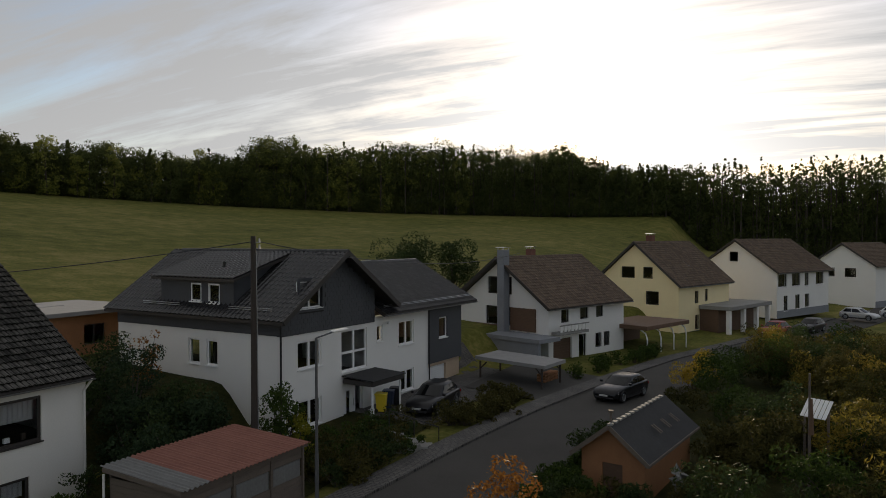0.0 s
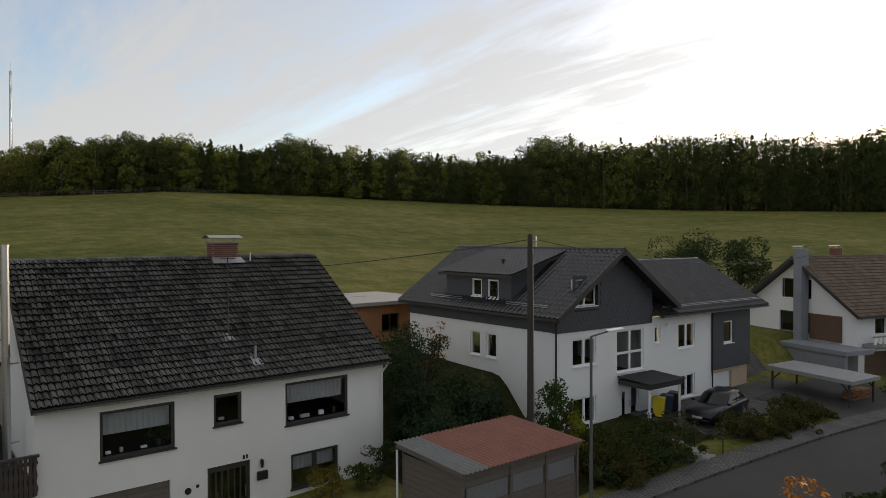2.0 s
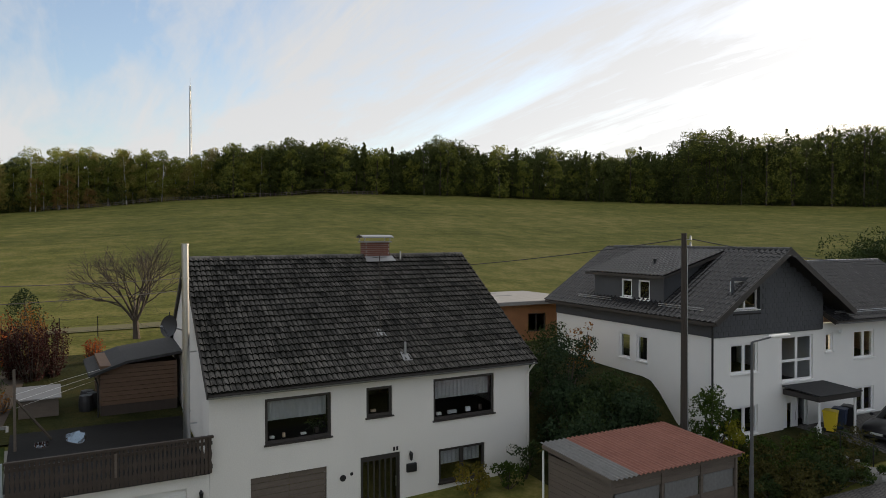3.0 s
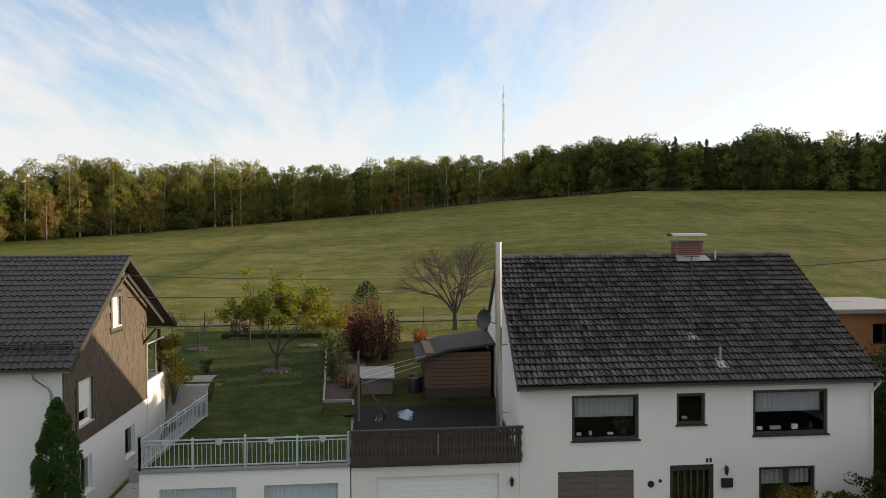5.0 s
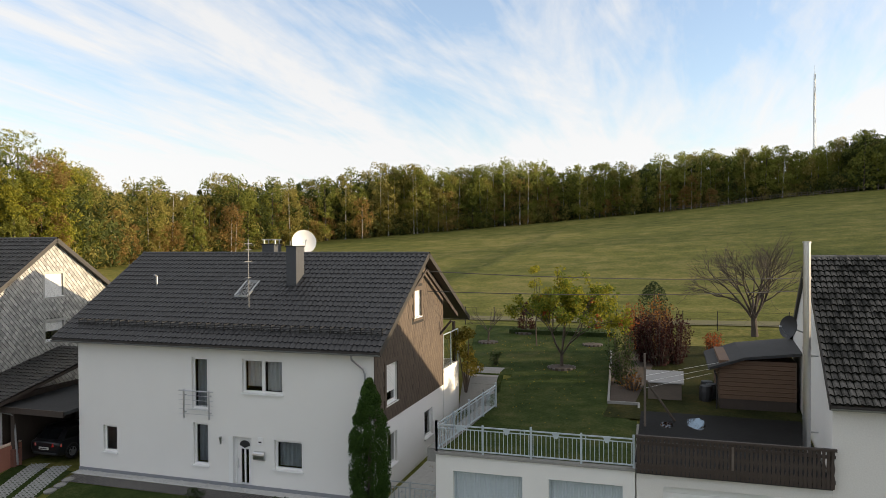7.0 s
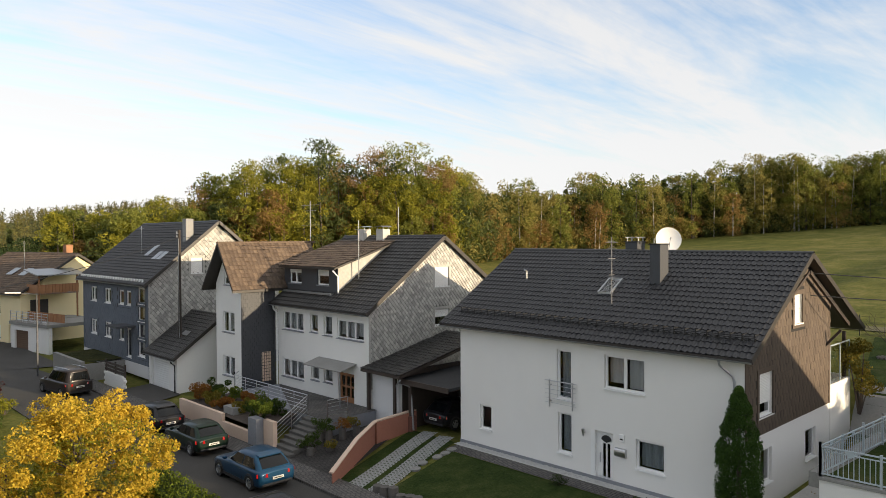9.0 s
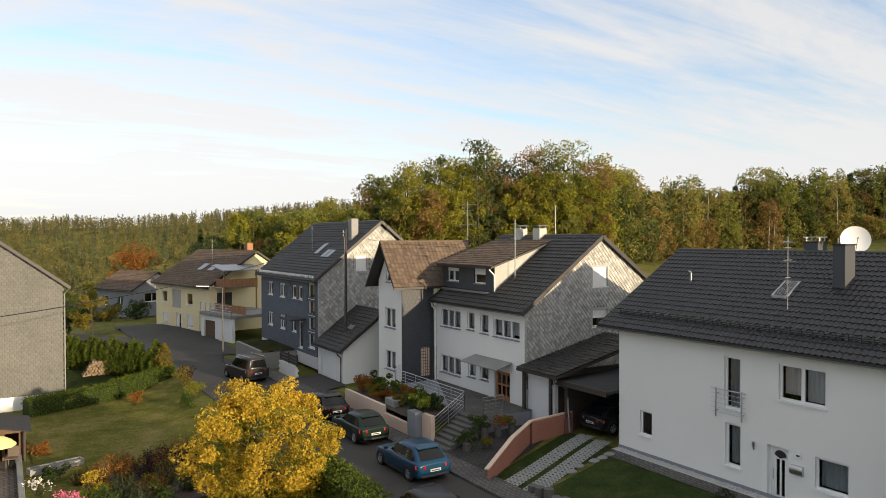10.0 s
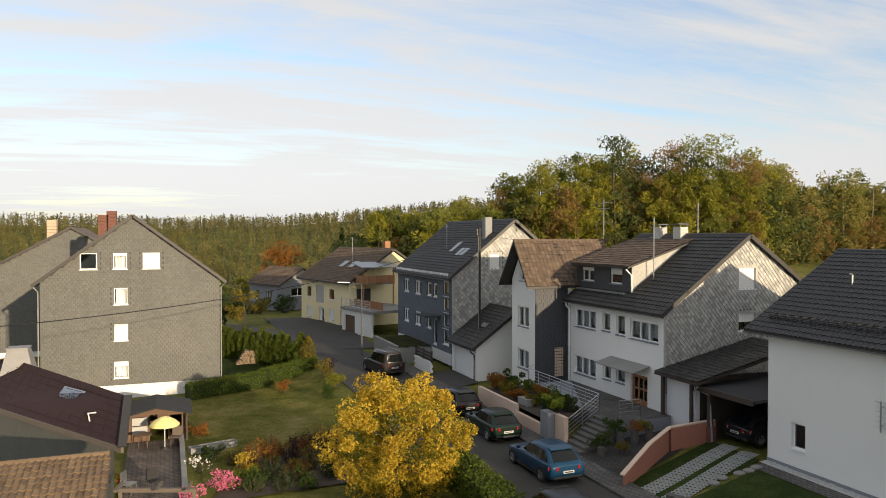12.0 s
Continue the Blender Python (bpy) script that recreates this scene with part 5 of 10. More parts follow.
    side = Build().box(0.3, tx - 0.29, t1 - 0.25, t1, -0.6, 6.9).box(0.3, tx - 0.29, t0, t0 + 0.25, -0.6, 6.9)
    side.part("tower_side", M["slate_dark"], h)
    shingles(h, Plane((tx, t1, 0), (-1, 0, 0), (0, -1, 0)), 0.0, tx, 0.3, 6.85, "slate_dark", w=0.3, h=0.25, seed=9)
    lat = Build().box(0.32, 1.0, t1 + 0.03, t1 + 0.06, 0.7, 2.6).part("lattice_window", M["wall_beige"], h)
    for k in range(5):
        Build().box(0.32 + 0.165 * k, 0.345 + 0.165 * k, t1 + 0.06, t1 + 0.075, 0.7, 2.6).part("lattice_bar", M["frame_brown"], lat)
    for k in range(10):
        Build().box(0.32, 1.0, t1 + 0.062, t1 + 0.08, 0.7 + 0.205 * k, 0.725 + 0.205 * k).part("lattice_bar", M["frame_brown"], lat)
    ym = (t0 + t1) / 2
    roof = Build()
    for ye, zs in ((t0 - 0.55, 6.65), (t1 + 0.35, 6.65)):
        roof.prism([(tx + 0.75, ye, zs), (tx + 0.75, ym, 9.62), (tx + 0.75, ym, 9.45), (tx + 0.75, ye, zs - 0.15)], (-7.0, 0, 0))
    ro = roof.part("tower_roof", M["frame_brown"], h)
    for ye, sgn in ((t0 - 0.55, 1), (t1 + 0.35, -1)):
        up = Vector((0, ym - ye, 9.62 - 6.65))
        n = round(up.length / 0.3)
        start = (tx + 0.75, ye, 6.66) if sgn < 0 else (-4.2, ye, 6.66)
        tiled(ro, start, (-1 if sgn < 0 else 1, 0, 0), up, 24, n, 0.29, up.length / n, "tile_brown", seed=40 + sgn, wave=0.035, jitter=0.005)
    Build().beam((tx + 0.75, ym, 9.62), (-4.2, ym, 9.62), 0.2, 0.1).part("ridge_cap", M["tile_brown"], ro)
    # wide dormer
    dx, d0, d1 = -0.75, -0.4, 5.5
    dp = Plane((dx, d0, 0), (0, 1, 0), (-1, 0, 0))
    dw = [(0.6, 2.0, 7.0, 7.9, dict(lights=2, shutter=0.25, **w)), (3.75, 5.0, 7.0, 7.95, dict(lights=1, shutter=0.4, **w))]
    b = Build()
    wall(b, dp, 0, d1 - d0, 6.3, 8.15, [q[:4] for q in dw], (), 0.2)
    b.prism([(dx - 0.21, d1, 6.4), (dx - 0.21, d1, 8.15), (-5.4, d1, 9.75), (-5.4, d1, 9.3)], (0, -0.2, 0))
    b.part("dormer_wall", M["slate_dark"], h)
    Build().prism([(dx - 0.02, d1 + 0.012, 6.55), (dx - 0.02, d1 + 0.012, 8.1), (-5.2, d1 + 0.012, 9.62), (-5.2, d1 + 0.012, 9.45)], (0, 0.02, 0)).part("dormer_cheek", M["slate_pale"], h)
    for q in dw:
        window(h, dp, *q[:4], **q[4])
    dr = Build().prism([(dx + 0.45, d0, 8.12), (-6.0, d0, 9.95), (-6.0, d0, 9.83), (dx + 0.45, d0, 8.0)], (0, d1 - d0 + 0.3, 0))
    do = dr.part("dormer_roof", M["frame_brown"], h)
    up = Vector((-6.45 + 1.2 - 0.0 - 0.45, 0, 1.83))
    tiled(do, (dx + 0.45, d0, 8.13), (0, 1, 0), Vector((-6.0 - dx - 0.45, 0, 1.83)), 20, 16, (d1 - d0 + 0.3) / 20, 0.345, "tile_brown", seed=44, wave=0.035, jitter=0.006)
    Build().box(dx + 0.02, dx + 0.35, d0 + 0.2, d1 - 0.3, 6.45, 6.55).part("flashing", M["zinc"], do)
    downpipe(h, [(dx + 0.45, d1 + 0.1, 7.95), (dx + 0.1, d1 + 0.15, 7.6), (dx + 0.08, d1 + 0.15, 6.6)], "pvc", 0.05)
    # chimneys and aerials
    for x, y in ((-5.4, 2.1), (-5.4, 4.1)):
        chimney(h, x, y, 9.0, 10.45, 0.6, 0.7, "slate_pale")
    for x, y, z0, z1, arms in ((-1.9, 6.05, 7.2, 10.95, ((3.2, 0.2), (2.6, 0.15), (1.4, 0.25))), (-3.9, -2.1, 9.3, 12.5, ((2.9, 0.9), (2.5, 0.5), (1.5, 0.9))), (-13.5, -3.8, 0.0, 12.4, ())):
        a = Build().tube((x, y, z0), (x, y, z1), 0.03)
        for z, q in arms:
            a.tube((x, y - q, z0 + z), (x, y + q, z0 + z), 0.012, n=5)
            for k in range(5):
                a.tube((x - 0.2, y - q + 0.5 * q * k, z0 + z), (x + 0.2, y - q + 0.5 * q * k, z0 + z), 0.007, n=4)
        a.part("aerial", M["zinc"], h)
    return h


def lean_to():
    """Garage wing with a black tiled roof, and the carport beside the white house."""
    g = thing("garage", pose(-24.5, -31.0, 0.4), "garage wing with white wall, brick base and black tiled roof", "garage")
    b = Build()
    pf = Plane((0, 0, 0), (0, 1, 0), (-1, 0, 0))
    wall(b, pf, 0.1, 2.3, -0.4, 2.9, (), (), 0.25)
    b.part("wall", M["render_grey"], g, fix=False)
    s = Build()
    sp = Plane((0, 2.3, 0), (-1, 0, 0), (0, -1, 0))
    wall(s, sp, 0.26, 5.0, 0.9, 3.0, [(0.9, 2.2, 1.0, 2.2)], (), 0.2)
    s.part("side_wall", M["wood_dark"], g, fix=False)
    window(g, sp, 0.9, 2.2, 1.0, 2.2, lights=1, mat="wood_dark", sill="")
    Build().box(-5.0, -0.26, 2.1, 2.31, -0.4, 0.9).part("brick_base", M["brick"], g)
    for y in (-0.02, 2.2):
        Build().beam((0.25, y + 0.1, -0.3), (0.25, y + 0.1, 3.0), 0.16).part("post", M["wood_dark"], g)
    roof = Build().prism([(0.55, -0.25, 2.95), (-6.0, -0.25, 4.4), (-6.0, -0.25, 4.25), (0.55, -0.25, 2.8)], (0, 3.3, 0))
    ro = roof.part("roof", M["wood_dark"], g)
    tiled(ro, (0.55, -0.25, 2.96), (0, 1, 0), (-6.55, 0, 1.45), 11, 19, 0.3, 0.353, "tile_black", seed=52, wave=0.045, jitter=0.008)
    downpipe(g, [(0.5, 3.0, 2.75), (0.3, 2.5, 2.4), (0.3, 2.5, 0)], "zinc", 0.05)
    c = thing("carport", pose(-24.9, -28.1, 0.5), "flat felt-roofed carport with dark timber and brick piers", "carport")
    Build().prism([(0.5, -0.5, 2.45), (0.5, 3.25, 2.45), (-7.5, 3.25, 2.7), (-7.5, -0.5, 2.7)], (0, 0, 0.14)).part("roof", M["bitumen"], c)
    Build().box(0.45, 0.53, -0.5, 3.25, 2.36, 2.62).part("fascia", M["wood_dark"], c)
    for x in (0.2, -3.4):
        Build().box(x - 0.2, x + 0.2, 0.0, 0.35, -0.6, 0.7).part("brick_pier", M["brick"], c)
        Build().box(x - 0.1, x + 0.1, 0.07, 0.28, 0.7, 2.5).part("post", M["wood_dark"], c)
    Build().box(-7.4, -7.2, -0.4, 3.2, -0.3, 2.6).part("back_wall", M["wood_dark"], c)
    Build().box(-7.2, -0.1, -0.35, -0.2, -0.3, 2.5).part("side_panel", M["wood_dark"], c)
    downpipe(c, [(0.5, -0.3, 2.4), (0.25, 0.2, 2.2), (0.25, 0.4, 0)], "zinc", 0.05)


def garages():
    g = thing("garage", pose(-24.8, -8.14, 0.0), "double garage with pale blue doors and a roof terrace railing", "garage")
    f = Plane((0, 0, 0), (0, 1, 0), (-1, 0, 0))
    b = Build()
    wall(b, f, 0, 7.05, -0.3, 2.62, [(0.66, 3.2, -0.3, 2.05), (4.13, 6.64, -0.3, 2.07)], (), 0.3)
    b.box(-5.6, -0.31, 0, 0.3, -0.3, 2.6).box(-5.6, -0.31, 6.75, 7.05, -0.3, 2.6).box(-5.9, -5.6, 0, 7.05, -0.3, 2.6)
    b.part("wall", M["render_white"], g, fix=False)
    Build().box(-5.9, 0.08, -0.06, 7.06, 2.62, 2.72).part("roof_slab", M["concrete"], g)
    for u0, u1 in ((0.66, 3.2), (4.13, 6.64)):
        garage_door(g, f, u0, u1, -0.3, 2.06, "garage_blue", 26, across=False)
    # light steel railing: posts, rails, bars and raised panels
    rail = Build()
    z0, z1 = 2.72, 3.75
    def run(a, b_):
        a, b_ = Vector(a), Vector(b_)
        n = max(1, round((b_ - a).length / 1.75))
        for k in range(n + 1):
            p = a.lerp(b_, k / n)
            rail.beam((p.x, p.y, p.z), (p.x, p.y, p.z + (1.12 if k % 2 == 0 else 1.05)), 0.07)
        for h_ in (0.1, 0.98):
            rail.beam(a + Vector((0, 0, h_)), b_ + Vector((0, 0, h_)), 0.05, 0.04)
        rail.beam(a + Vector((0, 0, 0.86)), b_ + Vector((0, 0, 0.86)), 0.03, 0.03)
        m_ = int((b_ - a).length / 0.15)
        for k in range(m_):
            p = a.lerp(b_, (k + 0.5) / m_)
            top = 0.98 if k % 14 in (6, 7) else 0.86
            rail.beam(p + Vector((0, 0, 0.1)), p + Vector((0, 0, top)), 0.022)
        for k in range(n):
            p, q = a.lerp(b_, (k + 0.42) / n), a.lerp(b_, (k + 0.58) / n)
            rail.prism([p + Vector((0.01, 0, 0.98)), q + Vector((0.01, 0, 0.98)), p.lerp(q, 0.7) + Vector((0.01, 0, 0.78)), p.lerp(q, 0.3) + Vector((0.01, 0, 0.78))], (0.012, 0.0, 0))
    run((0.0, 0.03, z0), (0.0, 7.0, z0))
    run((0.0, 0.03, z0), (-6.6, 0.7, z0 + 0.15))
    rail.part("railing", M["galvanised"], g, "pale blue steel railing")
    g2 = thing("garage", pose(-24.8, -1.05, 0.0), "single garage with a white door under a dark timber balcony", "garage")
    b = Build()
    wall(b, f, 0, 5.88, -0.3, 2.62, [(0.86, 5.14, -0.3, 2.2)], (), 0.3)
    b.box(-6.5, -0.31, 0, 0.3, -0.3, 2.6).box(-6.5, -0.31, 5.5, 5.8, -0.3, 2.6)
    b.part("wall", M["render_old"], g2, fix=False)
    garage_door(g2, f, 0.86, 5.14, -0.3, 2.2, "garage_white", 14)
    Build().box(-7.2, 0.2, 0.0, 5.87, 2.62, 2.74).part("roof_slab", M["bitumen"], g2)
    bal = Build()
    n = 46
    for i in range(n):
        y = 0.02 + 5.92 * i / n
        z = 3.84
        pts = [(0.22, y, 2.66), (0.22, y + 0.10, 2.66), (0.22, y + 0.115, 2.95), (0.22, y + 0.085, 3.1), (0.22, y + 0.115, 3.3), (0.22, y + 0.085, 3.5), (0.22, y + 0.105, z), (0.22, y, z), (0.22, y + 0.015, 3.5), (0.22, y - 0.01, 3.3), (0.22, y + 0.015, 3.1), (0.22, y - 0.01, 2.95)]
        Build().prism(pts, (0.025, 0, 0)).part("baluster_board", M["wood_dark"], g2)
    Build().box(0.18, 0.31, -0.02, 5.97, 3.84, 3.92).part("handrail", M["wood_dark"], g2)
    Build().box(0.12, 0.2, 0.0, 5.95, 2.8, 2.92).box(0.12, 0.2, 0.0, 5.95, 3.6, 3.7).part("rail", M["wood_dark"], g2)
    for y in (0.06, 2.95, 5.85):
        Build().beam((0.1, y, 2.7), (0.1, y, 3.86), 0.1).part("balcony_post", M["wood_dark"], g2)
    Build().box(0.26, 0.29, 2.95, 3.02, 3.0, 3.75).part("batten", M["wood_grey"], g2)


def pole_house():
    """Two-storey house with dark slate upper floor beyond the wooden shed."""
    h = thing("house", pose(-22.55, 26.7, 1.1, 0, 0, -4), "white house with dark slate upper floor and black tiled roof", "house")
    w = dict(mat="pvc", inset=0.08, bar=0.1)
    f_open = [
        (1.15, 2.9, 2.95, 4.35, dict(lights=2, **w)), (1.2, 2.9, 0.05, 1.4, dict(lights=2, **w)),
        (4.5, 6.7, 2.3, 4.52, dict(lights=2, transom=0.45, **w)), (4.65, 6.35, -0.5, 1.52, None)]
    # main block: gable to the street, ridge runs back
    W, D = 7.3, 12.5
    fp = Plane((0, 0, 0), (0, 1, 0), (-1, 0, 0))
    sp = Plane((0, 0, 0), (-1, 0, 0), (0, 1, 0))
    rp = Plane((0, W, 0), (-1, 0, 0), (0, -1, 0))
    ye, ym, zr, ze = 5.75, W / 2 + 0.6, 8.72, 5.75
    sl = (zr - ze) / (ym + 0.3)
    b = Build()
    gw = (1.25, 2.9, 5.95, 7.3)
    cuts = [(-sl, 1, ze + 0.3 * sl - 0.12), (sl, 1, zr + sl * ym - 0.12)]
    wall(b, fp, 0, W, -0.9, 4.72, [q[:4] for q in f_open], (), 0.3)
    b.part("wall", M["render_white"], h, fix=False)
    b = Build()
    wall(b, Plane((0.05, 0, 0), (0, 1, 0), (-1, 0, 0)), 0, W, 4.72, 9.0, [gw], cuts, 0.3)
    b.part("gable_wall", M["slate_dark"], h, fix=False)
    shingles(h, Plane((0.05, 0, 0), (0, 1, 0), (-1, 0, 0)), 0, W, 4.75, 8.8, "slate_dark", holes=[gw], cuts=cuts, w=0.3, h=0.24, seed=61)
    window(h, Plane((0.05, 0, 0), (0, 1, 0), (-1, 0, 0)), *gw, lights=2, mat="pvc")
    s_open = [(5.72, 6.58, 2.93, 4.27, dict(lights=1, **w)), (4.38, 5.21, 2.93, 4.27, dict(lights=1, **w))]
    b = Build()
    wall(b, sp, 0.3, D, -0.9, 4.75, [q[:4] for q in s_open], (), 0.3)
    wall(b, rp, 0.3, D, -0.9, 5.6, (), (), 0.3)
    b.part("wall", M["render_white"], h, fix=False)
    b = Build()
    wall(b, Plane((0, -0.05, 0), (-1, 0, 0), (0, 1, 0)), 0.0, D, 4.75, 5.75, (), (), 0.3)
    b.part("upper_wall", M["slate_dark"], h, fix=False)
    for q in f_open:
        if q[4]:
            window(h, fp, *q[:4], **q[4])
    for q in s_open:
        window(h, sp, *q[:4], **q[4])
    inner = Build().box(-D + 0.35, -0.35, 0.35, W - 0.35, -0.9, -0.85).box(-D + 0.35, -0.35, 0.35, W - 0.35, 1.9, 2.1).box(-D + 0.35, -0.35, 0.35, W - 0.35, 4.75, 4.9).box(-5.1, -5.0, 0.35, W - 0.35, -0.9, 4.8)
    inner.part("floor_slab", M["room_shade"], h)
    door(h, fp, 4.65, 5.75, -0.5, 1.52, "pvc", [(0.35, 0.6, 0.15, 0.85)], inset=0.12, label="white front door with glazed field")
    window(h, fp, 5.75, 6.35, -0.5, 1.52, lights=1, mat="pvc", sill="")
    # half-hipped roof, ridge along x
    def slope_pts(y, z):
        return y, z
    roof = Build()
    for y0, z0 in ((-0.55, ze - 0.25), (ym * 2 + 0.4, ze - 0.15)):
        roof.prism([(0.7, y0, z0), (0.7, ym, zr), (0.7, ym, zr - 0.16), (0.7, y0, z0 - 0.14)], (-D - 1.2, 0, 0))
    ro = roof.part("roof", M["frame_brown"], h)
    for y0, z0, sg in ((-0.55, ze - 0.25, 1), (ym * 2 + 0.4, ze - 0.15, -1)):
        up = Vector((0, ym - y0, zr - z0))
        rows = round(up.length / 0.34)
        hipx = -D - 0.5
        start = (hipx, y0, z0 + 0.01) if sg > 0 else (0.7, y0, z0 + 0.01)
        def ins(u, s, sg=sg, ln=up.length):
            x = u if sg > 0 else (D + 1.2) - u
            return x > max(0.0, (s / ln - 0.25)) * 3.4 or sg < 0
        tiled(ro, start, (1 if sg > 0 else -1, 0, 0), up, 43, rows, (D + 1.2) / 43, up.length / rows, "tile_gloss", seed=63 + sg, wave=0.075, jitter=0.002)
    caps = Build()
    for i in range(36):
        x = 0.7 - i * 0.36
        caps.tube((x, ym, zr + 0.02), (x - 0.38, ym, zr + 0.02), 0.13, 0.11, 8)
    caps.part("ridge_cap", M["tile_black"], ro)
    for y0, z0 in ((-0.55, ze - 0.3), (ym * 2 + 0.4, ze - 0.2)):
        Build().beam((0.73, y0, z0), (0.73, ym, zr - 0.05), 0.06, 0.25).part("bargeboard", M["frame_brown"], ro)
    for x0 in (-0.5, -7.2):
        for k in (0.12, 0.22):
            zz_ = ze - 0.25 + 0.5 * sl
            Build().tube((x0, -0.05, zz_ + k), (x0 - 3.0, -0.05, zz_ + k), 0.02, n=5).part("snow_guard", M["zinc"], ro)
    # dormer on the side slope
    dy, dx0, dx1 = 0.25, -3.45, -9.6
    dpn = Plane((dx0, dy, 0), (-1, 0, 0), (0, 1, 0))
    dw = [(1.02, 1.9, 6.1, 7.12, dict(lights=1, mat="pvc", inset=0.03, bar=0.09)), (2.4, 3.25, 6.15, 7.12, dict(lights=1, mat="pvc", inset=0.03, bar=0.09))]
    b = Build()
    wall(b, dpn, 0, 5.6, 5.6, 7.4, [q[:4] for q in dw], (), 0.2)
    b.prism([(dx0 + 0.02, dy + 0.21, 5.8), (dx0 + 0.02, dy + 0.21, 7.4), (dx0 + 0.02, 3.9, 8.45)], (-0.18, 0, 0)).prism([(dx0 - 5.62, dy + 0.21, 5.8), (dx0 - 5.62, dy + 0.21, 7.4), (dx0 - 5.62, 3.9, 8.45)], (0.18, 0, 0))
    b.part("dormer_wall", M["slate_dark"], h)
    for q in dw:
        window(h, dpn, *q[:4], **q[4])
    dr = Build().prism([(dx0 + 0.4, dy - 0.35, 7.4), (dx0 + 0.4, ym, 8.66), (dx0 + 0.4, ym, 8.5), (dx0 + 0.4, dy - 0.35, 7.26)], (-6.4, 0, 0)).part("dormer_roof", M["frame_brown"], h)
    up = Vector((0, ym - dy + 0.35, 1.26))
    rows = round(up.length / 0.34)
    tiled(dr, (dx0 - 6.0, dy - 0.35, 7.41), (1, 0, 0), up, 21, rows, 6.4 / 21, up.length / rows, "tile_gloss", seed=66, wave=0.075, jitter=0.002)
    Build().tube((-5.6, 1.6, 7.5), (-5.6, 1.6, 8.1), 0.07).tube((-5.6, 1.6, 8.1), (-5.6, 1.6, 8.2), 0.11, n=10).part("vent_pipe", M["black_metal"], h)
    downpipe(h, [(0.08, -0.08, 5.3), (0.08, -0.08, -0.8)], "black_metal", 0.05)
    # entrance canopy
    c = Build().box(0.02, 2.0, 4.55, 7.4, 1.72, 1.98)
    co = bevelled(c, "canopy", M["frame_brown"], h, 0.02, "flat dark canopy on white posts")
    Build().prism([(0.0, 4.5, 2.1), (2.1, 4.5, 1.99), (2.1, 7.45, 1.99), (0.0, 7.45, 2.1)], (0, 0, 0.05)).part("canopy_roof", M["bitumen"], co)
    for y in (4.75, 7.25):
        Build().tube((1.85, y, -0.6), (1.85, y, 1.72), 0.06).part("canopy_post", M["pvc"], co)
    # wing to the side, with its own roof along the street
    wg_open = [(9.8, 11.4, 3.05, 4.5, dict(lights=2, **w)), (9.85, 11.4, 0.25, 1.55, dict(lights=2, **w)), (7.65, 8.2, 3.55, 4.5, dict(lights=1, **w))]
    b = Build()
    wall(b, fp, W, 13.0, -0.9, 5.0, [q[:4] for q in wg_open], (), 0.3)
    b.part("wing_wall", M["render_white"], h, fix=False)
    for q in wg_open:
        window(h, fp, *q[:4], **q[4])
    lp = Plane((0, 13.02, 0), (0, 1, 0), (-1, 0, 0))
    lo = [(1.3, 2.35, 2.95, 4.3, dict(lights=1, **w)), (0.2, 2.6, -0.9, 1.3, None)]
    b = Build()
    wall(b, lp, 0, 4.2, 1.45, 5.0, [q[:4] for q in lo if q[4]], (), 0.3)
    b.part("loggia_wall", M["slate_dark"], h, fix=False)
    window(h, lp, *lo[0][:4], **lo[0][4])
    b = Build()
    wall(b, Plane((-0.2, 13.02, 0), (0, 1, 0), (-1, 0, 0)), 0, 4.2, -0.9, 1.44, [(0.3, 2.5, -0.9, 1.2)], (), 0.3)
    b.box(-6.0, -5.8, 8.0, 17.2, -0.9, 6.0).box(-5.8, -0.51, 16.9, 17.2, -0.9, 5.2)
    b.part("wing_wall", M["plinth_tan"], h, fix=False)
    garage_door(h, Plane((-0.2, 13.02, 0), (0, 1, 0), (-1, 0, 0)), 0.3, 2.5, -0.9, 1.2, "garage_white", 16)
    Build().box(-5.7, -0.5, 8.0, 16.8, 1.9, 2.1).part("floor_slab", M["room_shade"], h)
    downpipe(h, [(0.1, 13.0, 5.1), (0.1, 13.0, -0.8)], "black_metal", 0.05)
    wr = place_empty("wing_roof", pose(0, 0, 0), h)
    gable_roof(h, 0.65, -9.5, -4.4, W + 0.25, 18.2, 5.15, 5.15, 7.9, "tile_gloss", seed=70, wave=0.075, jitter=0.002, back_tiles=False)
    bpy.data.objects.remove(wr)
    for k in (0.12, 0.2):
        Build().tube((0.3, W + 0.6, 5.4 + k), (0.3, 18.0, 5.4 + k), 0.018, n=5).part("snow_guard", M["zinc"], h)
    # raised flat part with solar panels behind the ridge
    Build().box(-7.4, -5.6, 8.2, 11.6, 7.0, 8.35).part("roof_box", M["slate_dark"], h)
    for i in range(3):
        bevelled(Build().prism([(-5.6, 8.5 + i * 1.1, 8.38), (-7.3, 8.5 + i * 1.1, 8.5), (-7.3, 9.5 + i * 1.1, 8.5), (-5.6, 9.5 + i * 1.1, 8.38)], (0, 0, 0.04)), "solar_panel", M["zinc"], h, 0.01)
    Build().tube((0.1, 8.55, 4.55), (0.22, 8.55, 4.55), 0.09).part("wall_box", M["pvc"], h)
    return h


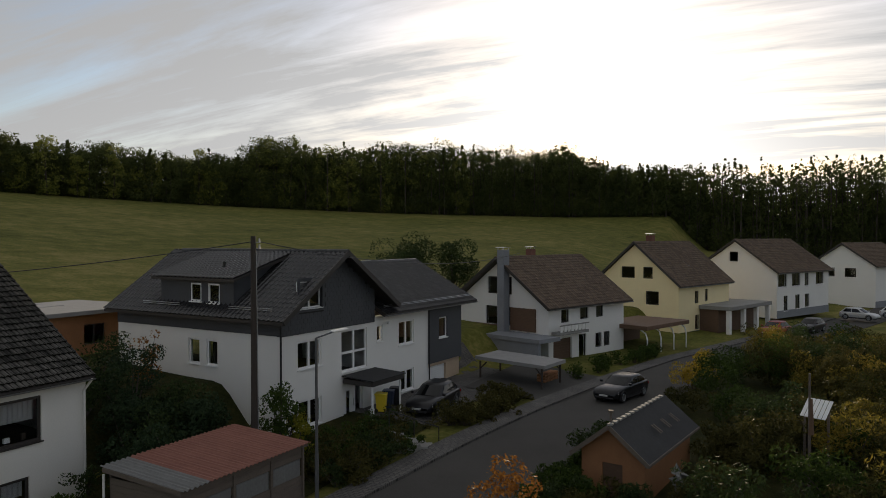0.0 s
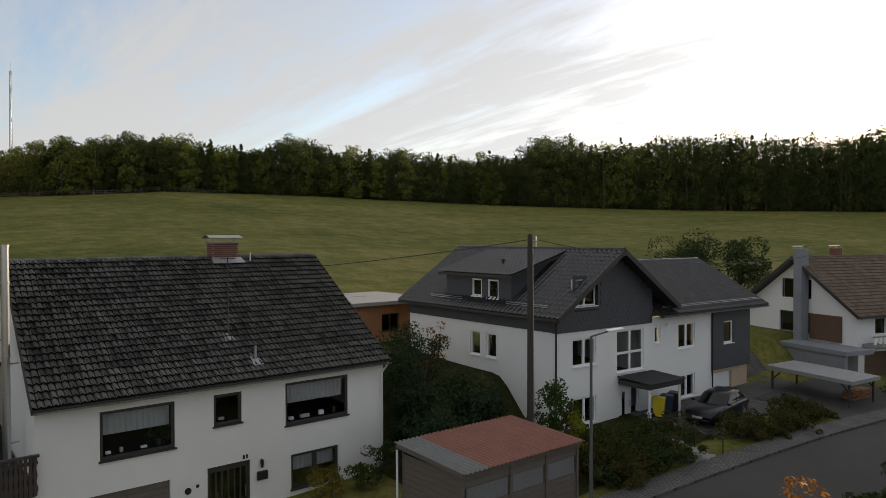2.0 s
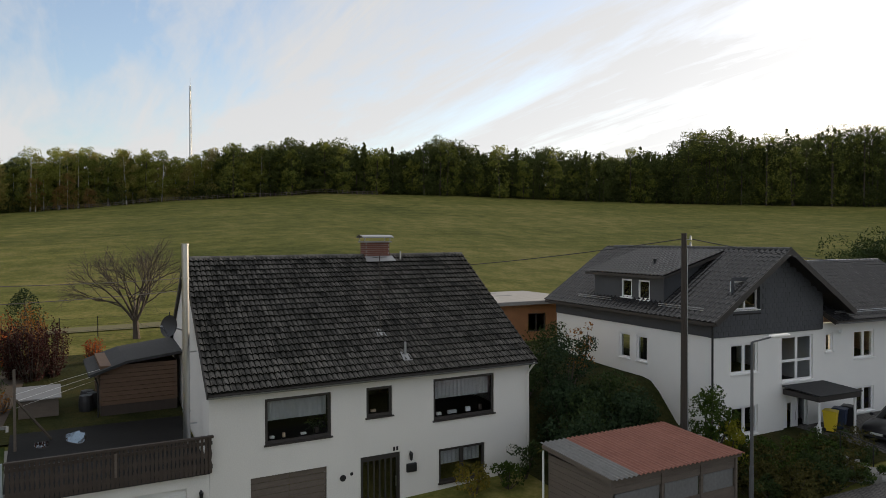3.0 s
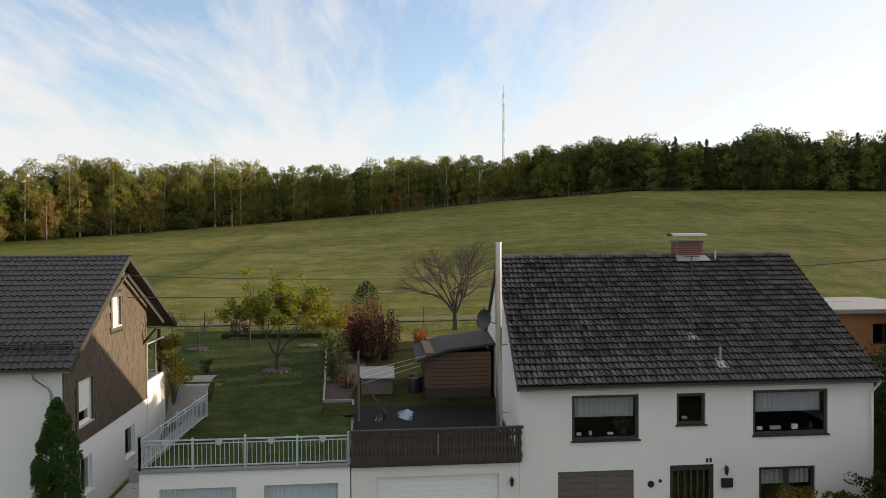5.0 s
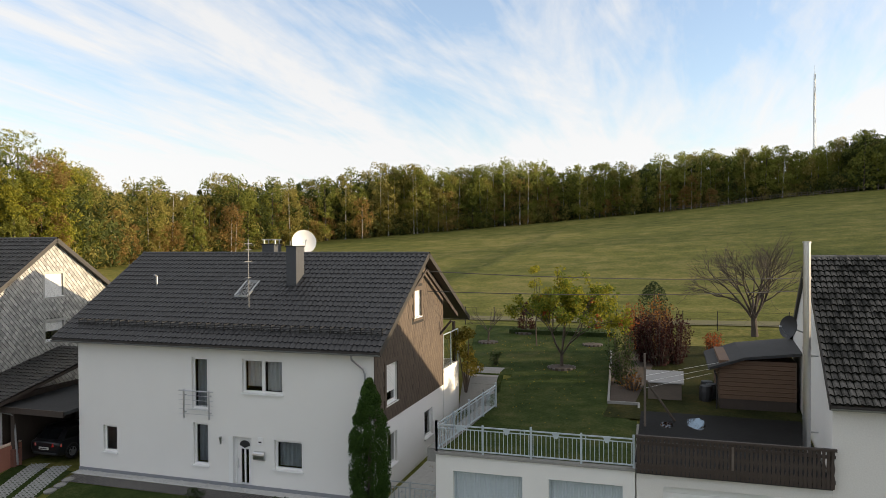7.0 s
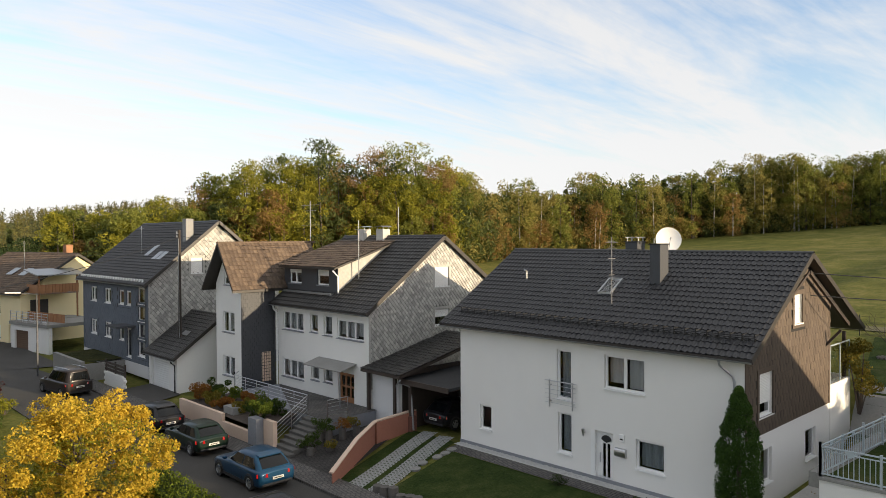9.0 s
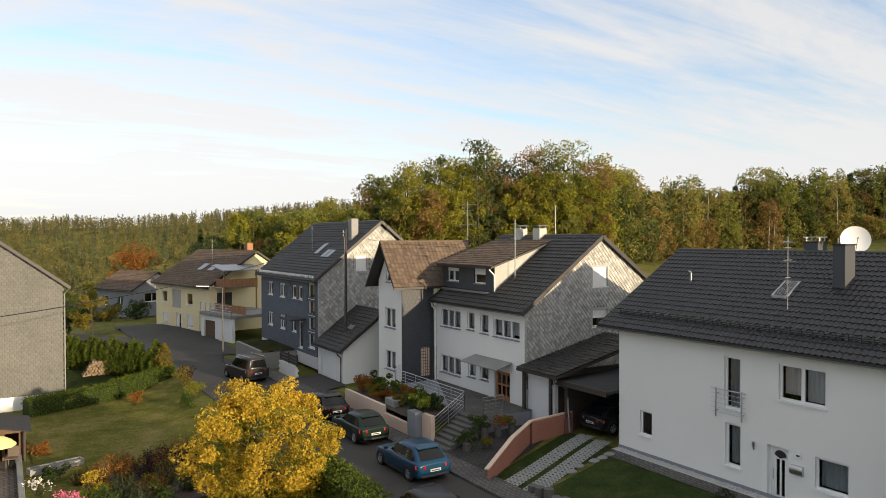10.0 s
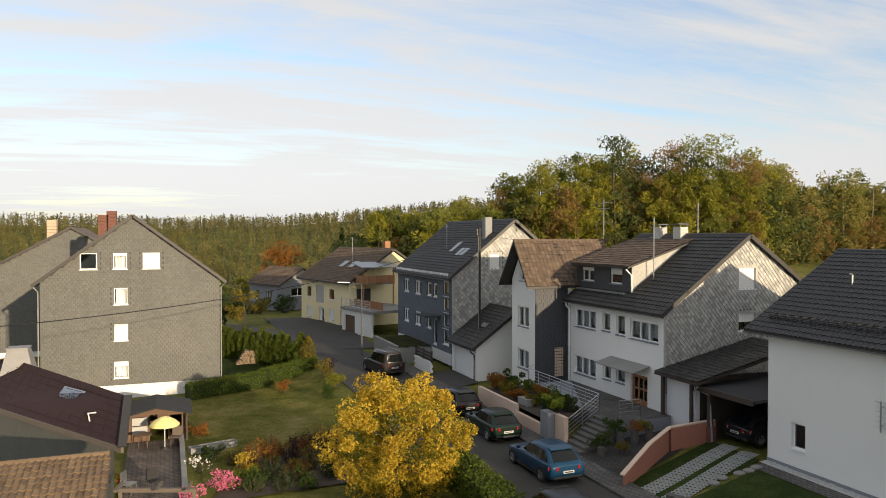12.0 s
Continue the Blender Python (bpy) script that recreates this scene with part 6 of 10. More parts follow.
def simple_house(at, yaw, L, D, zf, zb, xr, zr, label, mat="render_white", roof="tile_black", front=(), side0=(), side1=(), over=(0.45, 0.4, 0.4), tile=(0.3, 0.34), seed=80, base="plinth", name="house"):
    """A gabled house along the street; returns the thing and its wall faces."""
    h = thing(name, pose(*at, 0, 0, yaw), label, "house")
    pl_ = shell(h, L, D, zf, zb, xr, zr, front, (), side0, side1, mat)
    sf, sb = (zr - zf) / -xr, (zr - zb) / (D + xr)
    gable_roof(h, over[0], -D - over[0], xr, -over[1], L + over[2], zf - sf * over[0] + 0.08, zb - sb * over[0] + 0.08, zr + 0.1, roof, tile=tile, seed=seed, back_tiles=False, jitter=0.005, wave=0.045)
    if base:
        Build().box(0.003, 0.03, -0.01, L + 0.01, -0.6, 0.3).part("plinth", M[base], h)
    return h, pl_


def blue_house():
    w = dict(mat="pvc", inset=0.03, bar=0.13)
    front = [(1.9, 3.3, 4.4, 5.6, dict(lights=2, **w)), (5.1, 6.5, 4.4, 5.6, dict(lights=2, **w)), (8.2, 9.2, 4.5, 5.6, dict(lights=1, **w)), (9.7, 10.6, 4.5, 5.6, dict(lights=1, **w)),
             (1.9, 3.3, 1.7, 2.9, dict(lights=2, **w)), (5.1, 6.5, 1.7, 2.9, dict(lights=2, **w)), (8.2, 9.2, 1.75, 2.9, dict(lights=1, **w)), (9.7, 10.6, 0.6, 2.8, dict(lights=1, **w)),
             *[(11.9, 13.2, 0.9 + 1.28 * k, 2.1 + 1.28 * k, dict(lights=1, curtain="curtain", **w)) for k in range(4)]]
    side1 = [(3.2, 4.1, 6.9, 8.05, dict(lights=1, shutter=1.0, mat="pvc", inset=0.06))]
    L, D, zf, xr, zr = 13.7, 10.6, 6.45, -5.3, 10.7
    h, p = simple_house((-20.5, -65.2, 1.0), 0, L, D, zf, zf, xr, zr, "tall house with blue grey shingled front and dark tiled roof", "slate_blue", "tile_dark", front, (), side1, base="render_grey", seed=81)
    shingles(h, p["front"], 0, L, 0.35, 6.2, "slate_blue", holes=[q[:4] for q in front], w=0.4, h=0.3, seed=82)
    shingles(h, p["side1"], 0, D, 0.35, 10.5, "slate_pale", holes=[q[:4] for q in side1], cuts=gable_cuts(D, zf, zf, xr, zr), w=0.34, h=0.19, seed=83, diamond=True, gap=0.025)
    chimney(h, -3.6, 12.4, 8.5, 11.0, 0.6, 0.6, "zinc_dull", cap=False)
    sl = (zr - zf) / -xr
    def on(x):
        return zf + 0.1 - x * sl
    for x0, x1, y in ((-1.9, -2.9, 8.2), (-1.6, -2.3, 10.3), (-1.6, -2.3, 11.2)):
        o = Build().prism([(x0, y, on(x0) + 0.1), (x1, y, on(x1) + 0.1), (x1, y + 0.75, on(x1) + 0.1), (x0, y + 0.75, on(x0) + 0.1)], (0, 0, 0.03)).part("skylight", M["zinc"], h)
    g = Build()
    for i in range(26):
        g.beam((0.25, 0.2 + i * 0.52, on(0.25) + 0.12), (0.25, 0.42 + i * 0.52, on(0.25) + 0.12), 0.1, 0.2)
    g.part("snow_guard", M["pvc"], h)
    a = Build().tube((-2.2, 7.0, on(-2.2)), (-2.2, 7.0, on(-2.2) + 2.2), 0.03).tube((-2.2, 6.6, on(-2.2) + 2.0), (-2.2, 7.4, on(-2.2) + 2.0), 0.015)
    a.part("aerial", M["zinc"], h)
    Build().box(0.0, 1.4, 9.3, 11.4, 2.95, 3.1).part("canopy", M["slate_dark"], h)
    # garage with a tiled roof before the gable
    gz = 0.2
    g = thing("garage", pose(-20.4, -51.2, gz), "small white garage with a black tiled roof", "garage")
    f = Plane((0, 0, 0), (0, 1, 0), (-1, 0, 0))
    b = Build()
    wall(b, f, 0, 4.6, -0.4, 2.5, [(0.5, 3.4, -0.4, 2.05)], (), 0.25)
    s = Plane((0, 4.6, 0), (-1, 0, 0), (0, -1, 0))
    wall(b, s, 0.25, 6.5, -0.4, 5.2, [(5.2, 5.9, 0.9, 2.0)], [(-0.72, 1, 2.45), (0.72, 1, 2.45 + 6.5 * 0.72)], 0.25)
    b.part("wall", M["render_white"], g, fix=False)
    garage_door(g, f, 0.5, 3.4, -0.4, 2.05, "garage_white", 16)
    gable_roof(g, 0.4, -6.9, -3.25, -0.05, 4.9, 2.3, 2.3, 4.95, "tile_black", seed=86, back_tiles=False)
    downpipe(g, [(0.4, 4.5, 2.2), (0.3, 4.4, 2.0), (0.06, 4.4, 1.8), (0.06, 4.4, 0)], "black_metal")
    Build().prism([(-1.2, 2.6, 3.6), (-1.5, 2.6, 3.85), (-1.5, 3.5, 3.85), (-1.2, 3.5, 3.6)], (0, 0, 0.03)).part("skylight", M["zinc"], g)


def yellow_house():
    w = dict(mat="pvc", inset=0.1)
    front = [(1.8, 3.2, 3.1, 4.4, dict(lights=1, **w)), (4.6, 7.0, 2.6, 4.7, None), (8.5, 10.0, 3.2, 4.45, dict(lights=1, **w)), (1.9, 3.3, 0.7, 1.9, dict(lights=1, shutter=0.9, **w)), (8.5, 10.0, 0.7, 2.1, dict(lights=1, shutter=0.9, **w)), (5.6, 7.2, 0.0, 2.1, None), (11.6, 13.0, 0.0, 2.2, None)]
    h, p = simple_house((-15.8, -91.2, -0.1), 11.8, 14.0, 11, 5.5, 5.5, -5.5, 9.0, "cream rendered house with a brown tiled roof and wooden balcony", "render_cream", "tile_brown", front, (), (), base="wood_orange", seed=90)
    door(h, p["front"], 5.6, 7.2, 0.0, 2.1, "pvc", [(0.35, 0.65, 0.1, 0.9)])
    garage_door(h, p["front"], 11.6, 13.0, 0.0, 2.2, "garage_white", 12)
    Build().box(-0.2, -0.1, 4.6, 7.0, 2.6, 4.7).part("glass_brick_field", M["slate_pale"], h)
    chimney(h, -6.0, 11.5, 8.4, 10.0, 0.7, 0.7, "wood_orange", cap=False)
    sl = 3.5 / 5.5
    for y in (7.0, 9.6):
        Build().prism([(-1.9, y, 6.95), (-2.9, y, 6.95 + sl), (-2.9, y + 1.2, 6.95 + sl), (-1.9, y + 1.2, 6.95)], (0, 0, 0.05)).part("skylight", M["zinc"], h)
    Build().tube((-3.0, 8.6, 7.2), (-3.0, 8.6, 10.4), 0.03).tube((-3.0, 8.1, 10.1), (-3.0, 9.1, 10.1), 0.015).part("aerial", M["zinc"], h)
    # balconies on the gable side, one over the other, with a terrace before them
    e = Build().box(-4.5, -0.6, 14.0, 16.6, 2.75, 2.95).box(-4.5, -0.6, 14.0, 16.2, 5.3, 5.45)
    e.part("balcony_slab", M["concrete"], h)
    for i in range(12):
        Build().box(-4.5 + i * 0.325, -4.2 + i * 0.325, 16.15, 16.2, 3.95 - 1.0 + 2.35, 4.95 + 1.3).part("board", M["wood_orange"], h)
    Build().box(-0.65, -0.6, 14.0, 16.2, 5.3, 6.25).part("balcony_side", M["wood_orange"], h)
    Build().beam((-4.4, 16.1, 2.9), (-4.4, 16.1, 7.2), 0.12).beam((-0.7, 16.1, 2.9), (-0.7, 16.1, 7.2), 0.12).part("balcony_post", M["wood_orange"], h)
    Build().prism([(-0.3, 14.0, 7.6), (-0.3, 16.6, 7.1), (-5.0, 16.6, 7.1), (-5.0, 14.0, 7.6)], (0, 0, 0.1)).part("balcony_roof", M["zinc"], h)
    r = Build()
    for z in (3.1, 3.35, 3.6, 3.85):
        r.tube((1.0, 14.2, z), (1.0, 21.0, z), 0.025, n=6)
    for i in range(7):
        r.beam((1.0, 14.2 + i * 1.13, 2.9), (1.0, 14.2 + i * 1.13, 3.9), 0.05)
    r.part("terrace_railing", M["steel"], h)
    Build().box(-5, 1.05, 14.0, 21.0, 2.6, 2.9).part("terrace_slab", M["concrete"], h)
    b = Build()
    wall(b, Plane((0.9, 14.05, 0), (0, 1, 0), (-1, 0, 0)), 0, 6.9, -0.5, 2.6, [(0.7, 3.2, -0.5, 2.1)], (), 0.3)
    b.part("terrace_wall", M["render_white"], h, fix=False)
    for i in range(14):
        Build().box(-0.55, -0.5, 14.3 + i * 0.48, 14.7 + i * 0.48, 2.92, 3.7).part("fence_board", M["wood_orange"], h)
    Build().box(-2.6, -0.9, 14.02, 14.06, 3.0, 4.7).part("terrace_door", M["frame_brown"], h)
    garage_door(h, Plane((0.9, 14.05, 0), (0, 1, 0), (-1, 0, 0)), 0.7, 3.2, -0.5, 2.1, "wood_brown", 14)


def grey_houses():
    def one(x, y, z, yaw, W, ze, zr, wins, label, seed, red):
        h = thing("house", pose(x, y, z, 0, 0, yaw), label, "house")
        # gable front, width W along local y, ridge runs back along -x
        f = Plane((0, 0, 0), (0, 1, 0), (-1, 0, 0))
        s = (zr - ze) / (W / 2)
        b = Build()
        cuts = [(-s, 1, ze - 0.1), (s, 1, ze + s * W - 0.1)]
        wall(b, f, 0, W, -1.0, zr, [q[:4] for q in wins], cuts, 0.3)
        b.box(-12, -0.31, 0, 0.3, -1.0, ze - 0.1).box(-12, -0.31, W - 0.3, W, -1.0, ze - 0.1)
        b.part("wall", M["slate_grey"], h, fix=False)
        for q in wins:
            window(h, f, *q[:4], **q[4])
        shingles(h, f, 0, W, 1.0, zr, "slate_grey", holes=[q[:4] for q in wins], cuts=cuts, w=0.26, h=0.17, seed=seed, gap=0.012)
        Build().box(-0.2, 0.02, -0.01, W + 0.01, -1.0, 1.0).part("plinth", M["render_white"], h)
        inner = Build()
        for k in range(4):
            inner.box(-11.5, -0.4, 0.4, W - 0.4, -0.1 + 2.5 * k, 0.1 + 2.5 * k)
        inner.box(-3.6, -3.5, 0.4, W - 0.4, -1, ze).part("floor_slab", M["room_shade"], h)
        ro = Build()
        for y0 in (-0.45, W + 0.45):
            ro.prism([(0.3, y0, ze - 0.45 * s), (0.3, W / 2, zr), (0.3, W / 2, zr - 0.16), (0.3, y0, ze - 0.45 * s - 0.14)], (-13, 0, 0))
        r = ro.part("roof", M["tile_brown"], h)
        for y0 in (-0.45, W + 0.45):
            Build().beam((0.33, y0, ze - 0.45 * s - 0.02), (0.33, W / 2, zr - 0.02), 0.05, 0.2).part("bargeboard", M["frame_brown"], r)
        for y in (-0.1, W + 0.1):
            downpipe(h, [(0.1, y * 1.0 + (0.35 if y > 1 else -0.35), ze - 0.35), (0.12, y, ze - 0.75), (0.12, y, -0.6)], "zinc_dull", 0.045)
        return h
    w = dict(mat="pvc", inset=0.02, lights=1)
    wins = [(3.9, 5.0, 8.85, 9.95, dict(shutter=1.0, **w)), (5.97, 6.84, 8.85, 9.94, dict(shutter=0.2, curtain="curtain", **w)), (7.8, 8.85, 8.85, 9.95, dict(**w)),
            (5.95, 6.8, 6.45, 7.58, dict(curtain="curtain", **w)), (5.94, 6.8, 4.0, 5.14, dict(shutter=1.0, **w)), (5.92, 6.83, 1.47, 2.6, dict(shutter=0.3, curtain="curtain", **w)), (5.9, 6.8, -0.3, 0.5, dict(**w))]
    wins = [(11.2 - q[1], 11.2 - q[0], *q[2:]) for q in wins]
    h = one(7.8, -53.0, -0.6, 90, 11.2, 8.2, 12.5, wins, "tall grey slate-clad house gable with small white windows", 101, True)
    for k in (0, 1):
        b = Build()
        for i in range(14):
            b.box(-8.9, -8.1, 3.4 - 0.6 * k, 4.1 - 0.6 * k, 9.4 + i * 0.26 - 0.3 * k, 9.64 + i * 0.26 - 0.3 * k)
        b.part("chimney", M["brick"], h, "red brown brick chimney")
    h2 = one(14.8, -74.0, -1.0, 90, 13.0, 8.6, 12.3, [], "second grey slate-clad house behind its neighbour", 102, True)
    b = Build()
    for i in range(12):
        b.box(-2.4, -1.6, 4.3, 5.1, 9.4 + i * 0.3, 9.67 + i * 0.3)
    b.part("chimney", M["plinth_tan"], h2)


def row_houses():
    """The houses further up the street towards the sun."""
    w = dict(mat="frame_brown", inset=0.1, sill="")
    front = [(1.6, 2.6, 3.3, 4.9, dict(lights=1, **w)), (4.1, 5.2, 3.4, 4.9, dict(lights=1, **w)), (6.3, 7.3, 3.4, 4.9, dict(lights=1, **w)), (3.9, 4.9, 0.2, 2.2, dict(lights=1, **w)), (6.2, 7.1, 0.9, 2.1, dict(lights=1, **w)), (7.4, 8.3, 0.9, 2.1, dict(lights=1, **w)), (0.6, 3.0, 0.0, 2.1, None)]
    side0 = [(3.5, 6.5, 2.9, 4.4, dict(lights=1, **w)), (3.7, 6.3, 5.4, 6.8, dict(lights=1, **w))]
    h, p = simple_house((-18.0, 52.2, 0.6), -19, 10.4, 9.6, 4.9, 4.9, -4.8, 8.3, "white house with a brown roof, loggia and wide windows", "render_white", "tile_brown", front, side0, (), over=(0.6, 0.7, 0.5), seed=110)
    garage_door(h, p["front"], 0.6, 3.0, 0.0, 2.1, "wood_brown", 10)
    chimney(h, -4.2, -0.45, -0.4, 9.0, 0.7, 0.7, "plinth")
    for x0, x1, z0, z1 in ((-3.75, -1.2, 2.6, 4.4), (-8.2, -4.7, 2.5, 2.9)):
        Build().box(x0, x1, -0.12, -0.01, z0, z1).part("gable_panel", M["wood_brown"], h)
    chimney(h, -5.2, 4.2, 7.5, 9.0, 0.6, 0.6, "brick")
    Build().box(-5.0, 1.2, -2.6, -0.1, 2.2, 2.5).box(-4.8, 1.0, -2.5, -2.2, -0.5, 2.2).part("terrace", M["plinth"], h)
    Build().box(0.05, 0.9, 0.3, 4.0, 2.5, 2.7).part("balcony_slab", M["concrete"], h)
    for k in range(8):
        Build().box(0.84, 0.9, 0.35 + k * 0.46, 0.62 + k * 0.46, 2.75, 3.2).part("balcony_block", M["render_white"], h)
    Build().box(0.82, 0.92, 0.3, 4.0, 3.2, 3.28).part("balcony_rail", M["concrete"], h)
    front = [(3.4, 4.2, 3.1, 4.4, dict(lights=1, **w)), (5.6, 6.3, 3.2, 4.5, dict(lights=1, **w)), (3.5, 4.4, 0.4, 1.9, dict(lights=1, **w)), (5.8, 6.6, 0.6, 2.0, dict(lights=1, **w))]
    side0 = [(2.2, 3.7, 3.0, 4.4, dict(lights=1, **w)), (2.9, 4.0, 5.7, 6.9, dict(lights=1, **w)), (5.0, 6.6, 5.7, 6.9, dict(lights=1, **w))]
    h, p = simple_house((-12.1, 74.7, 0.6), -19, 11.2, 9.8, 5.3, 5.3, -4.9, 9.4, "cream house with a grey brown tiled roof and a flat carport", "render_cream", "tile_brown", front, side0, (), seed=112)
    chimney(h, -5.2, 3.5, 8.6, 10.2, 0.7, 0.7, "brick")
    Build().prism([(-1.6, 5.0, 6.7), (-2.4, 5.0, 7.35), (-2.4, 6.0, 7.35), (-1.6, 6.0, 6.7)], (0, 0, 0.06)).part("skylight", M["zinc"], h)
    w2 = dict(mat="frame_brown", inset=0.1, sill="pvc")
    front = [(0.3, 2.3, 3.1, 4.7, dict(lights=2, **w2)), (3.6, 5.6, 3.1, 4.7, dict(lights=2, **w2)), (6.7, 7.7, 3.0, 4.7, dict(lights=1, **w2)), (9.6, 11.6, 3.1, 4.7, dict(lights=2, **w2)), (1.6, 2.6, 0.2, 2.0, dict(lights=1, **w2)), (4.4, 5.5, 0.3, 2.0, dict(lights=1, **w2)), (6.8, 7.9, 0.4, 2.0, dict(lights=1, **w2))]
    simple_house((-3.9, 92.5, 1.6), -25, 13.0, 10.5, 5.0, 5.0, -5.2, 8.6, "white house with a low brown roof", "render_white", "tile_brown", front, [(4.9, 6.0, 6.0, 7.2, dict(lights=1, **w2))], (), seed=114)
    simple_house((7.6, 117.0, 1.2), -27, 12.0, 9.0, 5.4, 5.4, -4.5, 8.4, "white house behind shrubs at the bend", "render_white", "tile_brown", [], [(2.6, 4.2, 3.6, 4.9, dict(lights=1, **w2)), (5.6, 7.6, 3.6, 4.9, dict(lights=2, **w2))], (), seed=116)


mossy_house()
white_house()
slate_house()
lean_to()
garages()
pole_house()
blue_house()
yellow_house()
grey_houses()
row_houses()


# ---- trees ----
def leaf_cloud(rng, centres, radii, n, size, squash=0.8):
    """n leaf quads scattered in blobs; returns vertices (n, 4, 3)."""
    which = rng.integers(0, len(centres), n)
    d = rng.normal(size=(n, 3))
    d /= np.linalg.norm(d, axis=1)[:, None]
    rad = rng.uniform(0.45, 1.0, n) ** 0.6
    p = centres[which] + d * (rad * radii[which])[:, None] * np.array([1, 1, squash])
    a = rng.normal(size=(n, 3))
    a /= np.linalg.norm(a, axis=1)[:, None]
    b = np.cross(a, rng.normal(size=(n, 3)))
    b /= np.linalg.norm(b, axis=1)[:, None] + 1e-9
    s = size * rng.uniform(0.6, 1.3, n)[:, None]
    return np.stack([p - a * s, p - b * s * 0.55, p + a * s, p + b * s * 0.55], 1)


def quads_mesh(name, quads, mat, corners=4):
    """One mesh of leaves, each a face with three or four corners."""
    quads = quads[:, :corners]
    n = len(quads)
    me = bpy.data.meshes.new(name)
    me.vertices.add(n * corners)
    me.vertices.foreach_set("co", np.ascontiguousarray(quads.reshape(-1), dtype=np.float32))
    me.loops.add(n * corners)
    me.loops.foreach_set("vertex_index", np.arange(n * corners, dtype=np.int32))
    me.polygons.add(n)
    me.polygons.foreach_set("loop_start", np.arange(0, n * corners, corners, dtype=np.int32))
    me.update()
    me.validate()
    me.materials.append(mat)
    return me


def crown_blobs(rng, height, width, low=0.3, n=26, taper=0.8):
    """Centres and radii of the clumps of a broad crown."""
    c, r = [], []
    for _ in range(n):
        t = rng.uniform(low, 1.0)
        prof = math.sin(math.pi * min(1, (t - low) / (1 - low) * taper + 0.12)) ** 0.7
        a, q = rng.uniform(0, 2 * math.pi), width / 2 * prof * math.sqrt(rng.uniform(0.1, 1))
        c.append((q * math.cos(a), q * math.sin(a), t * height))
        r.append(width * rng.uniform(0.11, 0.2))
    return np.array(c), np.array(r)


def limbs(rng, build, base, tips, r):
    """Trunk and limbs from the base to the clumps."""
    base = Vector(base)
    top = max(t[2] for t in tips)
    fork = base + Vector((rng.normal(0, 0.1), rng.normal(0, 0.1), top * 0.35))
    build.tube(base, fork, r, r * 0.72, 8)
    crown = base + Vector((rng.normal(0, 0.2), rng.normal(0, 0.2), top * 0.85))
    build.tube(fork, crown, r * 0.72, r * 0.2, 7)
    for t in tips:
        t = base + Vector(t)
        k = min(1.0, max(0.0, ((t.z - base.z) / top - 0.38) * 0.8))
        s = fork.lerp(crown, k * 0.8)
        m = s.lerp(t, 0.5) + Vector((rng.normal(0, 0.12), rng.normal(0, 0.12), 0.12))
        build.tube(s, m, r * 0.36, r * 0.22, 6, False).tube(m, t, r * 0.22, r * 0.06, 5, False)


def tree(x, y, z, height, width, leaf, n, size, label, name="tree", low=0.3, blobs=24, seed=1, bark="bark", group="", trunk=None, clump=1.0):
    rng = np.random.default_rng(seed)
    t = thing(name, pose(x, y, z), label, "tree" if name == "tree" else "bush", group)
    c, r = crown_blobs(rng, height, width, low, blobs)
    r = r * clump
    b = Build()
    limbs(rng, b, (0, 0, -0.2), c[: min(len(c), 18)], trunk or height * 0.022)
    b.part("trunk", M[bark], t, fix=False)
    if n:
        ob = new("crown", quads_mesh("crown", leaf_cloud(rng, c, r, n, size), M[leaf]))
        ob.parent = t
    return t


def forest(name, label, mat, items, leaf_size, per_tree, seed, conifer=0.0, bark="bark", low=0.05):
    """A far wood of one kind of tree: one mesh of leaves, one of trunks. items: x, y, z, height, width."""
    rng = np.random.default_rng(seed)
    all_q, tr = [], Build()
    for x, y, z, hgt, wid in items:
        if rng.uniform() < conifer:
            k = 46
            t = rng.uniform(0.05, 1, k)
            a = rng.uniform(0, 2 * math.pi, k)
            q = wid * 0.36 * (1.05 - t) * rng.uniform(0.3, 1, k)
            c = np.stack([q * np.cos(a), q * np.sin(a), t * hgt], 1)
            r = wid * 0.17 * (1.12 - t)
        else:
            c, r = crown_blobs(rng, hgt * 0.95, wid, low, 60)
            r = r * 0.95
        all_q.append(leaf_cloud(rng, c, r, int(per_tree), leaf_size) + np.array([x, y, z]))
        tr.tube((x, y, z - 1), (x + rng.normal(0, 0.4), y + rng.normal(0, 0.4), z + hgt * 0.85), hgt * 0.013, hgt * 0.003, 5, False)
    ob = new(name, quads_mesh(name, np.concatenate(all_q), M[mat], 3))
    tagged(ob, label, "trees", kind="stuff")
    o2 = tr.part(name + "_trunks", M[bark], None, fix=False)
    tagged(o2, "trunks of the trees along the wood's edge", "trunks", kind="stuff")


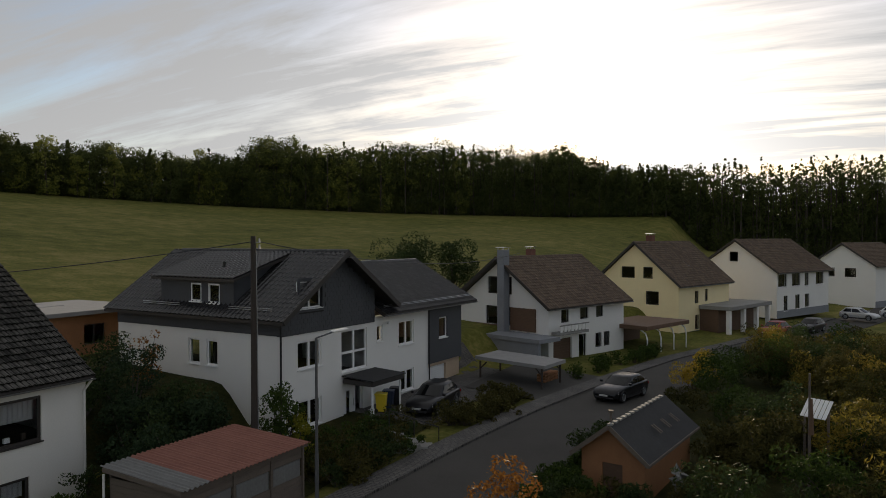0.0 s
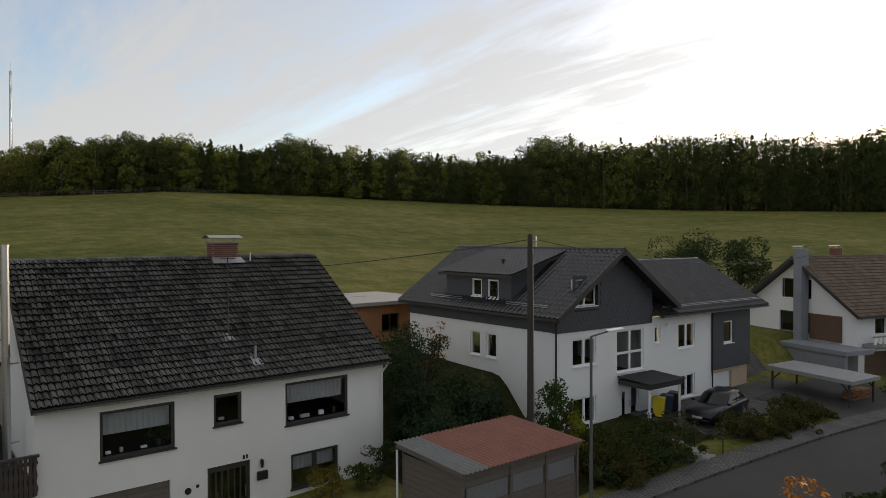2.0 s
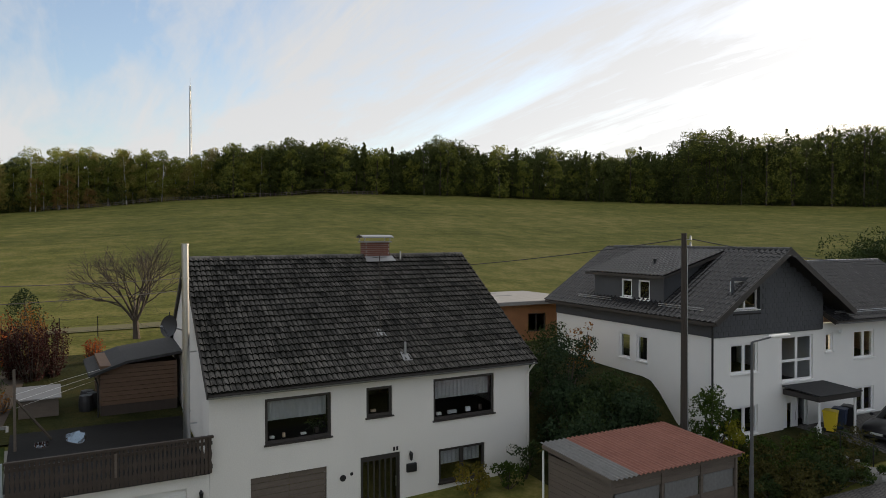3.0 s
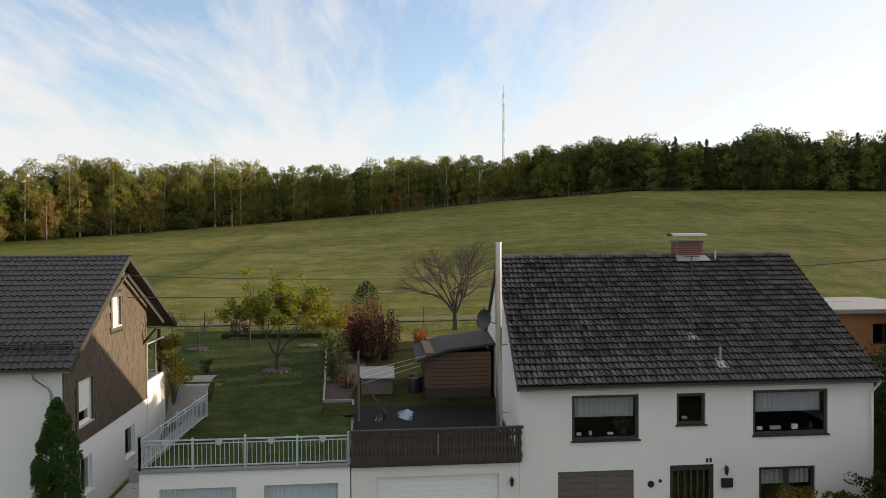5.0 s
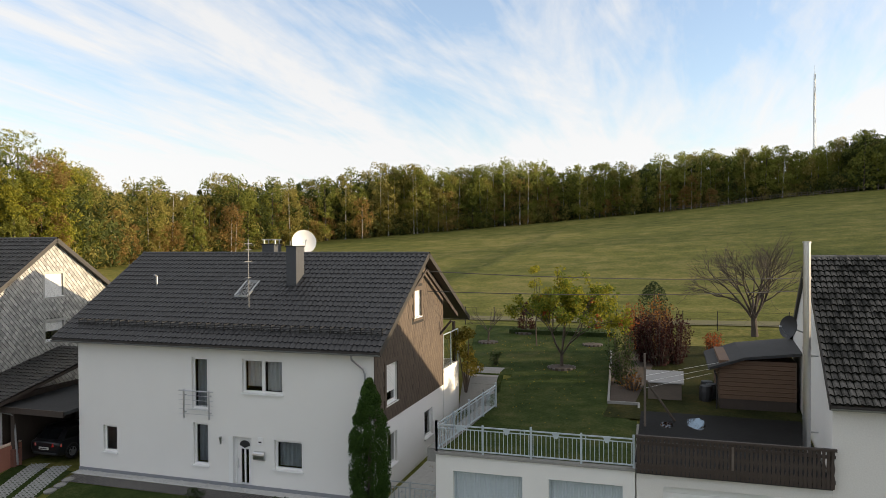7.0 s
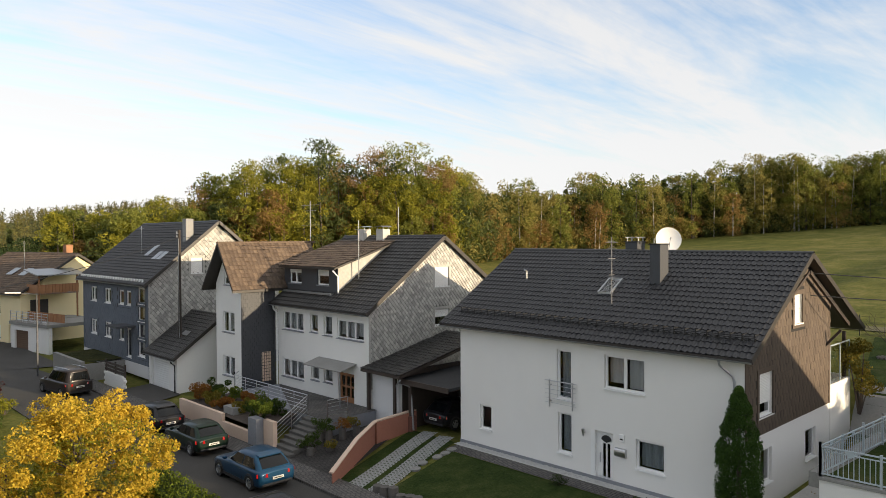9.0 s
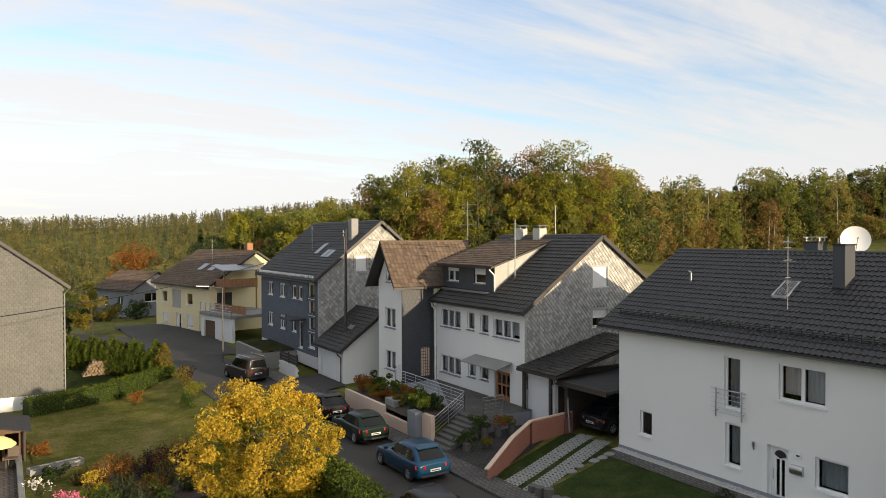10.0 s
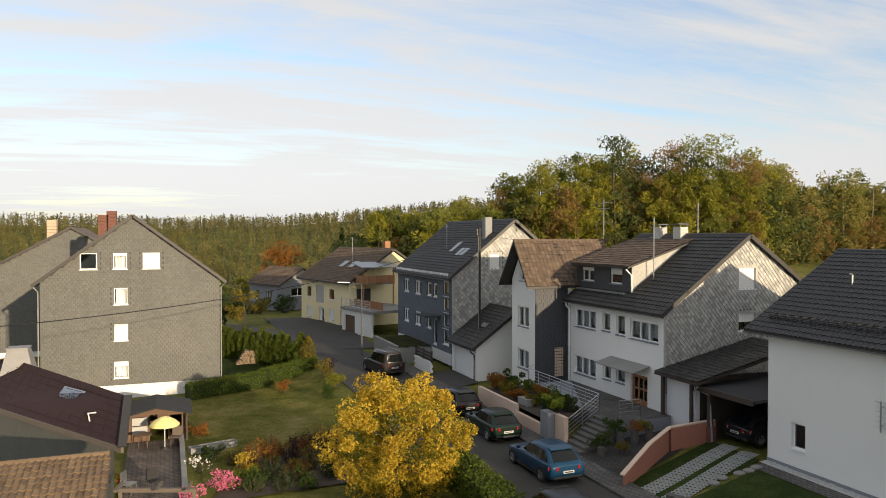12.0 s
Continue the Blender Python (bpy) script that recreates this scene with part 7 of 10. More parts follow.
# how high the wood's top stands over the eye, in degrees, by direction
TOP_EL = [(-14, 5.8), (-4, 5.7), (5, 5.6), (14, 5.8), (16, 6.4), (18, 7.7), (20, 7.2), (24, 7.7), (33.5, 7.9), (37, 7.3), (39, 8.2), (41.5, 8.2), (43, 6.6), (51, 6.7), (53, 7.1), (58, 7.1), (60.6, 8.0), (63.5, 7.3), (67, 7.2), (69, 7.9), (73, 7.6), (77.5, 6.9), (81, 6.3), (85.7, 6.9), (89, 6.4), (94, 5.7), (97.5, 5.6), (99.5, 6.2), (102.3, 6.5), (104, 5.6), (109, 5.6), (113, 5.8), (115, 5.4), (121.6, 4.8), (124.8, 5.1), (126.7, 4.5), (129, 4.9), (132.3, 4.3), (134, 5.2), (136.5, 6.6), (138, 7.6), (141.4, 7.6), (143, 6.7), (145.2, 7.8), (148, 6.8), (150.3, 5.8), (153, 5.4), (157.7, 2.9), (160.3, 3.8), (162.6, 2.2)]


def edge_trees(az0, az1, n, deep, h0, h1, rng, back=0.0, wide=(0.45, 0.65)):
    """Trees in a belt behind the meadow's edge; h0 and h1 are shares of the height that the wood has there."""
    res = []
    for i in range(n):
        az = az0 + (az1 - az0) * (i + rng.uniform(0, 1)) / n
        R, ze = edge_of(az)
        far = R + back + deep * rng.uniform(0, 1) ** 1.4
        x, y = -far * math.sin(radians(az)), far * math.cos(radians(az))
        z = ground(x, y)
        top = 10.5 + R * math.tan(radians(table(TOP_EL, az)))
        hgt = max(4.0, (top - z) * rng.uniform(h0, h1))
        res.append((x, y, z, hgt, min(hgt * rng.uniform(*wide), 13.0)))
    return res


def make_forest():
    rng = np.random.default_rng(5)
    far = edge_trees(-14, 20, 340, 40, 0.86, 1.05, rng) + edge_trees(-14, 20, 120, 30, 0.5, 0.8, rng)
    far += edge_trees(-14, 16, 150, 24, 0.45, 0.85, np.random.default_rng(56), 4, (0.8, 1.1))
    forest("forest", "dark spruces on the ridge before the low sun", "wood_deep", far, 0.66, 950, 1, 0.6, low=0.02)
    dark = edge_trees(16, 78, 190, 10, 0.8, 1.07, rng) + edge_trees(16, 78, 200, 30, 0.9, 1.07, rng, 8)
    rng_f = np.random.default_rng(55)
    dark += edge_trees(12, 48, 170, 26, 0.8, 1.0, rng_f, 5, (0.55, 0.8)) + edge_trees(12, 48, 150, 20, 0.4, 0.75, rng_f, 3, (0.8, 1.1))
    forest("forest", "dark green wood behind the meadow against the light", "wood_deep", dark, 0.5, 1500, 2, 0.25, low=0.02)
    light = edge_trees(26, 80, 30, 8, 0.7, 1.06, rng, -3, (0.4, 0.6))
    forest("forest", "lighter green trees among the dark wood", "wood_green", light, 0.45, 1700, 14, low=0.05)
    under = edge_trees(-10, 80, 380, 7, 0.16, 0.36, rng, 1.5, (0.9, 1.3))
    forest("forest", "undergrowth along the foot of the wood", "wood_deep", under, 0.6, 280, 13, low=0.0)
    bright = edge_trees(78, 136, 240, 6, 0.14, 0.42, rng, 0.5, (0.8, 1.2))
    forest("forest", "olive undergrowth along the foot of the wood", "wood_olive", bright[::2], 0.42, 420, 16, low=0.0)
    forest("forest", "green undergrowth along the foot of the wood", "wood_deep", bright[1::2], 0.42, 420, 17, low=0.0)
    a = edge_trees(74, 112, 78, 6, 0.72, 1.08, rng, 0, (0.34, 0.48)) + edge_trees(74, 112, 56, 18, 0.9, 1.08, rng, 6)
    forest("forest", "mixed wood in first autumn colour at the meadow's edge", "wood_green", a[::2], 0.34, 2400, 3, 0.05, bark="birch", low=0.1)
    b = a[1::2] + edge_trees(104, 136, 66, 14, 0.78, 1.08, rng, 0, (0.34, 0.48))
    forest("forest", "birches and oaks turning olive and yellow", "wood_olive", b[::2], 0.33, 2400, 4, bark="birch", low=0.12)
    forest("forest", "green oaks and hornbeams between the birches", "wood_green", b[1::2], 0.33, 2400, 18, low=0.06)
    c = edge_trees(84, 136, 34, 8, 0.3, 0.7, rng, -2)
    forest("forest", "rust brown young trees at the edge of the wood", "wood_rust", c, 0.32, 1300, 5, bark="birch")
    d = edge_trees(78, 134, 70, 16, 0.75, 1.02, rng, 14)
    d += edge_trees(84, 138, 150, 12, 0.5, 0.88, np.random.default_rng(57), 5, (0.6, 0.9))
    forest("forest", "dark spruces and oaks deeper in the wood", "wood_deep", d, 0.66, 900, 6, 0.3)
    e = edge_trees(134, 165, 72, 16, 0.68, 1.1, rng, 0, (0.36, 0.54))
    forest("forest", "tall green and yellowing trees behind the houses", "wood_lime", e[::3], 0.27, 5200, 7, low=0.06)
    forest("forest", "green trees in the same stand", "wood_green", e[1::3], 0.27, 5200, 8, low=0.1)
    forest("forest", "rust brown trees in the same stand", "wood_rust", e[5::6], 0.27, 4200, 15, low=0.1)
    forest("forest", "dark trees in the same stand", "wood_deep", e[2::6] + edge_trees(134, 168, 24, 12, 0.6, 0.95, rng, 18), 0.36, 3000, 9, 0.2, low=0.08)
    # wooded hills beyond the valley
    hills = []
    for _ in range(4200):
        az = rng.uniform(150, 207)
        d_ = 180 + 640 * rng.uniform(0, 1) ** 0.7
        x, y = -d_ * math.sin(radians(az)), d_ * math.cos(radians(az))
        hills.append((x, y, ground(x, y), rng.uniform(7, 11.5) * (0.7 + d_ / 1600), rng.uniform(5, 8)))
    forest("forest", "olive woods that cover the far hills", "hill_green_haze", hills[::3], 0.85, 80, 10)
    forest("forest", "green woods that cover the far hills", "hill_green_haze", hills[1::3], 0.85, 80, 11, 0.5)
    forest("forest", "spruces that stand on the far hills", "hill_dark_haze", hills[2::3], 0.85, 80, 12, 0.85)


make_forest()


# ---- gardens, yards and small structures ----
def patch(name, corners, mat, label, category, lift=0.05, step=0.6, kind="structure", level=None):
    """A sheet that lies on the ground inside a four-cornered area."""
    a, b, c, d = [Vector((*p, 0)) for p in corners]
    n = max(2, int(max((b - a).length, (c - d).length) / step))
    m = max(2, int(max((d - a).length, (c - b).length) / step))
    build = Build()
    rows = []
    for j in range(m + 1):
        row = []
        for i in range(n + 1):
            p = a.lerp(b, i / n).lerp(d.lerp(c, i / n), j / m)
            z = ground(p.x, p.y) if level is None else level
            row.append((p.x, p.y, z + lift))
        rows.append(row)
    build.ring(rows, close=False)
    ob = build.part(name, M[mat], None, fix=False)
    return tagged(ob, label, category, kind=kind)


def bush(x, y, w, h, leaf, n, label, z=None, size=0.05, seed=1, blobs=12, name="bush"):
    rng = np.random.default_rng(seed)
    z = ground(x, y) if z is None else z
    t = thing(name, pose(x, y, z), label, "bush")
    c = np.stack([rng.normal(0, w * 0.2, blobs), rng.normal(0, w * 0.2, blobs), rng.uniform(0.18, 0.8, blobs) * h], 1)
    r = np.full(blobs, 0.0) + rng.uniform(0.16, 0.27, blobs) * min(w, h * 1.2)
    s = Build()
    for k in range(min(blobs, 8)):
        s.tube((0, 0, -0.1), tuple(c[k]), 0.02 * h, 0.006, 5, False)
    s.part("woody_base", M["bark"], t, fix=False)
    far_off = size > 0.07
    ob = new("foliage", quads_mesh("foliage", leaf_cloud(rng, c, r, n, size * (1.3 if far_off else 1.0)), M[leaf], 3 if far_off else 4))
    ob.parent = t
    return t


def scrub(name, items, n, label):
    """Thickets too dense to tell apart: one mesh for each kind of leaf. items: x, y, width, height, leaf, leaf size."""
    kinds = collections.defaultdict(list)
    for k, (x, y, w, h, leaf, size) in enumerate(items):
        rng = np.random.default_rng(400 + k)
        c = np.stack([rng.normal(0, w * 0.2, 14) + x, rng.normal(0, w * 0.2, 14) + y, rng.uniform(0.18, 0.8, 14) * h + ground(x, y)], 1)
        kinds[leaf].append(leaf_cloud(rng, c, rng.uniform(0.16, 0.27, 14) * min(w, h * 1.2), n, size))
    for leaf, quads in kinds.items():
        tagged(new(name, quads_mesh(name, np.concatenate(quads), M[leaf], 3)), label, "shrubs", kind="stuff")


def hedge(pts, width, height, leaf, label, density=420, size=0.06, seed=1, name="hedge", ragged=0.12):
    """A clipped hedge along a line of points."""
    rng = np.random.default_rng(seed)
    x0, y0 = pts[0]
    t = thing(name, pose(x0, y0, ground(x0, y0)), label, "hedge")
    qs = []
    core = Build()
    for (xa, ya), (xb, yb) in zip(pts, pts[1:]):
        ln = math.hypot(xb - xa, yb - ya)
        n = int(ln * density)
        s = rng.uniform(0, 1, n)
        face = rng.uniform(0, 1, n)
        u = np.where(face < 0.35, rng.uniform(-0.5, 0.5, n), np.where(face < 0.68, -0.5, 0.5)) * width + rng.normal(0, ragged * 0.5, n)
        v = np.where(face < 0.35, 1.0, rng.uniform(0, 1, n)) * height + rng.normal(0, ragged * 0.5, n)
        dx, dy = (xb - xa) / ln, (yb - ya) / ln
        px, py = xa + (xb - xa) * s - dy * u, ya + (yb - ya) * s + dx * u
        za = np.array([ground(a, b) for a, b in zip(px[::40], py[::40])]).mean()
        c = np.stack([px - x0, py - y0, v + za - ground(x0, y0)], 1)
        qs.append(leaf_cloud(rng, c, np.full(n, 0.05), n, size))
        zz_ = za - ground(x0, y0)
        # solid bar in the dark leaf colour fills the hedge behind its leaves
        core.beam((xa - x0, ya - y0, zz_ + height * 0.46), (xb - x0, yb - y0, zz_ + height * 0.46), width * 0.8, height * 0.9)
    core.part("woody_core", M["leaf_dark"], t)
    ob = new("foliage", quads_mesh("foliage", np.concatenate(qs), M[leaf]))
    ob.parent = t
    return t


def column_tree(x, y, h, w, leaf, n, label, z=None, size=0.05, seed=1, group="", name="cypress"):
    rng = np.random.default_rng(seed)
    z = ground(x, y) if z is None else z
    t = thing(name, pose(x, y, z), label, "tree", group)
    k = 60 if n < 5000 else 220
    q = rng.uniform(0.03, 1, k)
    a = rng.uniform(0, 2 * math.pi, k)
    prof = np.minimum(1, (1 - q) * 2.4) ** 0.7 * (0.75 + 0.25 * np.minimum(1, q * 5))
    c = np.stack([prof * w * 0.34 * np.cos(a), prof * w * 0.34 * np.sin(a), q * h * 0.97], 1)
    r = w * (0.17 if n < 5000 else 0.12) * (0.5 + 0.5 * prof)
    Build().tube((0, 0, -0.1), (0, 0, h * 0.9), w * 0.07, 0.01, 6).part("trunk", M["bark"], t)
    ob = new("foliage", quads_mesh("foliage", leaf_cloud(rng, c, r, n, size, 1.5), M[leaf]))
    ob.parent = t
    return t


def spread_tree(x, y, h, w, label, seed=1, z=None, trunk=0.13, fork=0.25, limbs_n=6, depth=4, leaves=(), per_tip=14, size=0.06, low=0.0):
    """A fruit tree: a short trunk that forks into spreading limbs, these into branches and twigs, with tufts of leaves at the twigs.
    leaves: rows of material, share of the twigs and a label; the rest of the twigs is bare."""
    rng = np.random.default_rng(seed)
    z = ground(x, y) if z is None else z
    t = thing("tree", pose(x, y, z), label, "tree")
    wood = Build()
    tips = []

    def grow(p, d, ln, r, left):
        bend = (d + Vector(rng.normal(0, 0.12, 3))).normalized()
        m = p + d * (ln * 0.5)
        q = m + bend * (ln * 0.5)
        n = 7 if r > 0.03 else 4
        wood.tube(p, m, r, r * 0.85, n, False).tube(m, q, r * 0.85, r * 0.7, n, False)
        if left < 2:
            tips.append(q)
            tips.append(m)
        if left == 0:
            return
        for k in range(3 if left > 1 else 2):
            side = Vector(rng.normal(0, 1, 3))
            nd = (bend + side.normalized() * rng.uniform(0.35, 0.8) + Vector((0, 0, 0.10))).normalized()
            grow(q if k else m.lerp(q, 0.6), nd, ln * rng.uniform(0.62, 0.86), r * (0.66 if k == 1 else 0.5), left - 1)

    top = Vector((rng.normal(0, 0.05), rng.normal(0, 0.05), h * fork))
    wood.tube((0, 0, -0.15), tuple(top * 0.4), trunk * 1.25, trunk, 9, False).tube(tuple(top * 0.4), tuple(top), trunk, trunk * 0.85, 9, False)
    reach = math.hypot(w * 0.5, h * (1 - fork)) * (0.38 if depth < 5 else 0.33)
    for k in range(limbs_n):
        a = 2 * math.pi * (k + rng.uniform(0, 0.6)) / limbs_n
        lean = rng.uniform(0.55, 1.0) * w / (2 * h * (1 - fork)) * 1.5
        d = Vector((math.cos(a) * lean, math.sin(a) * lean, 1.0 if k else 1.4)).normalized()
        grow(top * rng.uniform(0.85, 1.0), d, reach * rng.uniform(0.85, 1.1), trunk * 0.46, depth)
    wood.part("branch_work", M["bark"], t, fix=False)
    pts = np.array([tuple(p) for p in tips if p.z > low])
    order = rng.permutation(len(pts))
    at = 0
    for mat, share, text in leaves:
        pick = pts[order[at:at + int(share * len(pts))]]
        at += len(pick)
        ob = new("crown", quads_mesh("crown", leaf_cloud(rng, pick, np.full(len(pick), 0.24), per_tip * len(pick), size), M[mat]))
        ob.parent = t
        tagged(ob, text)
    return t


def twiggy(x, y, w, h, leaf, n, label, seed=1, z=None, size=0.06):
    """An upright shrub: many stems that fan out from the base, with leaves along their upper two thirds."""
    rng = np.random.default_rng(seed)
    z = ground(x, y) if z is None else z
    t = thing("bush", pose(x, y, z), label, "bush")
    stems, pts = Build(), []
    for k in range(34):
        a, q = rng.uniform(0, 2 * math.pi), math.sqrt(rng.uniform(0, 1))
        tip = Vector((math.cos(a) * q * w * 0.5, math.sin(a) * q * w * 0.5, h * (1 - 0.35 * q * q) * rng.uniform(0.8, 1.05)))
        foot = Vector((tip.x * 0.25, tip.y * 0.25, -0.1))
        mid = foot.lerp(tip, 0.55) + Vector((tip.x * 0.12, tip.y * 0.12, 0))
        stems.tube(foot, mid, 0.022, 0.014, 4, False).tube(mid, tip, 0.014, 0.004, 4, False)
        for v in np.linspace(0.12, 1.0, 12):
            pts.append(tuple(foot.lerp(mid, v * 2) if v < 0.5 else mid.lerp(tip, v * 2 - 1)))
    stems.part("woody_base", M["bark"], t, fix=False)
    pts = np.array(pts)
    ob = new("foliage", quads_mesh("foliage", leaf_cloud(rng, pts, np.full(len(pts), 0.13 + 0.03 * w), n, size), M[leaf]))
    ob.parent = t
    return t


# garden behind the garages
patch("lawn", [(-24.92, -8.05), (-24.92, -1.12), (-31.2, -1.3), (-31.2, -7.7)], "lawn", "mown lawn on the garage roof behind the railing", "lawn", 0.0, level=2.735)
# this first dark patch paints the shade of the gap between the houses
patch("undergrowth", [(-17.6, 17.2), (-17.6, 32.5), (-37.5, 31.0), (-37.5, 18.4)], "undergrowth", "soil and ground cover between the houses, shade put into the dark colour", "ground", 0.06)
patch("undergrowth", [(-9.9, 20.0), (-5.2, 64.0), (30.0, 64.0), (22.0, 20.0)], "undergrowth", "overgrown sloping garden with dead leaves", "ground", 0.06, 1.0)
patch("lawn", [(-25.3, -8.0), (-25.3, -1.0), (-51, -3.6), (-51, -13.5)], "lawn", "mown garden lawn strewn with fallen leaves", "lawn", 0.06)
for i in range(1):
    rng0 = np.random.default_rng(9)
    lv = []
    for _ in range(500):
        x, y = rng0.uniform(-50, -29), rng0.uniform(-11, -2)
        lv.append((x, y, ground(x, y) + 0.09))
    lv = np.array(lv)
    tagged(new("fallen_leaves", quads_mesh("fallen_leaves", leaf_cloud(rng0, lv, np.full(len(lv), 0.03), 800, 0.036, 0.3), M["leaf_olive"])), "yellow leaves fallen on the lawn", "leaves", kind="stuff")
spread_tree(-39.8, -5.69, 4.2, 4.4, "apple tree with thin yellow green leaves on the lawn", seed=31, trunk=0.10, fork=0.2, limbs_n=6, depth=4, leaves=(("leaf_lime", 0.55, "yellow green leaves"), ("leaf_green", 0.3, "green leaves"), ("leaf_flame", 0.022, "few red leaves")), per_tip=14, size=0.085)
spread_tree(-50.1, 5.28, 5.8, 4.6, "leafless fruit tree beside the meadow", seed=34, trunk=0.2, fork=0.2, limbs_n=8, depth=5)
spread_tree(-45.5, -11.28, 2.5, 2.4, "small leafless tree in a ring of soil", seed=35, trunk=0.06, fork=0.3, limbs_n=5, depth=3)
for x, y, r_ in ((-45.5, -11.28, 0.62), (-39.8, -5.69, 0.75), (-48.9, -9.4, 0.8), (-45.9, -4.6, 0.6)):
    z_ = ground(x, y)
    soil = thing("soil_ring", pose(x, y, z_), "round patch of bare soil edged with stones on the lawn", "bed", "soil rings")
    Build().ring([[(q * math.cos(a), q * math.sin(a), zz_) for a in np.linspace(0, 2 * math.pi, 19)[:-1]] for q, zz_ in ((r_, 0.0), (r_ * 0.95, 0.12), (0.05, 0.16))]).part("soil", M["soil"], soil, fix=False)
    for k in range(14):
        a = 2 * math.pi * k / 14
        p_ = (r_ * math.cos(a), r_ * math.sin(a))
        Build().beam((p_[0], p_[1], 0.0), (p_[0] * 1.01, p_[1] * 1.01, 0.12), 0.15, 0.07).part("stone", M["palisade"], soil)
tree(-45.0, -8.0, ground(-45, -8.0), 5.2, 2.0, "leaf_lime", 1100, 0.07, "slender young tree with thin yellow leaves", seed=36, low=0.3, blobs=12, trunk=0.05)
column_tree(-48.9, -9.4, 2.1, 1.35, "leaf_red", 1500, "dark red clipped beech beside the fence", seed=37, size=0.06, name="bush")
for k_, (x, y, w, h) in enumerate(((-41.3, -0.5, 2.2, 3.2), (-41.9, 0.4, 1.9, 2.9), (-42.0, -1.3, 1.9, 3.0))):
    twiggy(x, y, w, h, "leaf_red", 2600, "dark purple leaved upright shrub in autumn colour", seed=38 + 60 * k_)
twiggy(-44.4, -2.0, 1.9, 3.2, "leaf_flame", 1500, "red and orange leaved shrub behind the purple one", seed=39)
twiggy(-44.6, -0.6, 1.8, 3.5, "leaf_rust", 1700, "orange leaved shrub behind the purple one", seed=139)
twiggy(-38.6, -2.4, 1.7, 2.7, "leaf_dark", 1500, "thin grey green shrub over a bed", seed=40)
twiggy(-37.0, -2.2, 1.4, 1.9, "leaf_dark", 900, "dark shrub at the bed's edge", seed=41)
twiggy(-36.0, -1.7, 1.3, 1.0, "leaf_rust", 260, "low withered plants on the mulch", seed=141)
column_tree(-53.0, -1.0, 3.0, 2.4, "leaf_conifer", 2600, "small green conifer at the fence", seed=42, size=0.06, name="conifer")
twiggy(-44.2, 2.5, 1.3, 1.5, "leaf_flame", 900, "orange red shrub beside the garden shed", seed=43)
bush(-36.6, -10.3, 1.9, 3.9, "leaf_olive", 3400, "tall yellowing shrub at the white house's corner", z=2.4, seed=44, size=0.06, blobs=16)
for k_, (x, y) in enumerate(((-32.6, -9.4), (-33.7, -9.5), (-34.8, -9.7))):
    bush(x, y, 1.5, 0.9, ("leaf_hedge", "leaf_dark", "leaf_olive")[k_], 1100, "low green planting beside the steps", seed=45 + 300 * k_, size=0.05)
bush(-39.7, -9.4, 0.8, 1.0, "leaf_dark", 700, "clipped ball of box in a dark pot", seed=46, size=0.035)
patch("garden_bed", [(-33.5, -1.5), (-33.5, -2.6), (-44, -3.2), (-44, -0.6)], "soil", "planting bed with bark mulch", "bed", 0.1)
kerb = Build()
for a, b_ in (((-33.4, -2.65), (-44, -3.3)), ((-33.4, -2.65), (-33.4, -1.3)), ((-33.4, -1.3), (-25.5, -1.1))):
    kerb.beam((*a, ground(*a) + 0.1), (*b_, ground(*b_) + 0.1), 0.1, 0.2)
tagged(kerb.part("edging", M["concrete"]), "concrete edging stones round the bed", "edging", kind="structure")
pt = Build()
pts = [(-25.0, -8.25), (-31.5, -7.9), (-34.5, -8.4), (-37.0, -9.2)]
for (xa, ya), (xb, yb) in zip(pts, pts[1:]):
    pt.prism([(xa, ya - 0.28, 2.75), (xb, yb - 0.28, ground(xb, yb - 0.1) + 0.12 if xb < -31 else 2.8), (xb, yb + 0.28, ground(xb, yb + 0.2) + 0.12 if xb < -31 else 2.8), (xa, ya + 0.28, 2.75)], (0, 0, -0.5))
tagged(pt.part("garden_wall", M["concrete"]), "low pale wall that curves along the lawn", "wall", kind="structure")
Build().box(-31.6, -30.7, -8.3, -8.05, 0.0, 2.74).part("retaining_wall", M["render_white"])
tagged(bpy.data.objects["retaining_wall"], "white retaining wall beside the sunken yard", "wall", kind="structure")
patch("patio", [(-36.2, -10.6), (-36.2, -8.9), (-39.0, -8.7), (-39.0, -10.8)], "concrete", "pale paved patio behind the white house", "patio", 0.1)
patch("gravel_yard", [(-25.2, -10.4), (-25.2, -8.2), (-34, -8.6), (-34, -10.4)], "gravel", "grey gravel strip between house and garage", "yard", 0.06)
gt = thing("gate", pose(-25.2, -9.3, 0.35), "pale blue steel gate with curved ornaments", "gate")
for sx in (-1, 1):
    gg = Build()
    y0, y1 = (-1.05, -0.03) if sx < 0 else (0.03, 1.05)
    for z in (0.1, 0.75, 0.95):
        gg.beam((0, y0, z), (0, y1, z), 0.03)
    for k in range(8):
        y = y0 + (y1 - y0) * k / 7
        gg.beam((0, y, 0.1), (0, y, 0.75 if k % 7 else 1.0), 0.022)
    for k in range(2):
        ring = [(0, y0 + 0.28 + 0.46 * k + 0.13 * math.cos(a), 0.42 + 0.18 * math.sin(a)) for a in np.linspace(0, 2 * math.pi, 13)]
        gg.path(ring, 0.012, 5)
    gg.part("gate_leaf", M["galvanised"], gt)
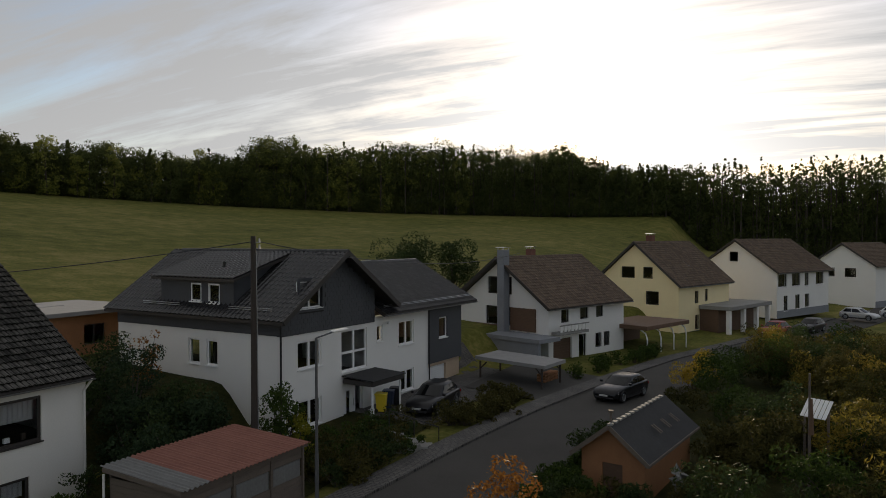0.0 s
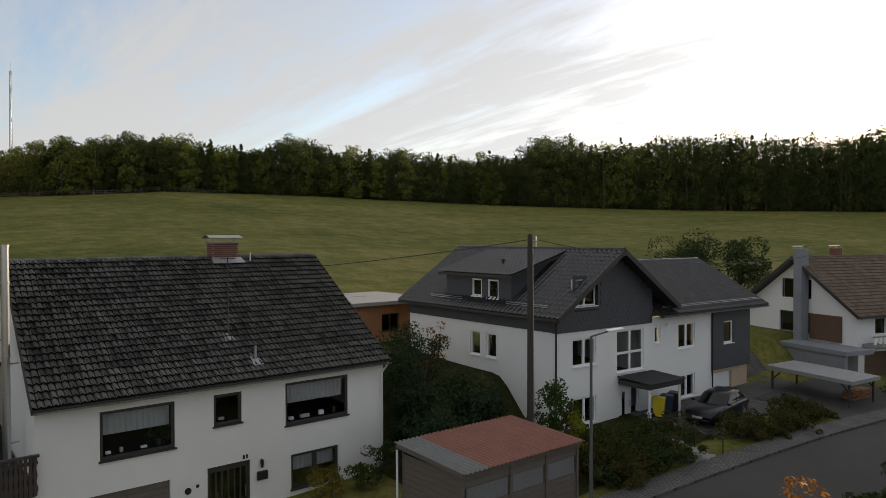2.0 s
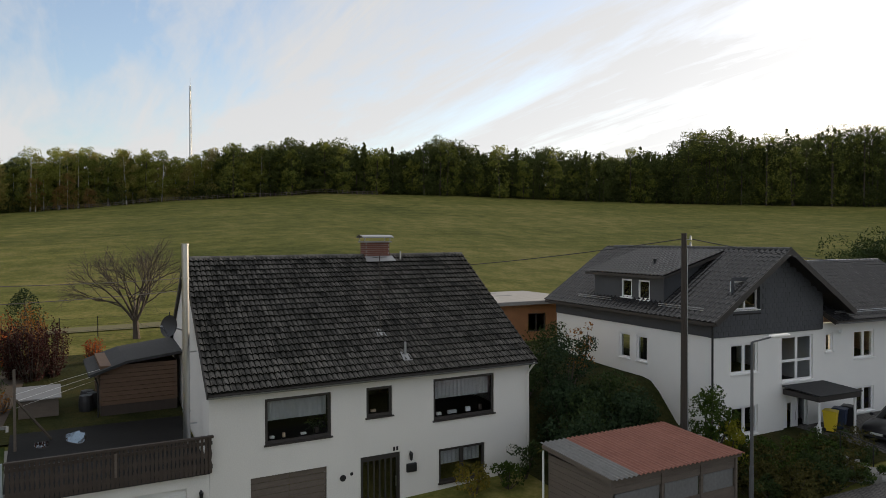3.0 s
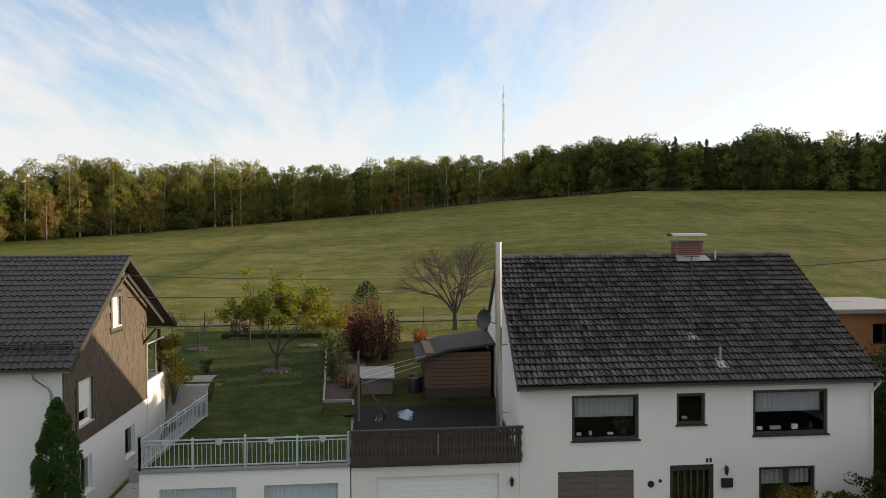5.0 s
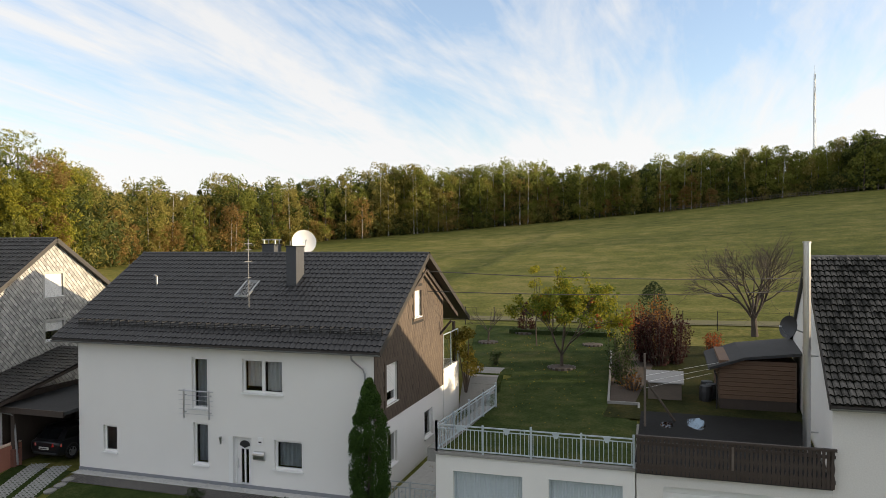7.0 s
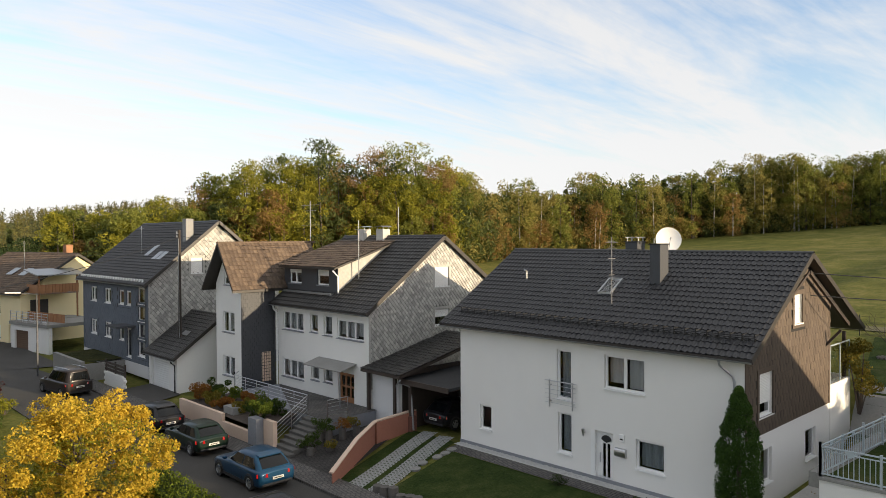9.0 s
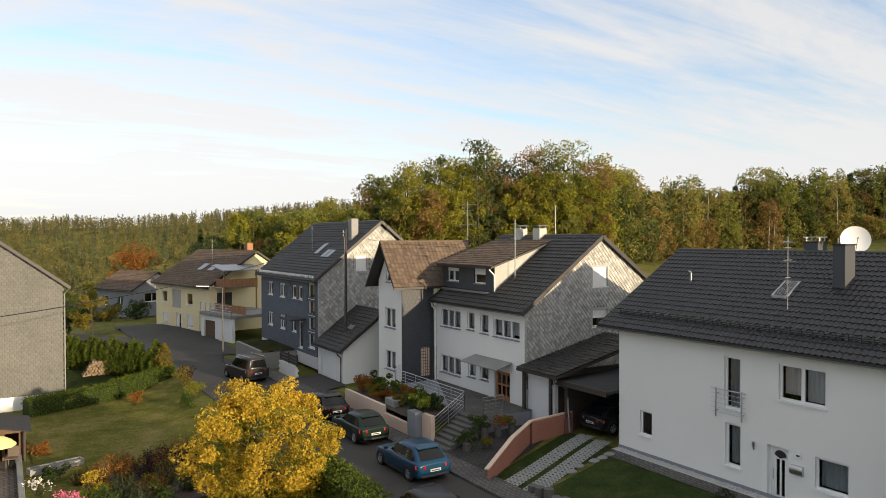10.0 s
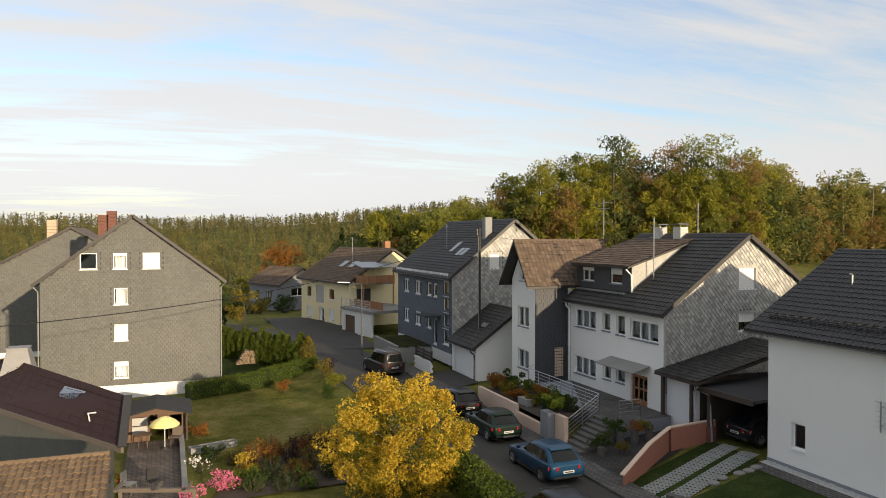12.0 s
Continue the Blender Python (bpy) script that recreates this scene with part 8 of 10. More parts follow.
# wire fence at the meadow
fence = thing("fence", pose(-51.5, 0, 0), "dark green wire mesh fence between garden and meadow", "fence")
for k in range(12):
    y = -14.5 + k * 2.2
    Build().beam((0, y, ground(-51.5, y) - 0.1), (0, y, ground(-51.5, y) + 1.35), 0.05).part("post", M["black_metal"], fence)
w_ = Build()
for z in (0.1, 0.45, 0.8, 1.25):
    for k in range(11):
        y = -14.5 + k * 2.2
        w_.tube((0, y, ground(-51.5, y) + z), (0, y + 2.2, ground(-51.5, y + 2.2) + z), 0.006, n=4, cap=False)
w_.part("wire_mesh", M["black_metal"], fence)
patch("track", [(-53.2, -60), (-53.2, 40), (-55.2, 40), (-55.2, -60)], "track", "pale grassy track along the foot of the meadow", "track", 0.07, 2.0)
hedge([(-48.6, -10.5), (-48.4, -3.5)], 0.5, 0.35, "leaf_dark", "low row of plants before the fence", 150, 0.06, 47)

# shed, rabbit hutch and wet terrace behind the mossy house
sh = thing("shed", pose(-33.7, 2.1, 2.8), "brown boarded garden shed with a felt roof on a plastered base", "shed")
Build().box(-4.0, 0.0, 0.0, 3.1, -0.1, 0.55).part("base_wall", M["wood_dark"], sh)
for k in range(9):
    Build().box(-4.0, 0.0 + 0.03 - 0.004 * (k % 2), 0.0, 3.1, 0.56 + k * 0.19, 0.735 + k * 0.19).part("board", M["wood_brown"], sh)
Build().prism([(0.35, -0.45, 1.95), (0.35, 1.0, 2.45), (0.35, 3.5, 2.75), (0.35, 3.5, 2.63), (0.35, 1.0, 2.33), (0.35, -0.45, 1.83)], (-4.8, 0, 0)).part("roof", M["bitumen"], sh)
downpipe(sh, [(0.1, -0.2, 1.8), (0.08, -0.1, 1.5), (0.08, -0.1, 0.0)], "black_metal", 0.035)
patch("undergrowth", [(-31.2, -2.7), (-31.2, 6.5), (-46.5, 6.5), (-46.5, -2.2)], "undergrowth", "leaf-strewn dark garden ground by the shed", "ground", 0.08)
patch("terrace", [(-25.0, -1.12), (-25.0, 4.8), (-33.6, 5.2), (-36.0, -1.2)], "wet_felt", "dark wet felt terrace with puddles", "terrace", 0.0, 1.0, level=2.86)
wp = Build()
for cx, cy, rx_, ry_ in ((-30.9, 1.05, 0.95, 0.42), (-30.4, -0.1, 0.5, 0.3), (-33.4, 0.95, 0.45, 0.6)):
    edge_ = [(rx_ * math.cos(a) * (1 + 0.18 * math.sin(3 * a + cx)), ry_ * math.sin(a) * (1 + 0.15 * math.cos(2 * a))) for a in np.linspace(0, 2 * math.pi, 29)[:-1]]
    wp.ring([[(cx + u * q, cy + v * q, 2.872 - 0.006 * (q == 1.0)) for u, v in edge_] for q in (0.02, 0.97, 1.0)])
tagged(wp.part("puddle", M["water"]), "rain puddles that mirror the sky", "puddle", kind="structure")
hu = thing("hutch", pose(-34.6, -0.95, 2.95), "small hutch with a sloping sheet roof", "hutch")
bevelled(Build().box(-1.2, 0.0, 0.0, 1.5, 0.0, 0.75), "body", M["wood_grey"], hu, 0.02)
Build().prism([(0.15, -0.1, 0.78), (0.15, 1.6, 0.78), (-1.3, 1.6, 1.08), (-1.3, -0.1, 1.08)], (0, 0, 0.05)).part("roof", M["zinc_dull"], hu)
wl = thing("washing_line_post", pose(-29.9, -0.93, 2.8), "wooden post with a leaning prop and washing lines", "post")
Build().beam((0, 0, 0), (0, 0, 3.0), 0.09).part("post", M["wood_grey"], wl)
Build().beam((0, 0.05, 1.9), (-1.1, 1.15, 0.08), 0.07).part("prop", M["wood_grey"], wl)
lines = Build()
for k in range(3):
    lines.tube((0, 0, 2.1 - 0.25 * k), (-4.2, 3.2, 2.1 - 0.2 * k), 0.006, n=4)
lines.part("line", M["pvc"], wl)
for k, (x, y) in enumerate(((-35.4, 1.9), (-34.9, 1.6), (-36.0, 1.7))):
    p = thing("barrel", pose(x, y, 2.85), "dark plastic barrel beside the shed", "barrel", "barrels by the shed")
    Build().ring([[(r_ * math.cos(a), r_ * math.sin(a), z) for a in np.linspace(0, 2 * math.pi, 15)[:-1]] for r_, z in ((0.26, 0), (0.3, 0.25), (0.3, 0.55), (0.26, 0.8), (0.02, 0.8))]).part("body", M["black_slab"], p)

# front of the white house
patch("front_lawn", [(-18.3, -22.6), (-18.3, -11.0), (-23.7, -11.0), (-23.7, -23.9)], "lawn", "short front lawn before the white house", "lawn", 0.07)
patch("front_path", [(-23.72, -24.4), (-23.72, -11.0), (-24.5, -11.0), (-24.5, -24.4)], "paving", "dark paved path along the house", "path", 0.08)
patch("gravel_strip", [(-24.5, -24.6), (-24.5, -10.7), (-24.98, -10.7), (-24.98, -24.6)], "gravel", "strip of pale pebbles at the house wall", "gravel", 0.09)
rng1 = np.random.default_rng(12)
pb = Build()
for _ in range(420):
    x, y, s = rng1.uniform(-24.92, -24.62), rng1.uniform(-24.5, -16), rng1.uniform(0.02, 0.045)
    z = ground(x, y) + 0.1
    pb.tube((x, y, z - 0.02), (x + rng1.normal(0, 0.02), y + rng1.normal(0, 0.02), z + s), s, s * 0.55, 5)
tagged(pb.part("pebbles", M["gravel"], fix=False), "loose pale pebbles", "pebbles", kind="stuff")
for k, y in enumerate((-22.9, -22.4, -21.9, -21.4, -20.9, -20.4)):
    s = thing("palisade_stone", pose(-18.4 + 0.05 * (k % 2), y, ground(-18.4, y)), "upright round palisade stone at the lawn's edge", "stone", "palisade before the lawn")
    Build().tube((0, 0, -0.2), (0, 0, 0.35 + 0.08 * (k % 3)), 0.22, 0.2, 10).part("body", M["palisade"], s)
for x, y in ((-23.5, -17.6), (-23.4, -13.8)):
    bush(x, y, 0.62, 0.6, "leaf_dark", 600, "small clipped ball of box by the path", seed=int(-y), size=0.03, blobs=9)
for k, (x, y) in enumerate(((-21.8, -23.9), (-22.74, -23.9), (-23.86, -24.1), (-23.3, -23.95), (-21.1, -23.6))):
    s = thing("stone", pose(x, y, ground(x, y) + 0.02), "flat pale stone at the lawn's corner", "stone", "stones by the drive")
    Build().ring([[(r_ * math.cos(a) * 1.3, r_ * math.sin(a), z) for a in np.linspace(0, 2 * math.pi, 9)[:-1]] for r_, z in ((0.2, 0), (0.22, 0.08), (0.12, 0.14), (0.01, 0.15))]).part("body", M["concrete"], s)
column_tree(-24.1, -10.45, 5.1, 1.75, "leaf_cypress", 42000, "slim green cypress at the white house's corner", size=0.036, seed=50)

# drive with two strips of grass pavers
patch("drive_lawn", [(-17.4, -25.2), (-17.4, -22.4), (-24.8, -24.8), (-24.8, -28.0)], "lawn", "grass drive between the houses", "lawn", 0.05)
for base, end in (((-17.5, -23.9), (-25.0, -26.9)), ((-17.6, -22.7), (-25.0, -25.7))):
    dv = thing("paver_strip", pose(0, 0, 0), "strip of lattice grass pavers in the drive", "pavers", "paver strips")
    a, b_ = Vector((*base, 0)), Vector((*end, 0))
    d = (b_ - a).normalized()
    s = Vector((-d.y, d.x, 0))
    n = 16
    for k in range(n):
        pv = Build()
        for q in range(2):
            for side in range(2):
                c0 = a + d * ((k + 0.5 * q) * (b_ - a).length / n) + s * (side * 0.4 - 0.4)
                z = ground(c0.x, c0.y) + 0.068
                for m_ in ((0, 0, 0.23, 0.2), (0.23, 0, 0, 0.2), (0.23, 0.2, 0.46, 0.4), (0.46, 0.2, 0.23, 0.4), (0, 0.2, 0.23, 0.4), (0.23, 0.2, 0, 0.4), (0.23, 0, 0.46, 0.2), (0.46, 0, 0.23, 0.2)):
                    p0, p1 = c0 + d * m_[0] + s * m_[1], c0 + d * m_[2] + s * m_[3]
                    pv.beam((p0.x, p0.y, z), (p1.x, p1.y, z), 0.034, 0.02)
        pv.part("paver", M["paver_pale"], dv, fix=False)
rw = thing("garden_wall", pose(0, 0, 0), "low terracotta painted wall that steps down beside the drive", "wall")
Build().prism([(-17.6, -25.0, 0.0), (-17.6, -25.0, 0.55), (-20.0, -26.5, 1.2), (-22.2, -27.9, 1.35), (-22.2, -27.9, 0.0)], (0.1, 0.2, 0)).part("wall", M["wall_pink"], rw)
Build().prism([(-22.2, -27.9, 0), (-22.2, -27.9, 1.35), (-25.2, -28.3, 1.35), (-25.2, -28.3, 0)], (0.02, 0.25, 0)).part("wall", M["wall_pink"], rw)
cp = Build()
for a, b_ in (((-17.5, -24.9, 0.6), (-20.0, -26.4, 1.25)), ((-20.0, -26.4, 1.25), (-22.2, -27.8, 1.4)), ((-22.2, -27.8, 1.4), (-25.2, -28.2, 1.4))):
    cp.beam(a, b_, 0.2, 0.06)
cp.part("coping", M["wall_beige"], rw)
patch("ramp_bed", [(-17.9, -30.0), (-17.9, -25.3), (-24.4, -28.4), (-24.4, -33.0)], "paving_black", "dark paved ramp beside the steps", "ramp", 0.06)

# terrace bed, steps and rails before the slate house
tw = thing("planter_wall", pose(0, 0, 0), "beige rendered garden wall before a planted terrace", "wall")
Build().box(-18.2, -18.0, -40.8, -35.6, -0.1, 1.15).part("wall", M["wall_beige"], tw)
Build().box(-18.2, -18.0, -35.6, -32.4, -0.1, 0.75).part("wall", M["wall_beige"], tw)
Build().box(-18.4, -17.95, -32.7, -31.91, -0.1, 1.5).part("pier", M["plinth"], tw)
Build().box(-18.6, -18.36, -31.9, -31.0, -0.1, 1.45).part("wall", M["wall_beige"], tw)
patch("terrace_bed", [(-18.2, -40.8), (-18.2, -32.0), (-22.0, -33.6), (-22.0, -40.8)], "soil", "terrace bed of shrubs", "bed", 0.02, level=0.95)
for k, (x, y, w, h, leaf) in enumerate(((-18.9, -40.0, 1.5, 1.2, "leaf_rust"), (-20.0, -40.2, 1.4, 1.3, "leaf_hedge"), (-19.0, -38.5, 1.1, 0.9, "leaf_olive"), (-20.2, -38.6, 1.4, 1.0, "leaf_green"), (-19.0, -37.2, 1.2, 0.8, "leaf_rust"), (-20.6, -37.2, 1.2, 0.8, "leaf_rust"), (-19.2, -35.6, 1.0, 0.9, "leaf_olive"), (-20.4, -35.4, 1.5, 1.0, "leaf_green"), (-18.9, -33.8, 1.3, 1.0, "leaf_hedge"), (-18.2, -32.0, 1.2, 0.7, "leaf_green"), (-20.2, -33.8, 1.3, 0.9, "leaf_hedge"))):
    bush(x, y, w, h, leaf, 2000, ("rust coloured" if leaf == "leaf_rust" else "green") + " low shrub in the terrace bed", z=0.95 if k != 9 else 1.7, seed=200 + k, size=0.05, blobs=9)
tr = thing("stone_trough", pose(-18.9, -36.0, 0.95), "pale stone trough among the shrubs", "trough")
Build().box(-0.3, 0.3, -0.55, 0.55, 0.0, 0.4).part("body", M["concrete"], tr)
st = thing("steps", pose(0, 0, 0), "concrete steps from the street up to the house door", "steps")
for k in range(8):
    bevelled(Build().box(-18.6 - k * 0.36, -18.2 - k * 0.36, -31.0 - k * 0.16, -29.4 - k * 0.16, -0.2, 0.2 + k * 0.13), "step", M["step_stone"], st, 0.015)
patch("landing", [(-21.2, -33.8), (-21.2, -30.5), (-24.5, -30.5), (-24.5, -40.6)], "paving", "paved landing along the house front", "landing", 0.0, level=1.1)
Build().box(-24.4, -21.2, -40.6, -30.5, -0.2, 1.08).part("landing_base", M["plinth"], st)
rl = thing("railing", pose(0, 0, 0), "stainless steel handrail beside steps and landing", "railing")
for a, b_ in (((-18.5, -31.15, 0.25), (-21.3, -32.4, 1.15)), ((-21.3, -32.4, 1.15), (-21.3, -40.4, 1.15)), ((-21.3, -40.4, 1.15), (-22.3, -41.6, 1.15)), ((-21.3, -30.6, 1.15), (-22.6, -30.6, 1.15))):
    a, b_ = Vector(a), Vector(b_)
    for z in (0.2, 0.4, 0.6, 0.8, 0.98):
        Build().tube(a + Vector((0, 0, z)), b_ + Vector((0, 0, z)), 0.022 if z > 0.9 else 0.012, n=6).part("rail", M["steel"], rl)
    n = max(1, round((b_ - a).length / 1.3))
    for k in range(n + 1):
        p = a.lerp(b_, k / n)
        Build().tube(p, p + Vector((0, 0, 1.0)), 0.022, n=6).part("post", M["steel"], rl)
for k, (x, y) in enumerate(((-20.6, -30.3), (-20.9, -29.9), (-21.6, -29.7), (-22.4, -29.6), (-19.6, -29.4), (-19.2, -29.0), (-22.9, -31.0), (-20.2, -28.8))):
    s = thing("planting_ring", pose(x, y, ground(x, y)), "round concrete planting stone beside the steps", "planter", "planting stones")
    Build().tube((0, 0, -0.2), (0, 0, 0.75 - 0.07 * k), 0.2, 0.19, 9).part("body", M["palisade"], s)
    bush(x, y, 0.95, 0.75, ("leaf_hedge", "leaf_hedge", "leaf_rust", "leaf_olive")[k % 4], 520, "small plant in a planting stone", z=ground(x, y) + 0.6 - 0.07 * k, seed=230 + k, size=0.045, blobs=6)

# walls and fence before the blue house
bw = thing("retaining_wall", pose(0, 0, 0), "grey concrete retaining wall before the blue house", "wall")
Build().box(-17.6, -17.3, -62.5, -56.0, -0.1, 1.5).part("wall", M["concrete"], bw)
Build().box(-20.4, -17.31, -56.1, -55.8, -0.1, 1.3).part("wall", M["concrete"], bw)
patch("blue_terrace", [(-17.6, -62.5), (-17.6, -56.0), (-20.4, -56.0), (-20.4, -62.5)], "undergrowth", "small raised front garden", "garden", 0.02, level=1.4)
bw2 = thing("block_wall", pose(0, 0, 0), "white block wall with a dark fence on it", "wall")
for k in range(5):
    for i in range(8):
        o = 0.25 if k % 2 else 0
        Build().box(-18.6, -18.4, -54.4 + i * 0.46 + o * 0.8, -53.95 + i * 0.46 + o * 0.8, 0.0 + k * 0.19, 0.18 + k * 0.19).part("block", M["render_white"], bw2)
for k in range(3):
    Build().box(-18.55, -18.48, -54.4, -50.6, 1.05 + k * 0.24, 1.2 + k * 0.24).part("fence_board", M["wood_dark"], bw2)
for y in (-54.3, -52.5, -50.7):
    Build().beam((-18.55, y, 0.9), (-18.55, y, 1.8), 0.1).part("post", M["wood_dark"], bw2)
patch("garage_drive", [(-16.9, -50.8), (-16.9, -45.0), (-20.4, -46.0), (-20.4, -51.0)], "asphalt", "asphalt drive before the small garage", "drive", 0.1)
patch("side_drive", [(-11.5, -95), (-11.5, -66), (-18.5, -64), (-18.5, -95)], "asphalt", "asphalt forecourt before the cream house", "drive", 0.08)



# ---- cars ----
def paint(name, colour, metal=0.4):
    m = material(name, colour, 0.3, 0.05, 1.5, 0.0, metal=metal * 0.4, coat=0.18, spec=0.3)
    return m


M["paint_blue"] = paint("blue car paint", (0.008, 0.044, 0.095))
M["paint_green"] = paint("dark green car paint", (0.006, 0.017, 0.012))
M["paint_black"] = paint("black car paint", (0.012, 0.012, 0.014))
M["paint_brown"] = paint("dark brown car paint", (0.03, 0.025, 0.024))
M["paint_red"] = paint("red car paint", (0.22, 0.015, 0.015), 0.2)
M["paint_silver"] = paint("silver car paint", (0.5, 0.5, 0.5), 0.6)
M["paint_white"] = paint("white car paint", (0.7, 0.7, 0.7), 0.0)
M["car_glass"] = material("tinted car glass", (0.006, 0.007, 0.008), 0.05, 0.1, 1.0, 0.0, spec=0.35)
M["plate"] = material("number plate white", (0.5, 0.5, 0.48), 0.5, 0.05, 2.0, 0.0)
M["tyre"] = material("tyre rubber", (0.012, 0.012, 0.012), 0.8, 0.2, 4.0, 0.2)
M["lamp_red"] = material("red tail lamp", (0.35, 0.01, 0.01), 0.15, 0.1, 4.0, 0.0, coat=1.0)
M["lamp_clear"] = material("clear headlamp", (0.6, 0.62, 0.64), 0.1, 0.1, 4.0, 0.0, coat=1.0)


def car(x, y, z, heading, mat, label, L=4.25, W=1.78, H=1.46, van=False, group="parked cars", pitch=0.0):
    """A parked car: lofted body, cabin with glass set in it, wheels, lamps, mirrors and plates. heading: degrees."""
    t = thing("car", pose(x, y, z, 0, pitch, heading), label, "car", group)
    w = W / 2
    belt = 0.90 if not van else 1.0
    # stations from tail to nose: x, lower z, upper z, half width
    if van:
        st = [(-0.5, 0.46, belt - 0.06, 0.88), (-0.493, 0.30, belt - 0.01, 0.95), (-0.47, 0.24, belt, 0.98), (-0.3, 0.2, belt, 1.0), (0.0, 0.19, belt, 1.0), (0.2, 0.2, belt, 1.0), (0.3, 0.22, belt - 0.03, 0.98), (0.40, 0.23, belt - 0.11, 0.94), (0.465, 0.25, belt - 0.22, 0.86), (0.49, 0.3, belt - 0.33, 0.76), (0.5, 0.42, belt - 0.42, 0.66)]
    else:
        st = [(-0.5, 0.50, belt - 0.12, 0.83), (-0.494, 0.36, belt - 0.05, 0.90), (-0.475, 0.25, belt - 0.01, 0.95), (-0.40, 0.20, belt, 0.985), (-0.2, 0.19, belt, 1.0), (0.05, 0.19, belt - 0.01, 1.0), (0.2, 0.2, belt - 0.03, 0.99), (0.32, 0.22, belt - 0.08, 0.97), (0.41, 0.23, belt - 0.15, 0.92), (0.465, 0.25, belt - 0.24, 0.85), (0.49, 0.3, belt - 0.33, 0.76), (0.5, 0.42, belt - 0.42, 0.66)]
    b = Build()
    loops = []
    for fx, z0, z1, fw in st:
        hw = w * fw
        zm = z0 + (z1 - z0) * 0.58
        half = [(0.0, z0), (hw * 0.84, z0), (hw * 0.95, z0 + 0.07), (hw * 0.985, z0 + 0.2 * (z1 - z0) + 0.05), (hw, zm), (hw * 0.99, z1 - 0.10), (hw * 0.955, z1 - 0.03), (hw * 0.88, z1), (hw * 0.5, z1 + 0.03), (0.0, z1 + 0.042)]
        loops.append([(fx * L, yy, zz_) for yy, zz_ in half] + [(fx * L, -yy, zz_) for yy, zz_ in reversed(half[1:-1])])
    b.ring(loops).face(*loops[0]).face(*loops[-1])
    b.part("body", M[mat], t, smooth=True)
    # cabin: levels from the belt line to the roof's crown
    xr0, xr1, xf0, xf1 = (-0.492, -0.468, 0.27, 0.10) if van else (-0.482, -0.345, 0.225, 0.03)

    def level(v):
        k = min(1.0, v)
        rise = (H - belt)
        zz_ = belt - 0.02 + rise * (0.86 * k + (0.0 if v <= 1 else (v - 1) * 0.14))
        tuck = 0.0 if v <= 1 else (v - 1)
        hw = w * (0.91 - 0.17 * k ** 1.3 - 0.10 * tuck)
        return (xr0 + (xr1 - xr0) * k ** 1.25 + 0.03 * tuck) * L, (xf0 + (xf1 - xf0) * k - 0.05 * tuck) * L, hw, zz_

    def rim_at(v):
        a, e, hw, zz_ = level(v)
        half = [(a, 0.0), (a + 0.012, hw * 0.5), (a + 0.05, hw * 0.82), (a + 0.16, hw * 0.95), ((a + e) / 2 - 0.3, hw), ((a + e) / 2 + 0.3, hw * 0.995), (e - 0.30, hw * 0.95), (e - 0.12, hw * 0.82), (e - 0.02, hw * 0.45), (e, 0.0)]
        return [(p[0], p[1], zz_) for p in half] + [(p[0], -p[1], zz_) for p in reversed(half[1:-1])]

    c = Build()
    rims = [rim_at(v) for v in (0.0, 0.35, 0.7, 0.92, 1.0, 1.35, 1.7)]
    aa, ee, hw_, zt = level(2.0)
    top_ = [((p[0] - (aa + ee) / 2) * 0.6 + (aa + ee) / 2, p[1] * 0.5, zt) for p in rims[-1]]
    c.ring(rims + [top_]).face(*top_)
    c.part("cabin", M[mat], t, smooth=True)

    def pane(points, name):
        g = Build()
        n = len(points[0])
        g.ring(points, close=False)
        g.part(name, M["car_glass"], t, smooth=True, fix=False)

    def side_point(fx, v, s):
        a, e, hw, zz_ = level(v)
        return ((a + (e - a) * fx), s * (hw * (1.0 - 0.10 * abs(2 * fx - 1) ** 4) + 0.012), zz_)

    lo_v, hi_v = 0.12, 0.90
    for s in (1, -1):
        for f0, f1 in ((0.11, 0.47), (0.50, 0.86)):
            pane([[side_point(f0 + (f1 - f0) * i / 5, lo_v + (hi_v - lo_v) * j / 3, s) for i in range(6)] for j in range(4)], "side_window")
    def end_point(fy, v, rear):
        a, e, hw, zz_ = level(v)
        bow = 0.055 * abs(fy) ** 2.2
        return ((a + bow - 0.014) if rear else (e - bow * 2.2 + 0.014), fy * hw * 0.84, zz_ + 0.006)
    pane([[end_point(-0.92 + 1.84 * i / 6, 0.18 + 0.72 * j / 3, True) for i in range(7)] for j in range(4)], "rear_window")
    pane([[end_point(-0.95 + 1.9 * i / 6, 0.10 + 0.84 * j / 3, False) for i in range(7)] for j in range(4)], "windscreen")
    if not van:
        a, e, hw, zz_ = level(1.0)
        bevelled(Build().prism([(a - 0.12, -hw * 0.8, zz_ - 0.01), (a + 0.12, -hw * 0.85, zz_ + 0.045), (a + 0.12, hw * 0.85, zz_ + 0.045), (a - 0.12, hw * 0.8, zz_ - 0.01)], (0, 0, 0.025)), "spoiler", M[mat], t, 0.01)
    else:
        for s in (1, -1):
            Build().tube((-0.42 * L, s * w * 0.62, H + 0.02), (0.04 * L, s * w * 0.62, H + 0.02), 0.02).part("roof_rail", M["steel"], t)
